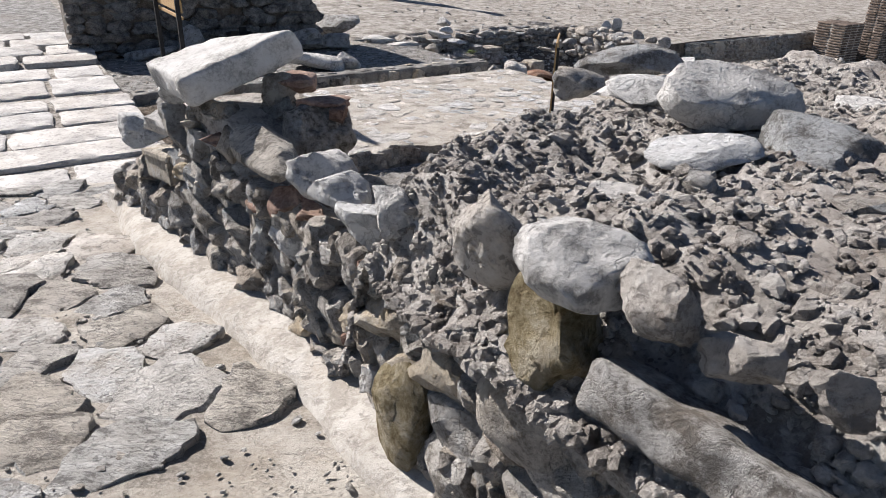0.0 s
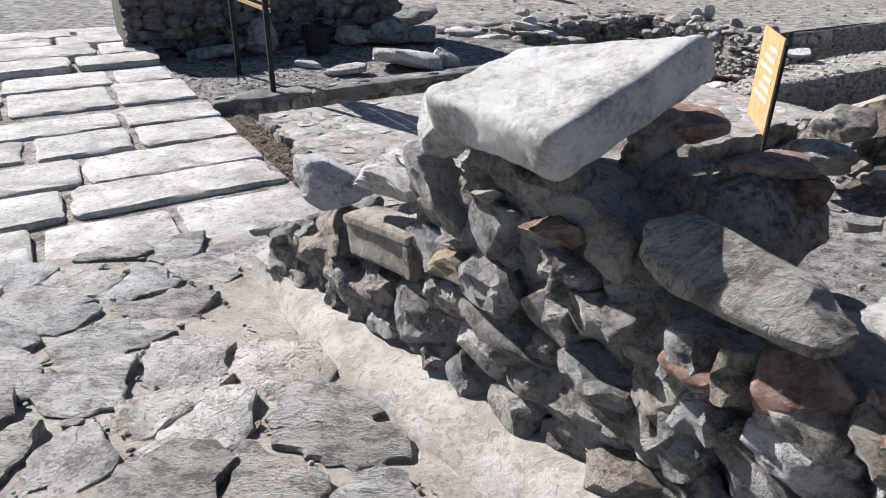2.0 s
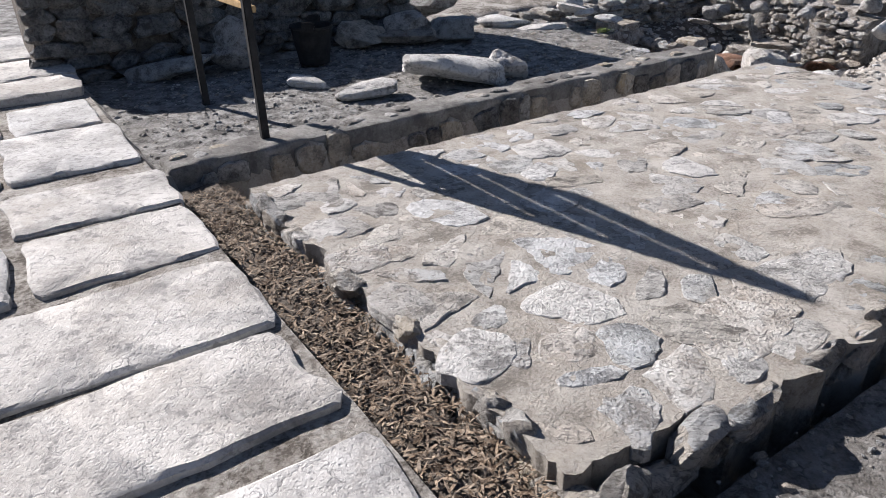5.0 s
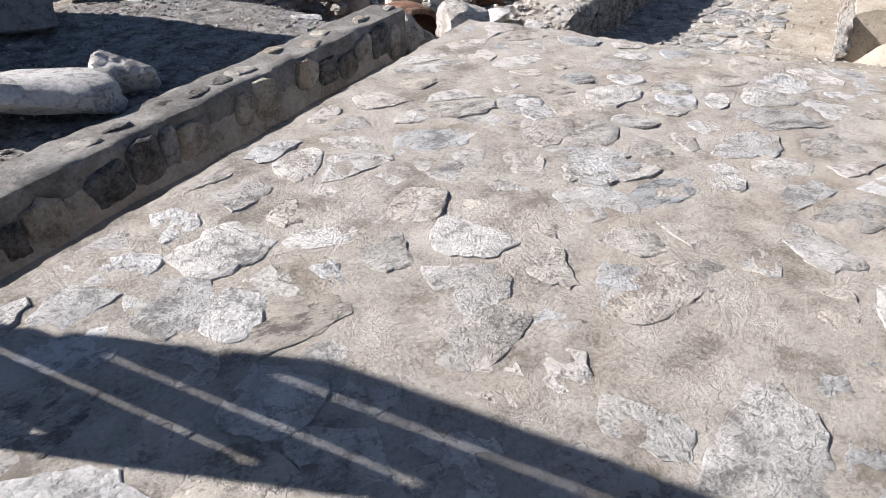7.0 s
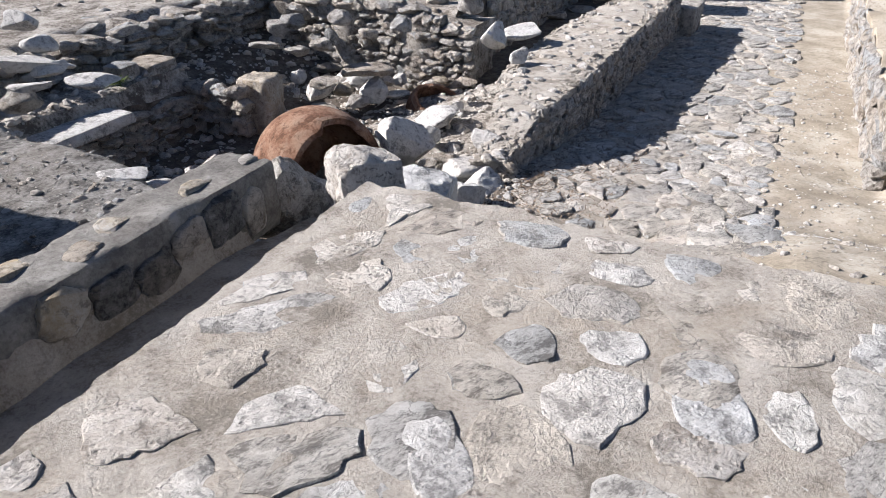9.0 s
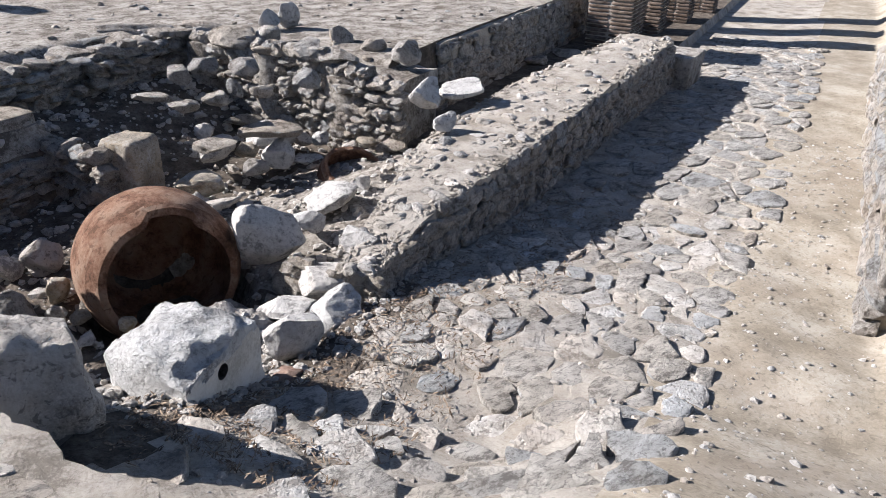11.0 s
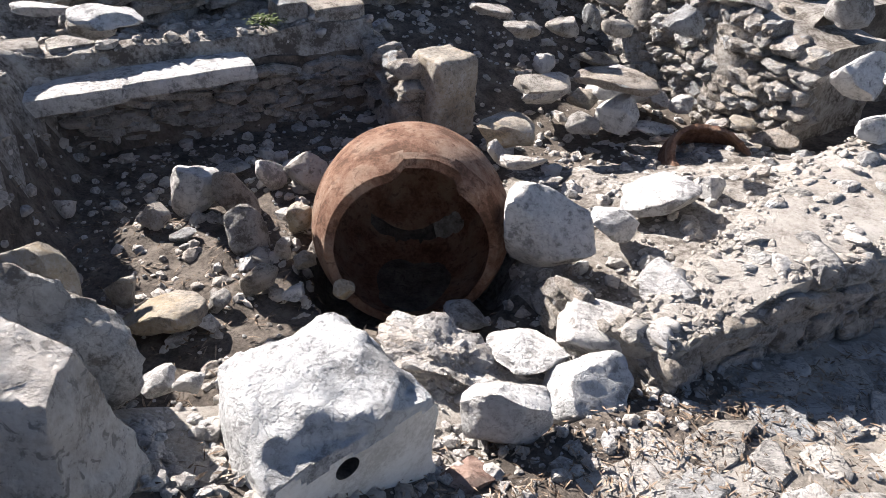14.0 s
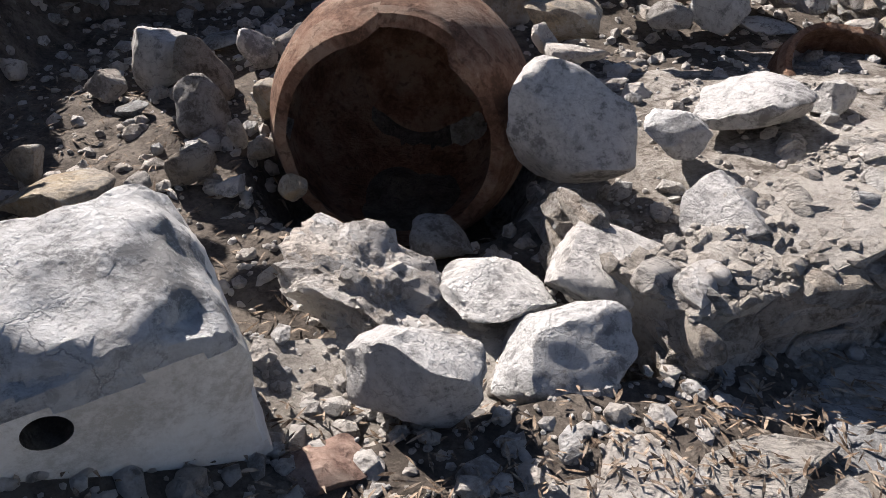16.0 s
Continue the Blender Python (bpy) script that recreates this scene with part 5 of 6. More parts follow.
stone("stone", (0.58, 13.30, -1.02), (0.127, 0.108, 0.152), (-4, 8, 34), "grey angular stone in the rubble of the pit", 901, RUBBLE, 3.8, 11, 0.06, 4, group="rubble of the pit")
stone("stone", (0.39, 13.77, -1.10), (0.160, 0.101, 0.048), (-7, -8, 12), "grey angular stone in the rubble of the pit", 902, RUBBLE, 3.8, 11, 0.06, 4, group="rubble of the pit")
stone("stone", (0.69, 13.60, -1.04), (0.096, 0.081, 0.124), (-1, 8, 24), "grey angular stone in the rubble of the pit", 903, MARBLE, 3.8, 11, 0.06, 4, group="rubble of the pit")
stone("stone", (0.87, 13.66, -1.03), (0.155, 0.132, 0.139), (-1, -1, 7), "grey angular stone in the rubble of the pit", 904, TUFA, 3.8, 11, 0.06, 4, group="rubble of the pit")
stone("stone", (0.74, 13.01, -1.04), (0.116, 0.099, 0.128), (0, 1, 31), "grey angular stone in the rubble of the pit", 905, RUBBLE, 3.8, 11, 0.06, 4, group="rubble of the pit")
stone("stone", (0.96, 13.17, -1.06), (0.099, 0.084, 0.096), (-6, 5, 29), "grey angular stone in the rubble of the pit", 906, OCHRE_GREY, 3.8, 11, 0.06, 4, group="rubble of the pit")
stone("stone", (0.90, 12.65, -1.07), (0.103, 0.087, 0.084), (2, -6, 21), "grey angular stone in the rubble of the pit", 907, RUBBLE, 3.8, 11, 0.06, 4, group="rubble of the pit")
stone("stone", (0.94, 12.90, -1.08), (0.042, 0.036, 0.067), (-1, 1, 19), "grey angular stone in the rubble of the pit", 908, TUFA, 3.8, 11, 0.06, 4, group="rubble of the pit")
stone("stone", (1.11, 12.94, -1.08), (0.063, 0.053, 0.078), (6, 9, 14), "grey angular stone in the rubble of the pit", 909, RUBBLE, 3.8, 11, 0.06, 4, group="rubble of the pit")
stone("stone", (0.16, 13.14, -1.08), (0.100, 0.085, 0.075), (-7, 3, 32), "grey angular stone in the rubble of the pit", 910, TUFA, 3.8, 11, 0.06, 4, group="rubble of the pit")
stone("stone", (0.30, 12.47, -1.07), (0.078, 0.066, 0.087), (6, 7, 45), "grey angular stone in the rubble of the pit", 911, OCHRE_GREY, 3.8, 11, 0.06, 4, group="rubble of the pit")
stone("stone", (-0.32, 13.13, -1.08), (0.075, 0.064, 0.068), (7, -2, 45), "grey angular stone in the rubble of the pit", 912, TUFA, 3.8, 11, 0.06, 4, group="rubble of the pit")
stone("stone", (0.75, 12.47, -1.09), (0.064, 0.054, 0.051), (0, -1, 34), "grey angular stone in the rubble of the pit", 913, RUBBLE, 3.8, 11, 0.06, 4, group="rubble of the pit")
stone("stone", (0.76, 12.33, -1.10), (0.057, 0.049, 0.047), (-5, 9, 36), "grey angular stone in the rubble of the pit", 914, MARBLE, 3.8, 11, 0.06, 4, group="rubble of the pit")
stone("stone", (1.08, 12.59, -1.10), (0.065, 0.056, 0.036), (-2, -10, 22), "grey angular stone in the rubble of the pit", 915, MARBLE, 3.8, 11, 0.06, 4, group="rubble of the pit")
stone("stone", (1.07, 12.86, -1.09), (0.062, 0.053, 0.055), (3, 5, 19), "grey angular stone in the rubble of the pit", 916, OCHRE_GREY, 3.8, 11, 0.06, 4, group="rubble of the pit")
stone("stone", (0.82, 12.88, -1.11), (0.063, 0.053, 0.030), (8, 3, 18), "grey angular stone in the rubble of the pit", 917, RUBBLE, 3.8, 11, 0.06, 4, group="rubble of the pit")
stone("stone", (0.37, 13.04, -1.11), (0.081, 0.059, 0.028), (-3, -7, 36), "grey angular stone in the rubble of the pit", 918, RUBBLE, 3.8, 11, 0.06, 4, group="rubble of the pit")
stone("stone", (1.31, 12.61, -1.09), (0.051, 0.043, 0.054), (-7, 6, 4), "grey angular stone in the rubble of the pit", 919, OCHRE_GREY, 3.8, 11, 0.06, 4, group="rubble of the pit")
stone("stone", (0.54, 12.32, -1.07), (0.192, 0.151, 0.072), (-4, -2, 40), "grey angular stone in the rubble of the pit", 920, OCHRE_GREY, 4.0, 8, 0.10, 4, group="rubble of the pit")
stone("stone", (0.75, 11.85, -0.97), (0.081, 0.069, 0.037), (-3, 3, 42), "grey angular stone in the rubble of the pit", 921, MARBLE, 3.6, 8, 0.10, 3, group="rubble of the pit")
stone("stone", (0.88, 11.84, -0.96), (0.063, 0.054, 0.051), (-4, -3, 17), "grey angular stone in the rubble of the pit", 922, MARBLE, 3.6, 8, 0.10, 3, group="rubble of the pit")
stone("stone", (0.91, 11.62, -0.98), (0.102, 0.070, 0.033), (1, -8, 20), "grey angular stone in the rubble of the pit", 923, MARBLE, 3.6, 8, 0.10, 3, group="rubble of the pit")
stone("stone", (1.91, 12.49, -1.10), (0.122, 0.104, 0.060), (4, 8, -7), "grey angular stone in the rubble of the pit", 924, RUBBLE, 2.4, 8, 0.10, 3, group="rubble of the pit")
stone("stone", (2.34, 12.66, -1.09), (0.138, 0.117, 0.074), (4, -10, -16), "grey angular stone in the rubble of the pit", 925, RUBBLE, 2.4, 8, 0.10, 3, group="rubble of the pit")
stone("stone", (2.28, 12.84, -0.84), (0.226, 0.192, 0.264), (-2, -4, -7), "white angular stone beside the sunk road", 926, MARBLE, 4.0, 11, 0.04, 4, group="stones by the road")
stone("stone", (2.62, 13.09, -0.89), (0.132, 0.112, 0.088), (7, -2, -16), "grey angular stone in the rubble of the pit", 927, MARBLE, 3.4, 11, 0.06, 4, group="rubble of the pit")
stone("stone", (2.90, 13.38, -0.89), (0.231, 0.192, 0.091), (-5, -6, -12), "grey angular stone in the rubble of the pit", 928, MARBLE, 3.4, 11, 0.06, 4, group="rubble of the pit")
stone("stone", (3.19, 13.46, -0.89), (0.084, 0.071, 0.082), (-6, 1, -14), "grey angular stone in the rubble of the pit", 929, MARBLE, 3.4, 11, 0.06, 4, group="rubble of the pit")
stone("stone", (2.72, 12.33, -0.73), (0.127, 0.108, 0.098), (1, 9, -32), "white angular stone beside the sunk road", 930, MARBLE, 3.0, 10, 0.04, 4, group="stones by the road")
stone("stone", (2.45, 12.24, -0.90), (0.232, 0.197, 0.098), (-8, 5, -23), "white angular stone beside the sunk road", 931, MARBLE, 3.2, 11, 0.07, 4, group="stones by the road")
stone("stone", (2.14, 12.10, -0.92), (0.194, 0.150, 0.071), (-6, -4, -15), "white angular stone beside the sunk road", 932, MARBLE, 3.2, 11, 0.07, 4, group="stones by the road")
stone("stone", (1.83, 12.02, -0.95), (0.24, 0.17, 0.11), (6, 6, -12), "crumbled pale mortar lump beside the sunk road", 933, TUFA, 2.8, 3, 0.26, 5, group="stones by the sunk road")
stone("brick", (1.93, 11.44, -0.88), (0.10, 0.06, 0.05), (10, -12, 40), "broken dusty red brick against the marble block", 1205, BRICK, 8.0, 3, 0.06, 4, category="brick")
stone("stone", (2.02, 11.86, -1.0), (0.13, 0.11, 0.08), (4, 8, 20), "crumbled pale mortar lump beside the sunk road", 1206, TUFA, 2.8, 3, 0.24, 4, group="stones by the sunk road")
stone("stone", (2.05, 11.68, -0.83), (0.154, 0.131, 0.176), (8, 1, 1), "white angular stone beside the sunk road", 934, MARBLE, 3.4, 12, 0.06, 4, group="stones by the road")
stone("stone", (2.36, 11.89, -0.88), (0.185, 0.157, 0.107), (2, -6, -3), "white angular stone beside the sunk road", 935, MARBLE, 3.4, 12, 0.06, 4, group="stones by the road")
stone("stone", (2.99, 12.40, -0.76), (0.259, 0.184, 0.087), (2, -9, -37), "white angular stone beside the sunk road", 936, RUBBLE, 3.0, 8, 0.10, 3, group="stones by the road")
stone("stone", (2.70, 12.07, -0.86), (0.118, 0.100, 0.125), (-6, 9, -13), "white angular stone beside the sunk road", 937, RUBBLE, 3.0, 8, 0.10, 3, group="stones by the road")
stone("stone", (2.86, 14.52, -0.90), (0.166, 0.141, 0.138), (5, 3, 0), "grey angular stone in the rubble of the pit", 938, MARBLE, 3.6, 8, 0.10, 3, group="rubble of the pit")
stone("stone", (2.34, 14.82, -0.91), (0.197, 0.167, 0.129), (-2, -2, -5), "grey angular stone in the rubble of the pit", 939, MARBLE, 3.6, 8, 0.10, 3, group="rubble of the pit")
stone("stone", (2.91, 14.99, -0.92), (0.336, 0.244, 0.115), (6, 8, -8), "grey angular stone in the rubble of the pit", 940, MARBLE, 3.6, 8, 0.10, 3, group="rubble of the pit")
stone("stone", (2.59, 14.44, -0.95), (0.123, 0.105, 0.069), (4, 0, -14), "grey angular stone in the rubble of the pit", 941, RUBBLE, 3.6, 8, 0.10, 3, group="rubble of the pit")
stone("stone", (2.65, 14.83, -0.94), (0.131, 0.112, 0.092), (-5, -10, 2), "grey angular stone in the rubble of the pit", 942, OCHRE_GREY, 3.6, 8, 0.10, 3, group="rubble of the pit")
stone("stone", (2.18, 13.82, -0.97), (0.166, 0.094, 0.044), (-7, -1, 6), "grey angular stone in the rubble of the pit", 943, TUFA, 3.6, 8, 0.10, 3, group="rubble of the pit")
stone("stone", (2.02, 13.92, -0.95), (0.075, 0.064, 0.067), (5, 6, 3), "grey angular stone in the rubble of the pit", 944, TUFA, 3.6, 8, 0.10, 3, group="rubble of the pit")
stone("stone", (2.37, 15.51, -0.94), (0.110, 0.093, 0.081), (0, 3, -2), "grey angular stone in the rubble of the pit", 945, MARBLE, 3.6, 8, 0.10, 3, group="rubble of the pit")
stone("stone", (2.82, 15.70, -0.95), (0.188, 0.146, 0.069), (-6, 2, -20), "grey angular stone in the rubble of the pit", 946, RUBBLE, 3.6, 8, 0.10, 3, group="rubble of the pit")
stone("stone", (3.18, 14.89, -0.96), (0.099, 0.085, 0.056), (3, -8, -14), "grey angular stone in the rubble of the pit", 947, TUFA, 3.6, 8, 0.10, 3, group="rubble of the pit")
stone("stone", (3.33, 14.86, -0.96), (0.099, 0.084, 0.055), (2, -6, -12), "grey angular stone in the rubble of the pit", 948, TUFA, 3.6, 8, 0.10, 3, group="rubble of the pit")
stone("stone", (3.06, 14.41, -0.97), (0.143, 0.089, 0.042), (-6, 1, -14), "grey angular stone in the rubble of the pit", 949, TUFA, 3.6, 8, 0.10, 3, group="rubble of the pit")
stone("stone", (3.51, 14.53, -0.96), (0.073, 0.062, 0.062), (7, -2, -21), "grey angular stone in the rubble of the pit", 950, TUFA, 3.6, 8, 0.10, 3, group="rubble of the pit")
stone("stone", (3.72, 14.58, -0.97), (0.115, 0.082, 0.039), (-1, 6, -17), "grey angular stone in the rubble of the pit", 951, OCHRE_GREY, 3.6, 8, 0.10, 3, group="rubble of the pit")
stone("stone", (3.87, 14.34, -0.96), (0.180, 0.131, 0.062), (0, -9, -14), "grey angular stone in the rubble of the pit", 952, RUBBLE, 3.6, 8, 0.10, 3, group="rubble of the pit")
stone("stone", (2.06, 14.21, -0.97), (0.199, 0.169, 0.122), (-2, 4, 2), "grey angular stone in the rubble of the pit", 953, OCHRE_GREY, 4.0, 8, 0.10, 3, group="rubble of the pit")
stone("stone", (0.34, 11.84, -0.63), (0.183, 0.156, 0.239), (-4, 4, 46), "white angular stone beside the sunk road", 954, OCHRE_GREY, 3.0, 9, 0.08, 4, group="stones by the road")
stone("stone", (1.04, 11.40, -0.88), (0.101, 0.086, 0.104), (-6, -4, 24), "white angular stone beside the sunk road", 955, OCHRE_GREY, 3.0, 5, 0.10, 3, group="stones by the road")
stone("stone", (1.10, 11.46, -0.89), (0.069, 0.059, 0.087), (-8, 5, 37), "white angular stone beside the sunk road", 956, RUBBLE, 3.0, 5, 0.10, 3, group="stones by the road")
stone("stone", (-0.35, 13.92, -0.29), (0.140, 0.119, 0.098), (-7, 1, 36), "grey stone on the upper edge of the pit", 957, RUBBLE, 2.4, 8, 0.10, 3, group="stones on the pit edge")
stone("stone", (1.70, 16.45, -0.65), (0.231, 0.196, 0.140), (-2, -4, 12), "grey stone on the upper edge of the pit", 958, RUBBLE, 4.0, 8, 0.10, 3, group="stones on the pit edge")
stone("stone", (1.00, 17.35, -0.71), (0.166, 0.141, 0.058), (-1, -8, 13), "grey stone on the upper edge of the pit", 959, RUBBLE, 4.0, 8, 0.10, 3, group="stones on the pit edge")
stone("stone", (2.28, 14.41, -0.71), (0.182, 0.151, 0.054), (1, -1, 1), "grey stone on the upper edge of the pit", 960, RUBBLE, 4.0, 8, 0.10, 3, group="stones on the pit edge")
stone("stone", (2.80, 14.57, -0.70), (0.281, 0.182, 0.065), (7, -5, -6), "grey stone on the upper edge of the pit", 961, RUBBLE, 4.0, 8, 0.10, 3, group="stones on the pit edge")
stone("stone", (4.12, 14.19, -0.45), (0.140, 0.119, 0.145), (-3, -8, -30), "grey stone on the upper edge of the pit", 962, MARBLE, 5.0, 8, 0.10, 3, group="stones on the pit edge")
stone("stone", (4.00, 13.57, -0.50), (0.104, 0.088, 0.078), (6, 4, -29), "grey stone on the upper edge of the pit", 963, MARBLE, 5.0, 8, 0.10, 3, group="stones on the pit edge")
stone("stone", (4.55, 14.20, -0.46), (0.221, 0.162, 0.058), (7, -7, -20), "grey stone on the upper edge of the pit", 964, MARBLE, 3.0, 8, 0.10, 3, group="stones on the pit edge")
stone("stone", (2.92, 16.06, -0.22), (0.241, 0.205, 0.119), (5, -1, -12), "grey stone on the upper edge of the pit", 965, RUBBLE, 3.4, 7, 0.10, 3, group="stones on the pit edge")
stone("stone", (3.23, 16.02, -0.22), (0.158, 0.134, 0.118), (-6, -1, -11), "grey stone on the upper edge of the pit", 966, RUBBLE, 3.4, 7, 0.10, 3, group="stones on the pit edge")
stone("stone", (4.21, 14.77, -0.22), (0.163, 0.139, 0.117), (-6, -7, -11), "grey stone on the upper edge of the pit", 967, RUBBLE, 3.4, 7, 0.10, 3, group="stones on the pit edge")
stone("stone", (3.66, 15.03, -0.25), (0.192, 0.163, 0.067), (6, 6, -27), "grey stone on the upper edge of the pit", 968, RUBBLE, 3.4, 7, 0.10, 3, group="stones on the pit edge")
stone("stone", (3.41, 15.22, -0.21), (0.125, 0.106, 0.129), (-7, -7, -22), "grey stone on the upper edge of the pit", 969, RUBBLE, 3.4, 7, 0.10, 3, group="stones on the pit edge")
stone("stone", (3.97, 15.75, -0.22), (0.122, 0.103, 0.115), (-5, -1, -8), "grey stone on the upper edge of the pit", 970, RUBBLE, 3.4, 7, 0.10, 3, group="stones on the pit edge")
stone("stone", (2.75, 15.06, -0.24), (0.132, 0.112, 0.086), (2, 6, -2), "grey stone on the upper edge of the pit", 971, RUBBLE, 3.4, 7, 0.10, 3, group="stones on the pit edge")
stone("stone", (3.20, 15.67, -0.26), (0.204, 0.156, 0.056), (-6, 9, -1), "grey stone on the upper edge of the pit", 972, RUBBLE, 3.4, 7, 0.10, 3, group="stones on the pit edge")
stone("stone", (4.11, 15.31, -0.25), (0.145, 0.124, 0.074), (0, -7, -17), "grey stone on the upper edge of the pit", 973, RUBBLE, 3.4, 7, 0.10, 3, group="stones on the pit edge")
stone("stone", (3.10, 14.36, -0.23), (0.121, 0.103, 0.095), (8, -7, -16), "grey stone on the upper edge of the pit", 974, RUBBLE, 3.4, 7, 0.10, 3, group="stones on the pit edge")
stone("stone", (2.69, 14.28, -0.26), (0.094, 0.080, 0.051), (6, 8, -9), "grey stone on the upper edge of the pit", 975, RUBBLE, 3.4, 7, 0.10, 3, group="stones on the pit edge")
stone("stone", (3.46, 16.62, -0.14), (0.124, 0.106, 0.113), (3, 4, -13), "grey stone on the upper edge of the pit", 976, MARBLE, 3.0, 8, 0.10, 3, group="stones on the pit edge")
stone("stone", (3.66, 16.60, -0.12), (0.132, 0.112, 0.145), (0, 0, -20), "grey stone on the upper edge of the pit", 977, MARBLE, 3.0, 8, 0.10, 3, group="stones on the pit edge")
stone("stone", (1.56, 16.71, -0.24), (0.246, 0.082, 0.029), (-2, -7, -1), "grey stone on the upper edge of the pit", 978, RUBBLE, 5.0, 8, 0.10, 3, group="stones on the pit edge")
stone("stone", (2.11, 17.00, -0.22), (0.374, 0.156, 0.056), (-4, 4, -3), "grey stone on the upper edge of the pit", 979, RUBBLE, 5.0, 8, 0.10, 3, group="stones on the pit edge")
stone("stone", (1.02, 16.94, -0.24), (0.309, 0.082, 0.030), (0, 2, 10), "grey stone on the upper edge of the pit", 980, RUBBLE, 5.0, 8, 0.10, 3, group="stones on the pit edge")
stone("stone", (0.57, 16.25, -0.23), (0.194, 0.108, 0.039), (8, 4, 7), "grey stone on the upper edge of the pit", 981, RUBBLE, 5.0, 8, 0.10, 3, group="stones on the pit edge")
stone("stone", (2.50, 16.68, -0.23), (0.319, 0.125, 0.045), (-4, 5, -1), "grey stone on the upper edge of the pit", 982, RUBBLE, 5.0, 8, 0.10, 3, group="stones on the pit edge")
stone("stone", (2.82, 16.85, -0.23), (0.263, 0.135, 0.048), (7, 4, -18), "grey stone on the upper edge of the pit", 983, RUBBLE, 5.0, 8, 0.10, 3, group="stones on the pit edge")
stone("stone", (0.42, 15.87, -0.24), (0.157, 0.093, 0.033), (1, -9, 14), "grey stone on the upper edge of the pit", 984, RUBBLE, 5.0, 8, 0.10, 3, group="stones on the pit edge")
stone("stone", (1.94, 15.19, -0.46), (0.157, 0.133, 0.054), (-2, 9, -11), "grey stone on the upper edge of the pit", 985, RUBBLE, 3.0, 8, 0.10, 3, group="stones on the pit edge")
stone("stone", (2.29, 15.73, -0.43), (0.128, 0.109, 0.097), (-8, 7, -6), "grey stone on the upper edge of the pit", 986, RUBBLE, 3.0, 8, 0.10, 3, group="stones on the pit edge")
stone("stone", (2.56, 16.02, -0.44), (0.165, 0.140, 0.093), (-4, -4, -1), "grey stone on the upper edge of the pit", 987, RUBBLE, 3.0, 8, 0.10, 3, group="stones on the pit edge")
stone("stone", (2.44, 14.88, -0.45), (0.128, 0.109, 0.066), (4, -4, -9), "grey stone on the upper edge of the pit", 988, RUBBLE, 3.0, 8, 0.10, 3, group="stones on the pit edge")
stone("stone", (2.15, 14.80, -0.46), (0.137, 0.117, 0.058), (-6, 9, 6), "grey stone on the upper edge of the pit", 989, RUBBLE, 3.0, 8, 0.10, 3, group="stones on the pit edge")
stone("stone", (2.66, 15.05, -0.43), (0.080, 0.068, 0.099), (-2, -8, -5), "grey stone on the upper edge of the pit", 990, RUBBLE, 3.0, 8, 0.10, 3, group="stones on the pit edge")
stone("stone", (8.93, 17.22, -0.85), (0.271, 0.230, 0.215), (-6, 8, -48), "white angular stone beside the sunk road", 991, MARBLE, 2.4, 8, 0.10, 3, group="stones by the road")
stone("stone", (8.18, 17.96, -0.94), (0.296, 0.243, 0.087), (5, 6, -30), "white angular stone beside the sunk road", 992, RUBBLE, 4.0, 8, 0.10, 3, group="stones by the road")
stone("stone", (8.85, 18.01, -0.96), (0.280, 0.141, 0.051), (7, 8, -27), "white angular stone beside the sunk road", 993, RUBBLE, 4.0, 8, 0.10, 3, group="stones by the road")
stone("stone", (7.03, 16.46, -0.96), (0.232, 0.151, 0.054), (-3, -7, -39), "white angular stone beside the sunk road", 994, RUBBLE, 4.0, 8, 0.10, 3, group="stones by the road")
stone("stone", (7.75, 16.63, -0.96), (0.241, 0.143, 0.051), (8, 7, -46), "white angular stone beside the sunk road", 995, RUBBLE, 4.0, 8, 0.10, 3, group="stones by the road")
stone("stone", (-0.07, 11.49, -0.05), (0.135, 0.094, 0.037), (3, 0, 3), "grey stone on the upper edge of the pit", 996, MARBLE, 3.0, 8, 0.10, 3, group="stones on the pit edge")
stone("stone", (-0.18, 15.38, -0.01), (0.161, 0.137, 0.095), (-2, 3, -3), "grey stone on the upper edge of the pit", 997, MARBLE, 3.0, 8, 0.10, 3, group="stones on the pit edge")
stone("stone", (0.09, 13.28, -0.04), (0.176, 0.136, 0.054), (3, 8, -17), "grey stone on the upper edge of the pit", 998, MARBLE, 3.0, 8, 0.10, 3, group="stones on the pit edge")
stone("stone", (-0.13, 13.69, -0.04), (0.129, 0.110, 0.059), (4, 2, -9), "grey stone on the upper edge of the pit", 999, MARBLE, 3.0, 8, 0.10, 3, group="stones on the pit edge")
stone("stone", (-0.27, 13.37, -0.06), (0.152, 0.083, 0.033), (-4, 4, 0), "grey stone on the upper edge of the pit", 1000, MARBLE, 3.0, 8, 0.10, 3, group="stones on the pit edge")
stone("stone", (-0.10, 14.52, -0.03), (0.145, 0.124, 0.067), (-2, 7, -4), "grey stone on the upper edge of the pit", 1001, MARBLE, 3.0, 8, 0.10, 3, group="stones on the pit edge")
stone("stone", (-1.92, 10.47, 0.07), (0.417, 0.322, 0.125), (-4, 9, -4), "pale stone lying in the shaded heap", 1002, MARBLE, 4.0, 4, 0.09, 4, group="stones of the heap")
stone("stone", (-1.46, 10.52, 0.07), (0.155, 0.132, 0.135), (6, -4, 2), "pale stone lying in the shaded heap", 1003, MARBLE, 4.0, 4, 0.09, 4, group="stones of the heap")
stone("stone", (-2.65, 10.07, 0.02), (0.246, 0.158, 0.061), (-8, -4, 17), "pale stone lying in the shaded heap", 1004, MARBLE, 4.0, 4, 0.09, 4, group="stones of the heap")
stone("stone", (-3.14, 10.40, 0.01), (0.180, 0.102, 0.039), (3, 8, 1), "pale stone lying in the shaded heap", 1005, MARBLE, 4.0, 4, 0.09, 4, group="stones of the heap")
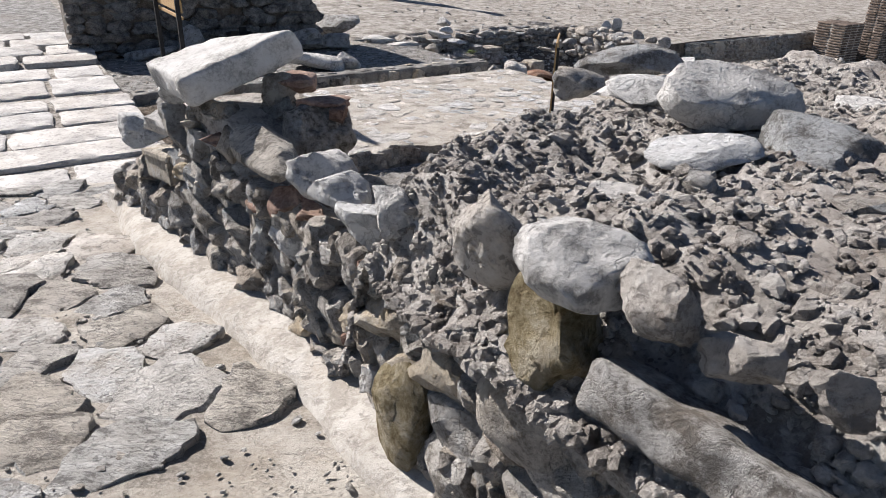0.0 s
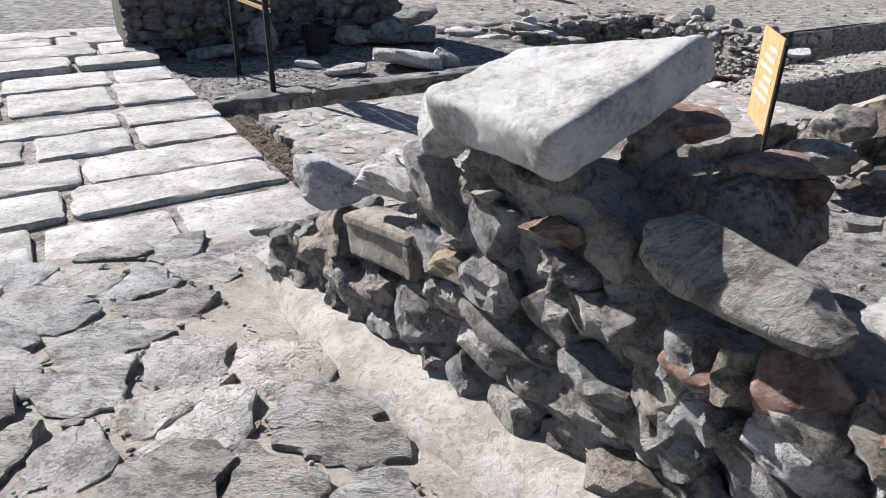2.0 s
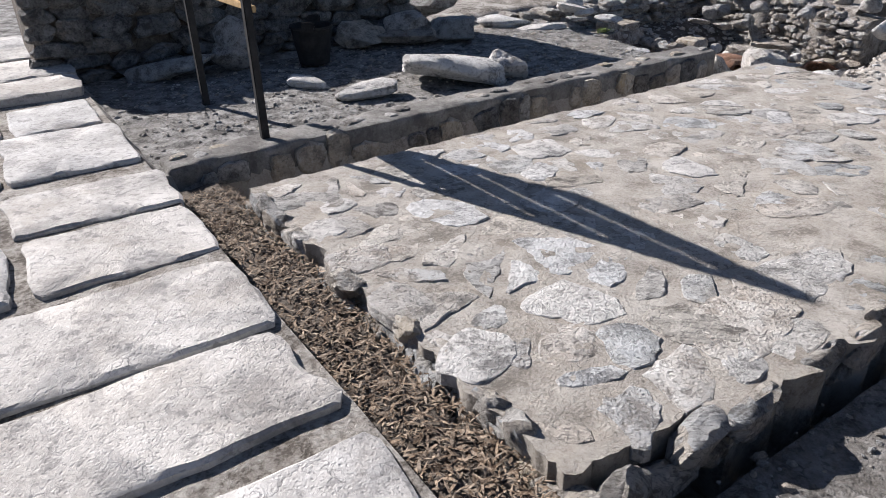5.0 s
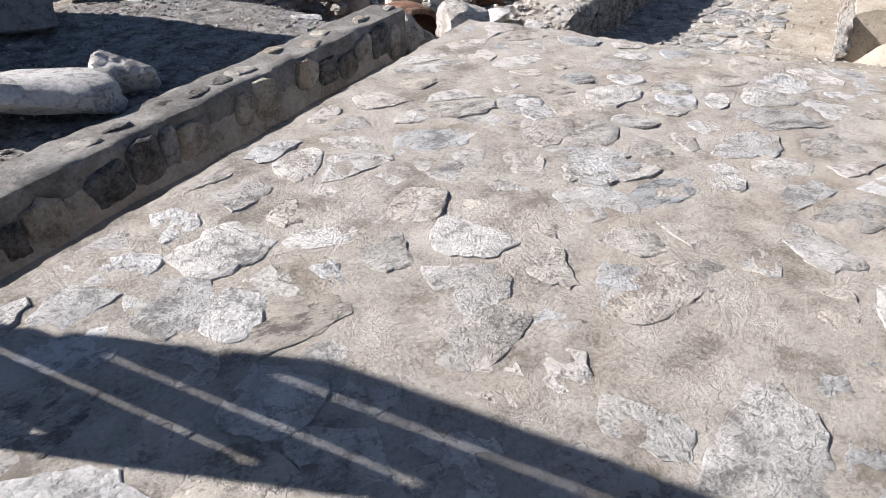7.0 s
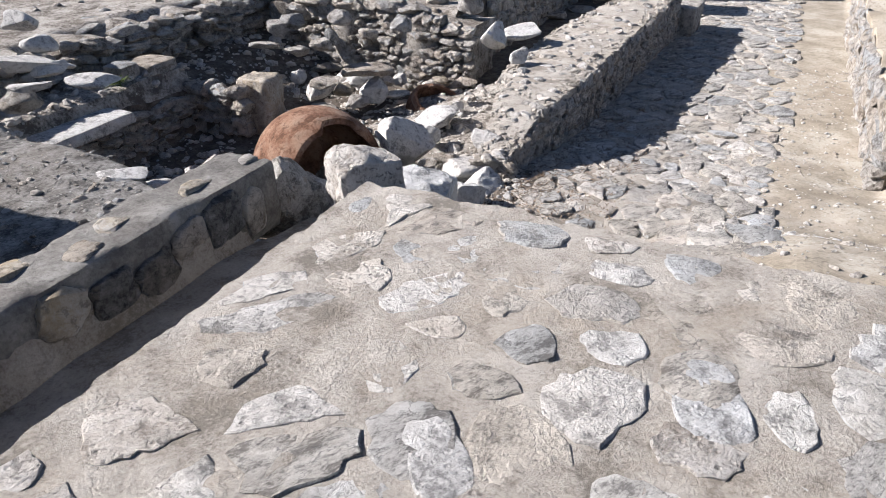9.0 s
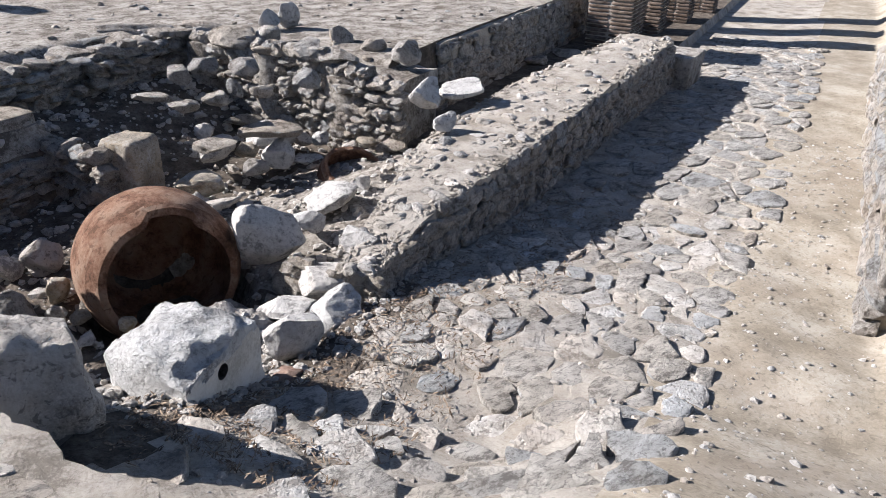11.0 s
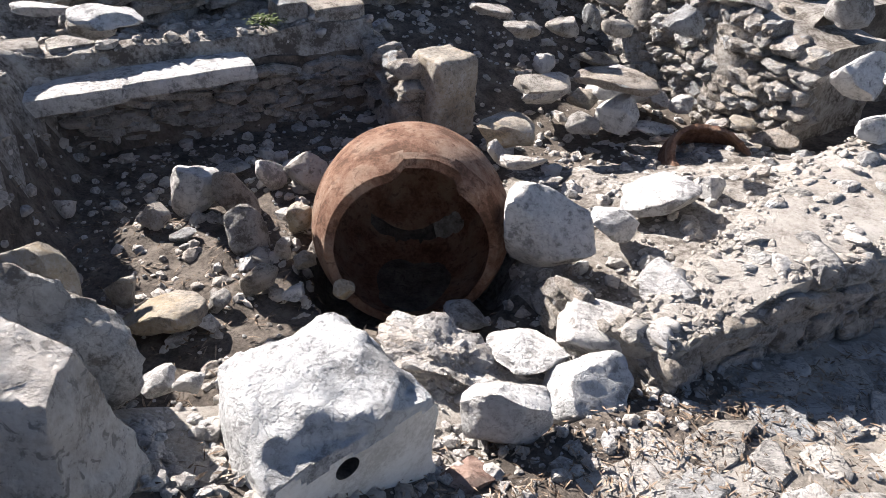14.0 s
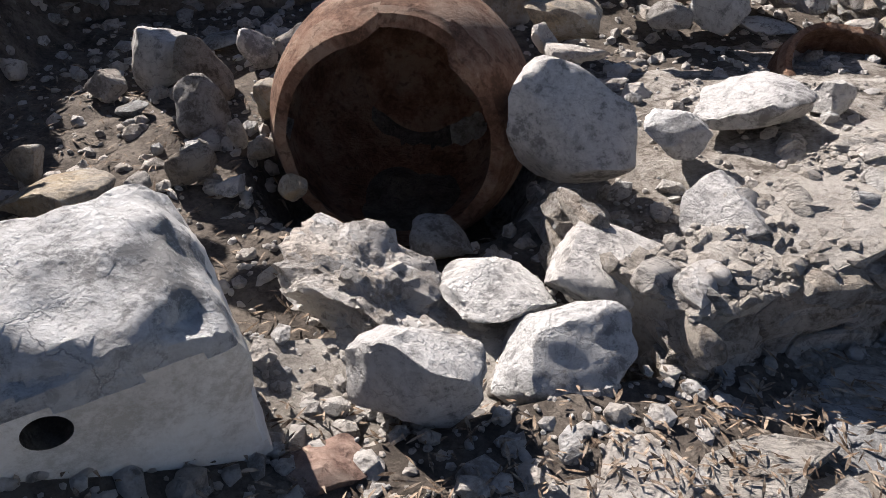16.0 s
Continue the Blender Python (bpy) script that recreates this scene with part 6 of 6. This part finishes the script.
stone("stone", (-4.40, 10.83, 0.06), (0.399, 0.216, 0.084), (7, -10, 26), "pale stone lying in the shaded heap", 1006, RUBBLE, 3.6, 8, 0.10, 3, group="stones of the heap")
stone("stone", (-4.90, 11.72, 0.06), (0.373, 0.209, 0.081), (-1, 9, 29), "pale stone lying in the shaded heap", 1007, RUBBLE, 3.6, 8, 0.10, 3, group="stones of the heap")
stone("stone", (-3.92, 11.07, 0.11), (0.244, 0.208, 0.165), (-4, -8, 25), "pale stone lying in the shaded heap", 1008, RUBBLE, 3.6, 8, 0.10, 3, group="stones of the heap")
stone("stone", (-5.39, 12.78, 0.05), (0.244, 0.178, 0.069), (0, -3, 25), "pale stone lying in the shaded heap", 1009, RUBBLE, 3.6, 8, 0.10, 3, group="stones of the heap")
stone("stone", (-2.82, 11.90, 0.09), (0.253, 0.215, 0.130), (4, 9, 0), "pale stone lying in the shaded heap", 1010, RUBBLE, 3.6, 8, 0.10, 3, group="stones of the heap")
stone("stone", (-2.28, 11.99, 0.07), (0.432, 0.265, 0.103), (-2, 0, 4), "pale stone lying in the shaded heap", 1011, RUBBLE, 3.6, 8, 0.10, 3, group="stones of the heap")
stone("stone", (-5.00, 13.00, 0.06), (0.283, 0.211, 0.082), (7, 8, 27), "pale stone lying in the shaded heap", 1012, RUBBLE, 3.6, 8, 0.10, 3, group="stones of the heap")
stone("stone", (-3.80, 12.10, 0.06), (0.200, 0.170, 0.089), (-8, 10, 24), "pale stone lying in the shaded heap", 1013, RUBBLE, 3.6, 8, 0.10, 3, group="stones of the heap")
stone("stone", (-4.57, 13.19, 0.06), (0.259, 0.217, 0.084), (-1, 8, 8), "pale stone lying in the shaded heap", 1014, RUBBLE, 3.6, 8, 0.10, 3, group="stones of the heap")
stone("stone", (-5.17, 12.06, 0.10), (0.308, 0.262, 0.147), (1, -4, 33), "pale stone lying in the shaded heap", 1015, RUBBLE, 3.4, 8, 0.10, 3, group="stones of the heap")
stone("stone", (-4.89, 11.82, 0.06), (0.302, 0.255, 0.087), (1, -10, 32), "pale stone lying in the shaded heap", 1016, RUBBLE, 3.4, 8, 0.10, 3, group="stones of the heap")
stone("stone", (-3.89, 11.13, 0.17), (0.200, 0.170, 0.246), (-1, -5, 9), "pale stone lying in the shaded heap", 1017, RUBBLE, 3.4, 8, 0.10, 3, group="stones of the heap")
stone("stone", (-2.81, 11.97, 0.09), (0.239, 0.203, 0.136), (-3, -1, 0), "pale stone lying in the shaded heap", 1018, RUBBLE, 3.4, 8, 0.10, 3, group="stones of the heap")
stone("stone", (-2.32, 12.14, 0.11), (0.352, 0.299, 0.163), (1, -5, 17), "pale stone lying in the shaded heap", 1019, RUBBLE, 3.4, 8, 0.10, 3, group="stones of the heap")
stone("stone", (-4.52, 13.66, 0.10), (0.301, 0.256, 0.149), (8, -3, 9), "pale stone lying in the shaded heap", 1020, RUBBLE, 3.4, 8, 0.10, 3, group="stones of the heap")
stone("stone", (-5.00, 12.97, 0.11), (0.238, 0.202, 0.156), (-6, -4, 24), "pale stone lying in the shaded heap", 1021, RUBBLE, 3.4, 8, 0.10, 3, group="stones of the heap")
stone("stone", (-2.10, 13.73, 0.13), (0.402, 0.341, 0.186), (8, -4, 11), "pale stone lying in the shaded heap", 1022, RUBBLE, 3.4, 8, 0.10, 3, group="stones of the heap")
stone("stone", (-1.83, 12.08, 0.11), (0.262, 0.223, 0.161), (-7, -2, -7), "pale stone lying in the shaded heap", 1023, RUBBLE, 3.4, 8, 0.10, 3, group="stones of the heap")
stone("stone", (-1.22, 12.94, 0.00), (0.331, 0.218, 0.075), (0, 7, -12), "pale stone lying in the shaded heap", 1024, MARBLE, 3.4, 8, 0.10, 3, group="stones of the heap")
stone("stone", (-0.83, 12.60, -0.02), (0.276, 0.127, 0.044), (-1, -3, 5), "pale stone lying in the shaded heap", 1025, MARBLE, 3.4, 8, 0.10, 3, group="stones of the heap")
stone("stone", (-0.23, 13.78, -0.01), (0.303, 0.186, 0.064), (-7, 8, 2), "pale stone lying in the shaded heap", 1026, MARBLE, 3.4, 8, 0.10, 3, group="stones of the heap")
stone("stone", (0.87, 2.59, 1.49), (0.219, 0.186, 0.107), (-7, 9, -16), "rough stone bedded in the earth bank", 1027, MARBLE, 2.6, 8, 0.07, 4, group="stones of the bank")
stone("stone", (0.38, 1.42, 1.46), (0.085, 0.072, 0.069), (-1, 2, -17), "pale weathered stone on the broken wall", 1028, BANK, 2.8, 8, 0.14, 4, group="stones on the street wall")
stone("stone", (0.48, 1.31, 1.42), (0.060, 0.051, 0.045), (8, -2, -40), "pale weathered stone on the broken wall", 1029, BANK, 2.8, 8, 0.14, 4, group="stones on the street wall")
stone("stone", (0.57, 1.20, 1.44), (0.050, 0.042, 0.041), (8, 3, -41), "pale weathered stone on the broken wall", 1030, BANK, 2.8, 8, 0.14, 4, group="stones on the street wall")
stone("stone", (0.71, 2.90, 1.45), (0.152, 0.124, 0.041), (2, 1, -4), "rough stone bedded in the earth bank", 1031, MARBLE, 3.0, 5, 0.10, 3, group="stones of the bank")
stone("stone", (0.65, 2.15, 1.45), (0.146, 0.113, 0.037), (5, -6, -20), "rough stone bedded in the earth bank", 1032, MARBLE, 3.0, 5, 0.10, 3, group="stones of the bank")
stone("stone", (1.33, 2.70, 1.44), (0.109, 0.092, 0.034), (7, 1, -27), "rough stone bedded in the earth bank", 1033, MARBLE, 3.0, 5, 0.10, 3, group="stones of the bank")
stone("stone", (0.39, 1.89, 1.43), (0.083, 0.046, 0.015), (7, 6, -21), "rough stone bedded in the earth bank", 1034, MARBLE, 3.0, 5, 0.10, 3, group="stones of the bank")
stone("stone", (0.98, 2.16, 1.45), (0.206, 0.175, 0.071), (3, 10, -22), "rough stone bedded in the earth bank", 1035, RUBBLE, 3.2, 7, 0.06, 4, group="stones of the bank")
stone("stone", (0.88, 1.77, 1.43), (0.083, 0.071, 0.070), (5, 6, -44), "rough stone bedded in the earth bank", 1036, RUBBLE, 3.0, 8, 0.10, 3, group="stones of the bank")
stone("stone", (0.76, 1.98, 1.41), (0.153, 0.125, 0.041), (-6, -5, -25), "rough stone bedded in the earth bank", 1037, YELLOW, 3.0, 8, 0.10, 3, group="stones of the bank")
stone("stone", (0.55, 1.89, 1.41), (0.050, 0.042, 0.078), (-2, 2, -19), "rough stone bedded in the earth bank", 1038, RUBBLE, 3.0, 8, 0.10, 3, group="stones of the bank")
stone("stone", (0.30, 1.92, 1.39), (0.035, 0.030, 0.041), (-8, 9, -7), "rough stone bedded in the earth bank", 1039, RUBBLE, 3.0, 8, 0.10, 3, group="stones of the bank")
stone("stone", (0.50, 3.15, 1.41), (0.101, 0.086, 0.068), (-5, -10, -15), "rough stone bedded in the earth bank", 1040, RUBBLE, 6.0, 8, 0.10, 3, group="stones of the bank")
stone("stone", (0.95, 4.16, 1.34), (0.304, 0.189, 0.062), (8, -10, -8), "rough stone bedded in the earth bank", 1041, RUBBLE, 3.0, 8, 0.10, 3, group="stones of the bank")
stone("stone", (0.15, 1.82, 1.37), (0.097, 0.083, 0.112), (7, -5, -4), "pale weathered stone on the broken wall", 1042, TUFA, 2.6, 5, 0.10, 4, group="stones on the street wall")
stone("stone", (0.28, 1.57, 1.44), (0.137, 0.116, 0.074), (-3, -9, -26), "pale weathered stone on the broken wall", 1043, MARBLE, 2.6, 5, 0.08, 4, group="stones on the street wall")
stone("stone", (0.27, 1.57, 1.28), (0.115, 0.098, 0.140), (6, -9, -12), "pale weathered stone on the broken wall", 1044, YELLOW, 2.8, 6, 0.12, 4, group="stones on the street wall")
stone("stone", (0.24, 1.65, 1.03), (0.127, 0.108, 0.098), (5, 6, -24), "pale weathered stone on the broken wall", 1045, RUBBLE, 3.0, 5, 0.06, 4, group="stones on the street wall")
stone("stone", (-0.06, 2.31, 1.25), (0.076, 0.064, 0.094), (-4, -6, 9), "rough stone bedded in the earth bank", 1046, RUBBLE, 2.6, 5, 0.16, 4, group="stones of the bank")
stone("stone", (-0.08, 2.05, 0.74), (0.124, 0.105, 0.198), (-4, 2, 4), "pale weathered stone on the broken wall", 1047, YELLOW, 3.0, 8, 0.10, 3, group="stones on the street wall")
stone("stone", (0.09, 1.86, 0.66), (0.111, 0.094, 0.139), (4, 10, -15), "pale weathered stone on the broken wall", 1048, RUBBLE, 3.0, 8, 0.10, 3, group="stones on the street wall")
stone("stone", (0.38, 1.52, 1.00), (0.053, 0.045, 0.073), (-6, -7, -24), "pale weathered stone on the broken wall", 1049, RUBBLE, 3.0, 8, 0.10, 3, group="stones on the street wall")
stone("stone", (-0.69, 3.53, 1.30), (0.080, 0.068, 0.049), (3, 8, -1), "pale weathered stone on the broken wall", 1070, BRICK, 6.0, 3, 0.08, 4, group="stones on the street wall")
stone("stone", (-0.55, 3.37, 1.26), (0.100, 0.085, 0.028), (4, 3, -11), "pale weathered stone on the broken wall", 1071, BRICK, 6.0, 3, 0.08, 4, group="stones on the street wall")
stone("stone", (-0.48, 3.29, 1.22), (0.044, 0.038, 0.040), (3, -4, -10), "pale weathered stone on the broken wall", 1072, BRICK, 6.0, 3, 0.08, 4, group="stones on the street wall")
stone("stone", (-0.78, 3.55, 1.17), (0.109, 0.093, 0.126), (2, 5, 12), "pale weathered stone on the broken wall", 1073, EARTH, 2.6, 6, 0.16, 4, group="stones on the street wall")
stone("stone", (-0.57, 3.30, 1.10), (0.151, 0.129, 0.168), (-8, 4, -14), "pale weathered stone on the broken wall", 1074, EARTH, 2.6, 6, 0.16, 4, group="stones on the street wall")
stone("stone", (-0.77, 3.53, 1.26), (0.075, 0.064, 0.090), (6, -3, -8), "pale weathered stone on the broken wall", 1075, EARTH, 2.6, 6, 0.16, 4, group="stones on the street wall")
stone("stone", (1.67, 7.11, 0.32), (0.224, 0.190, 0.149), (-8, -9, -9), "rough stone bedded in the earth bank", 1076, RUBBLE, 3.0, 7, 0.06, 4, group="stones of the bank")
stone("stone", (1.27, 6.65, 0.22), (0.273, 0.232, 0.139), (-2, 5, -18), "rough stone bedded in the earth bank", 1077, RUBBLE, 4.0, 8, 0.10, 3, group="stones of the bank")
stone("stone", (1.61, 6.32, 0.16), (0.130, 0.110, 0.057), (-5, 7, -22), "rough stone bedded in the earth bank", 1078, RUBBLE, 4.0, 8, 0.10, 3, group="stones of the bank")
stone("stone", (1.07, 5.54, 0.17), (0.103, 0.087, 0.068), (-2, -7, -31), "rough stone bedded in the earth bank", 1079, RUBBLE, 4.0, 8, 0.10, 3, group="stones of the bank")
stone("stone", (2.66, 8.04, 0.17), (0.242, 0.198, 0.067), (-4, -8, -17), "rough stone bedded in the earth bank", 1080, RUBBLE, 4.0, 8, 0.10, 3, group="stones of the bank")
stone("stone", (3.28, 8.52, 0.21), (0.240, 0.204, 0.125), (-5, -9, -30), "rough stone bedded in the earth bank", 1081, RUBBLE, 4.0, 8, 0.10, 3, group="stones of the bank")
stone("stone", (3.33, 7.93, 0.21), (0.142, 0.121, 0.136), (6, 1, -35), "rough stone bedded in the earth bank", 1082, RUBBLE, 4.0, 8, 0.10, 3, group="stones of the bank")
stone("stone", (2.50, 6.45, 0.23), (0.186, 0.158, 0.154), (-5, -8, -20), "rough stone bedded in the earth bank", 1083, RUBBLE, 4.0, 8, 0.10, 3, group="stones of the bank")
stone("stone", (1.68, 5.64, 0.18), (0.104, 0.089, 0.082), (0, -10, -32), "rough stone bedded in the earth bank", 1084, RUBBLE, 4.0, 8, 0.10, 3, group="stones of the bank")
stone("stone", (1.96, 5.83, -0.02), (0.110, 0.093, 0.087), (-5, -6, -37), "rough stone bedded in the earth bank", 1085, RUBBLE, 4.0, 8, 0.10, 3, group="stones of the bank")
stone("stone", (1.53, 5.42, -0.01), (0.071, 0.061, 0.098), (2, 3, -22), "rough stone bedded in the earth bank", 1086, RUBBLE, 4.0, 8, 0.10, 3, group="stones of the bank")
stone("stone", (1.62, 5.25, -0.04), (0.079, 0.067, 0.057), (3, 5, -23), "rough stone bedded in the earth bank", 1087, RUBBLE, 4.0, 8, 0.10, 3, group="stones of the bank")
stone("stone", (1.90, 5.34, -0.05), (0.060, 0.051, 0.037), (-1, -2, -43), "rough stone bedded in the earth bank", 1088, RUBBLE, 4.0, 8, 0.10, 3, group="stones of the bank")
stone("stone", (-1.73, 4.24, 0.65), (0.206, 0.110, 0.119), (-9, 1, -46), "rough grey stone set in the broken wall", 1300, RUBBLE, 5.0, 13, 0.10, 4, group="stones of the wall face")
stone("stone", (-1.65, 4.14, 0.48), (0.315, 0.110, 0.131), (-7, -4, -44), "rough grey stone set in the broken wall", 1301, SCHIST, 5.0, 9, 0.08, 4, group="stones of the wall face")
stone("stone", (-1.75, 4.27, 0.84), (0.186, 0.110, 0.093), (-7, -3, -51), "pale weathered stone on the broken wall", 1302, MARBLE, 6.0, 9, 0.10, 4, group="stones of the wall face")
stone("stone", (-1.51, 3.98, 0.98), (0.164, 0.110, 0.089), (-11, -2, -49), "pale weathered stone on the broken wall", 1303, MARBLE, 6.0, 11, 0.12, 4, group="stones of the wall face")
stone("stone", (-1.32, 3.76, 1.02), (0.154, 0.110, 0.138), (-12, 2, -47), "rough grey stone set in the broken wall", 1304, RUBBLE, 4.0, 11, 0.12, 4, group="stones of the wall face")
stone("stone", (-1.33, 3.75, 1.24), (0.114, 0.086, 0.107), (-10, -4, -51), "pale weathered stone on the broken wall", 1305, MARBLE, 6.0, 13, 0.08, 4, group="stones of the wall face")
stone("stone", (-1.16, 3.54, 0.97), (0.107, 0.081, 0.106), (-10, -2, -48), "rough grey stone set in the broken wall", 1306, RUBBLE, 6.0, 11, 0.08, 4, group="stones of the wall face")
stone("stone", (-1.03, 3.39, 1.07), (0.087, 0.066, 0.047), (-6, -3, -52), "broken red brick set in the rubble wall", 1307, BRICK, 6.0, 11, 0.12, 4, group="stones of the wall face")
stone("stone", (-0.93, 3.23, 1.11), (0.069, 0.052, 0.082), (-7, -1, -52), "rough grey stone set in the broken wall", 1308, RUBBLE, 5.0, 9, 0.08, 4, group="stones of the wall face")
stone("stone", (-1.01, 3.33, 0.97), (0.059, 0.050, 0.062), (-8, 3, -48), "rough grey stone set in the broken wall", 1309, RUBBLE, 4.0, 9, 0.08, 4, group="stones of the wall face")
stone("stone", (-1.34, 3.79, 0.54), (0.158, 0.110, 0.140), (-8, -1, -49), "rough grey stone set in the broken wall", 1310, RUBBLE, 4.0, 13, 0.12, 4, group="stones of the wall face")
stone("stone", (-1.34, 3.70, 0.70), (0.052, 0.050, 0.065), (-7, 0, -51), "rough grey stone set in the broken wall", 1311, RUBBLE, 4.0, 13, 0.10, 4, group="stones of the wall face")
stone("stone", (-1.08, 3.48, 0.70), (0.205, 0.110, 0.107), (-11, 3, -46), "rough grey stone set in the broken wall", 1312, RUBBLE, 6.0, 9, 0.10, 4, group="stones of the wall face")
stone("stone", (-1.24, 3.59, 0.73), (0.053, 0.050, 0.053), (-9, 3, -46), "rough grey stone set in the broken wall", 1313, RUBBLE, 4.0, 13, 0.08, 4, group="stones of the wall face")
stone("stone", (-1.26, 3.65, 0.84), (0.104, 0.079, 0.048), (-11, 2, -44), "rough grey stone set in the broken wall", 1314, OCHRE_GREY, 6.0, 11, 0.08, 4, group="stones of the wall face")
stone("stone", (-1.15, 3.48, 0.84), (0.047, 0.050, 0.034), (-5, 3, -49), "rough grey stone set in the broken wall", 1315, OCHRE_GREY, 5.0, 9, 0.10, 4, group="stones of the wall face")
stone("stone", (-0.89, 3.20, 0.93), (0.084, 0.064, 0.068), (-12, 3, -44), "rough grey stone set in the broken wall", 1316, RUBBLE, 5.0, 11, 0.08, 4, group="stones of the wall face")
stone("stone", (-1.01, 3.32, 0.86), (0.057, 0.050, 0.042), (-6, 0, -52), "rough grey stone set in the broken wall", 1317, RUBBLE, 4.0, 13, 0.08, 4, group="stones of the wall face")
stone("stone", (-1.20, 3.54, 1.10), (0.034, 0.050, 0.027), (-12, -4, -50), "rough grey stone set in the broken wall", 1318, OCHRE_GREY, 5.0, 9, 0.10, 4, group="stones of the wall face")
stone("stone", (-0.69, 3.02, 1.15), (0.217, 0.110, 0.072), (-7, 2, -49), "rough grey stone set in the broken wall", 1319, SCHIST, 5.0, 9, 0.08, 4, group="stones of the wall face")
stone("stone", (-0.48, 2.77, 1.16), (0.151, 0.110, 0.082), (-10, 4, -49), "pale weathered stone on the broken wall", 1320, MARBLE, 4.0, 11, 0.12, 4, group="stones of the wall face")
stone("stone", (-0.35, 2.58, 1.16), (0.156, 0.110, 0.074), (-9, -1, -47), "pale weathered stone on the broken wall", 1321, MARBLE, 4.0, 13, 0.08, 4, group="stones of the wall face")
stone("stone", (-0.24, 2.39, 1.12), (0.120, 0.090, 0.092), (-6, -4, -45), "pale weathered stone on the broken wall", 1322, MARBLE, 4.0, 13, 0.08, 4, group="stones of the wall face")
stone("stone", (-0.14, 2.19, 1.25), (0.098, 0.074, 0.081), (-12, 4, -46), "pale weathered stone on the broken wall", 1323, MARBLE, 4.0, 11, 0.08, 4, group="stones of the wall face")
stone("stone", (-0.70, 3.03, 0.91), (0.121, 0.091, 0.075), (-12, -1, -49), "broken red brick set in the rubble wall", 1324, BRICK, 4.0, 9, 0.12, 4, group="stones of the wall face")
stone("stone", (-0.59, 2.88, 0.98), (0.103, 0.078, 0.077), (-5, 3, -49), "broken red brick set in the rubble wall", 1325, BRICK, 4.0, 13, 0.08, 4, group="stones of the wall face")
stone("stone", (-0.50, 2.74, 1.00), (0.084, 0.064, 0.056), (-8, -1, -49), "broken red brick set in the rubble wall", 1326, BRICK, 6.0, 11, 0.12, 4, group="stones of the wall face")
stone("stone", (-0.78, 3.11, 0.78), (0.128, 0.097, 0.118), (-12, 3, -52), "rough grey stone set in the broken wall", 1327, RUBBLE, 4.0, 11, 0.08, 4, group="stones of the wall face")
stone("stone", (-0.58, 2.86, 0.82), (0.105, 0.080, 0.091), (-5, -4, -46), "pale weathered stone on the broken wall", 1328, MARBLE, 5.0, 9, 0.12, 4, group="stones of the wall face")
stone("stone", (-0.90, 3.21, 0.69), (0.085, 0.064, 0.073), (-5, 2, -47), "rough grey stone set in the broken wall", 1329, RUBBLE, 4.0, 13, 0.12, 4, group="stones of the wall face")
stone("stone", (-0.45, 2.68, 0.84), (0.106, 0.080, 0.091), (-12, -1, -51), "rough grey stone set in the broken wall", 1330, RUBBLE, 4.0, 9, 0.12, 4, group="stones of the wall face")
stone("stone", (-0.38, 2.57, 0.95), (0.092, 0.070, 0.071), (-9, 2, -50), "rough grey stone set in the broken wall", 1331, TUFA, 6.0, 9, 0.08, 4, group="stones of the wall face")
stone("stone", (-0.28, 2.40, 0.91), (0.084, 0.063, 0.077), (-11, 0, -50), "rough grey stone set in the broken wall", 1332, SCHIST, 5.0, 13, 0.12, 4, group="stones of the wall face")
stone("stone", (-0.25, 2.36, 0.99), (0.058, 0.050, 0.052), (-10, 3, -46), "broken red brick set in the rubble wall", 1333, BRICK, 6.0, 9, 0.12, 4, group="stones of the wall face")
stone("stone", (-0.70, 2.97, 0.61), (0.069, 0.052, 0.089), (-8, -1, -49), "rough grey stone set in the broken wall", 1334, RUBBLE, 5.0, 13, 0.12, 4, group="stones of the wall face")
stone("stone", (-0.57, 2.83, 0.53), (0.091, 0.069, 0.101), (-11, 4, -48), "rough grey stone set in the broken wall", 1335, RUBBLE, 4.0, 9, 0.12, 4, group="stones of the wall face")
stone("stone", (-0.42, 2.65, 0.68), (0.107, 0.080, 0.075), (-7, 3, -49), "rough grey stone set in the broken wall", 1336, TUFA, 5.0, 9, 0.08, 4, group="stones of the wall face")
stone("stone", (-0.46, 2.67, 0.55), (0.078, 0.059, 0.094), (-12, 1, -47), "rough grey stone set in the broken wall", 1337, RUBBLE, 6.0, 13, 0.08, 4, group="stones of the wall face")
stone("stone", (-0.30, 2.44, 0.68), (0.069, 0.052, 0.061), (-11, 4, -48), "broken red brick set in the rubble wall", 1338, BRICK, 6.0, 11, 0.12, 4, group="stones of the wall face")
stone("stone", (-0.22, 2.29, 0.85), (0.068, 0.051, 0.058), (-6, 4, -48), "rough grey stone set in the broken wall", 1339, RUBBLE, 6.0, 13, 0.12, 4, group="stones of the wall face")
stone("stone", (-0.09, 2.09, 1.13), (0.080, 0.060, 0.081), (-9, -2, -47), "rough grey stone set in the broken wall", 1340, RUBBLE, 6.0, 9, 0.10, 4, group="stones of the wall face")
stone("stone", (-1.00, 3.35, 0.98), (0.100, 0.075, 0.058), (-9, -3, -52), "rough grey stone set in the broken wall", 1341, RUBBLE, 4.0, 13, 0.10, 4, group="stones of the wall face")
stone("stone", (-0.90, 3.26, 0.91), (0.135, 0.102, 0.068), (-8, 0, -50), "rough grey stone set in the broken wall", 1342, RUBBLE, 5.0, 9, 0.10, 4, group="stones of the wall face")
stone("stone", (-0.91, 3.25, 0.54), (0.117, 0.088, 0.084), (-9, 0, -44), "rough grey stone set in the broken wall", 1343, RUBBLE, 4.0, 13, 0.12, 4, group="stones of the wall face")
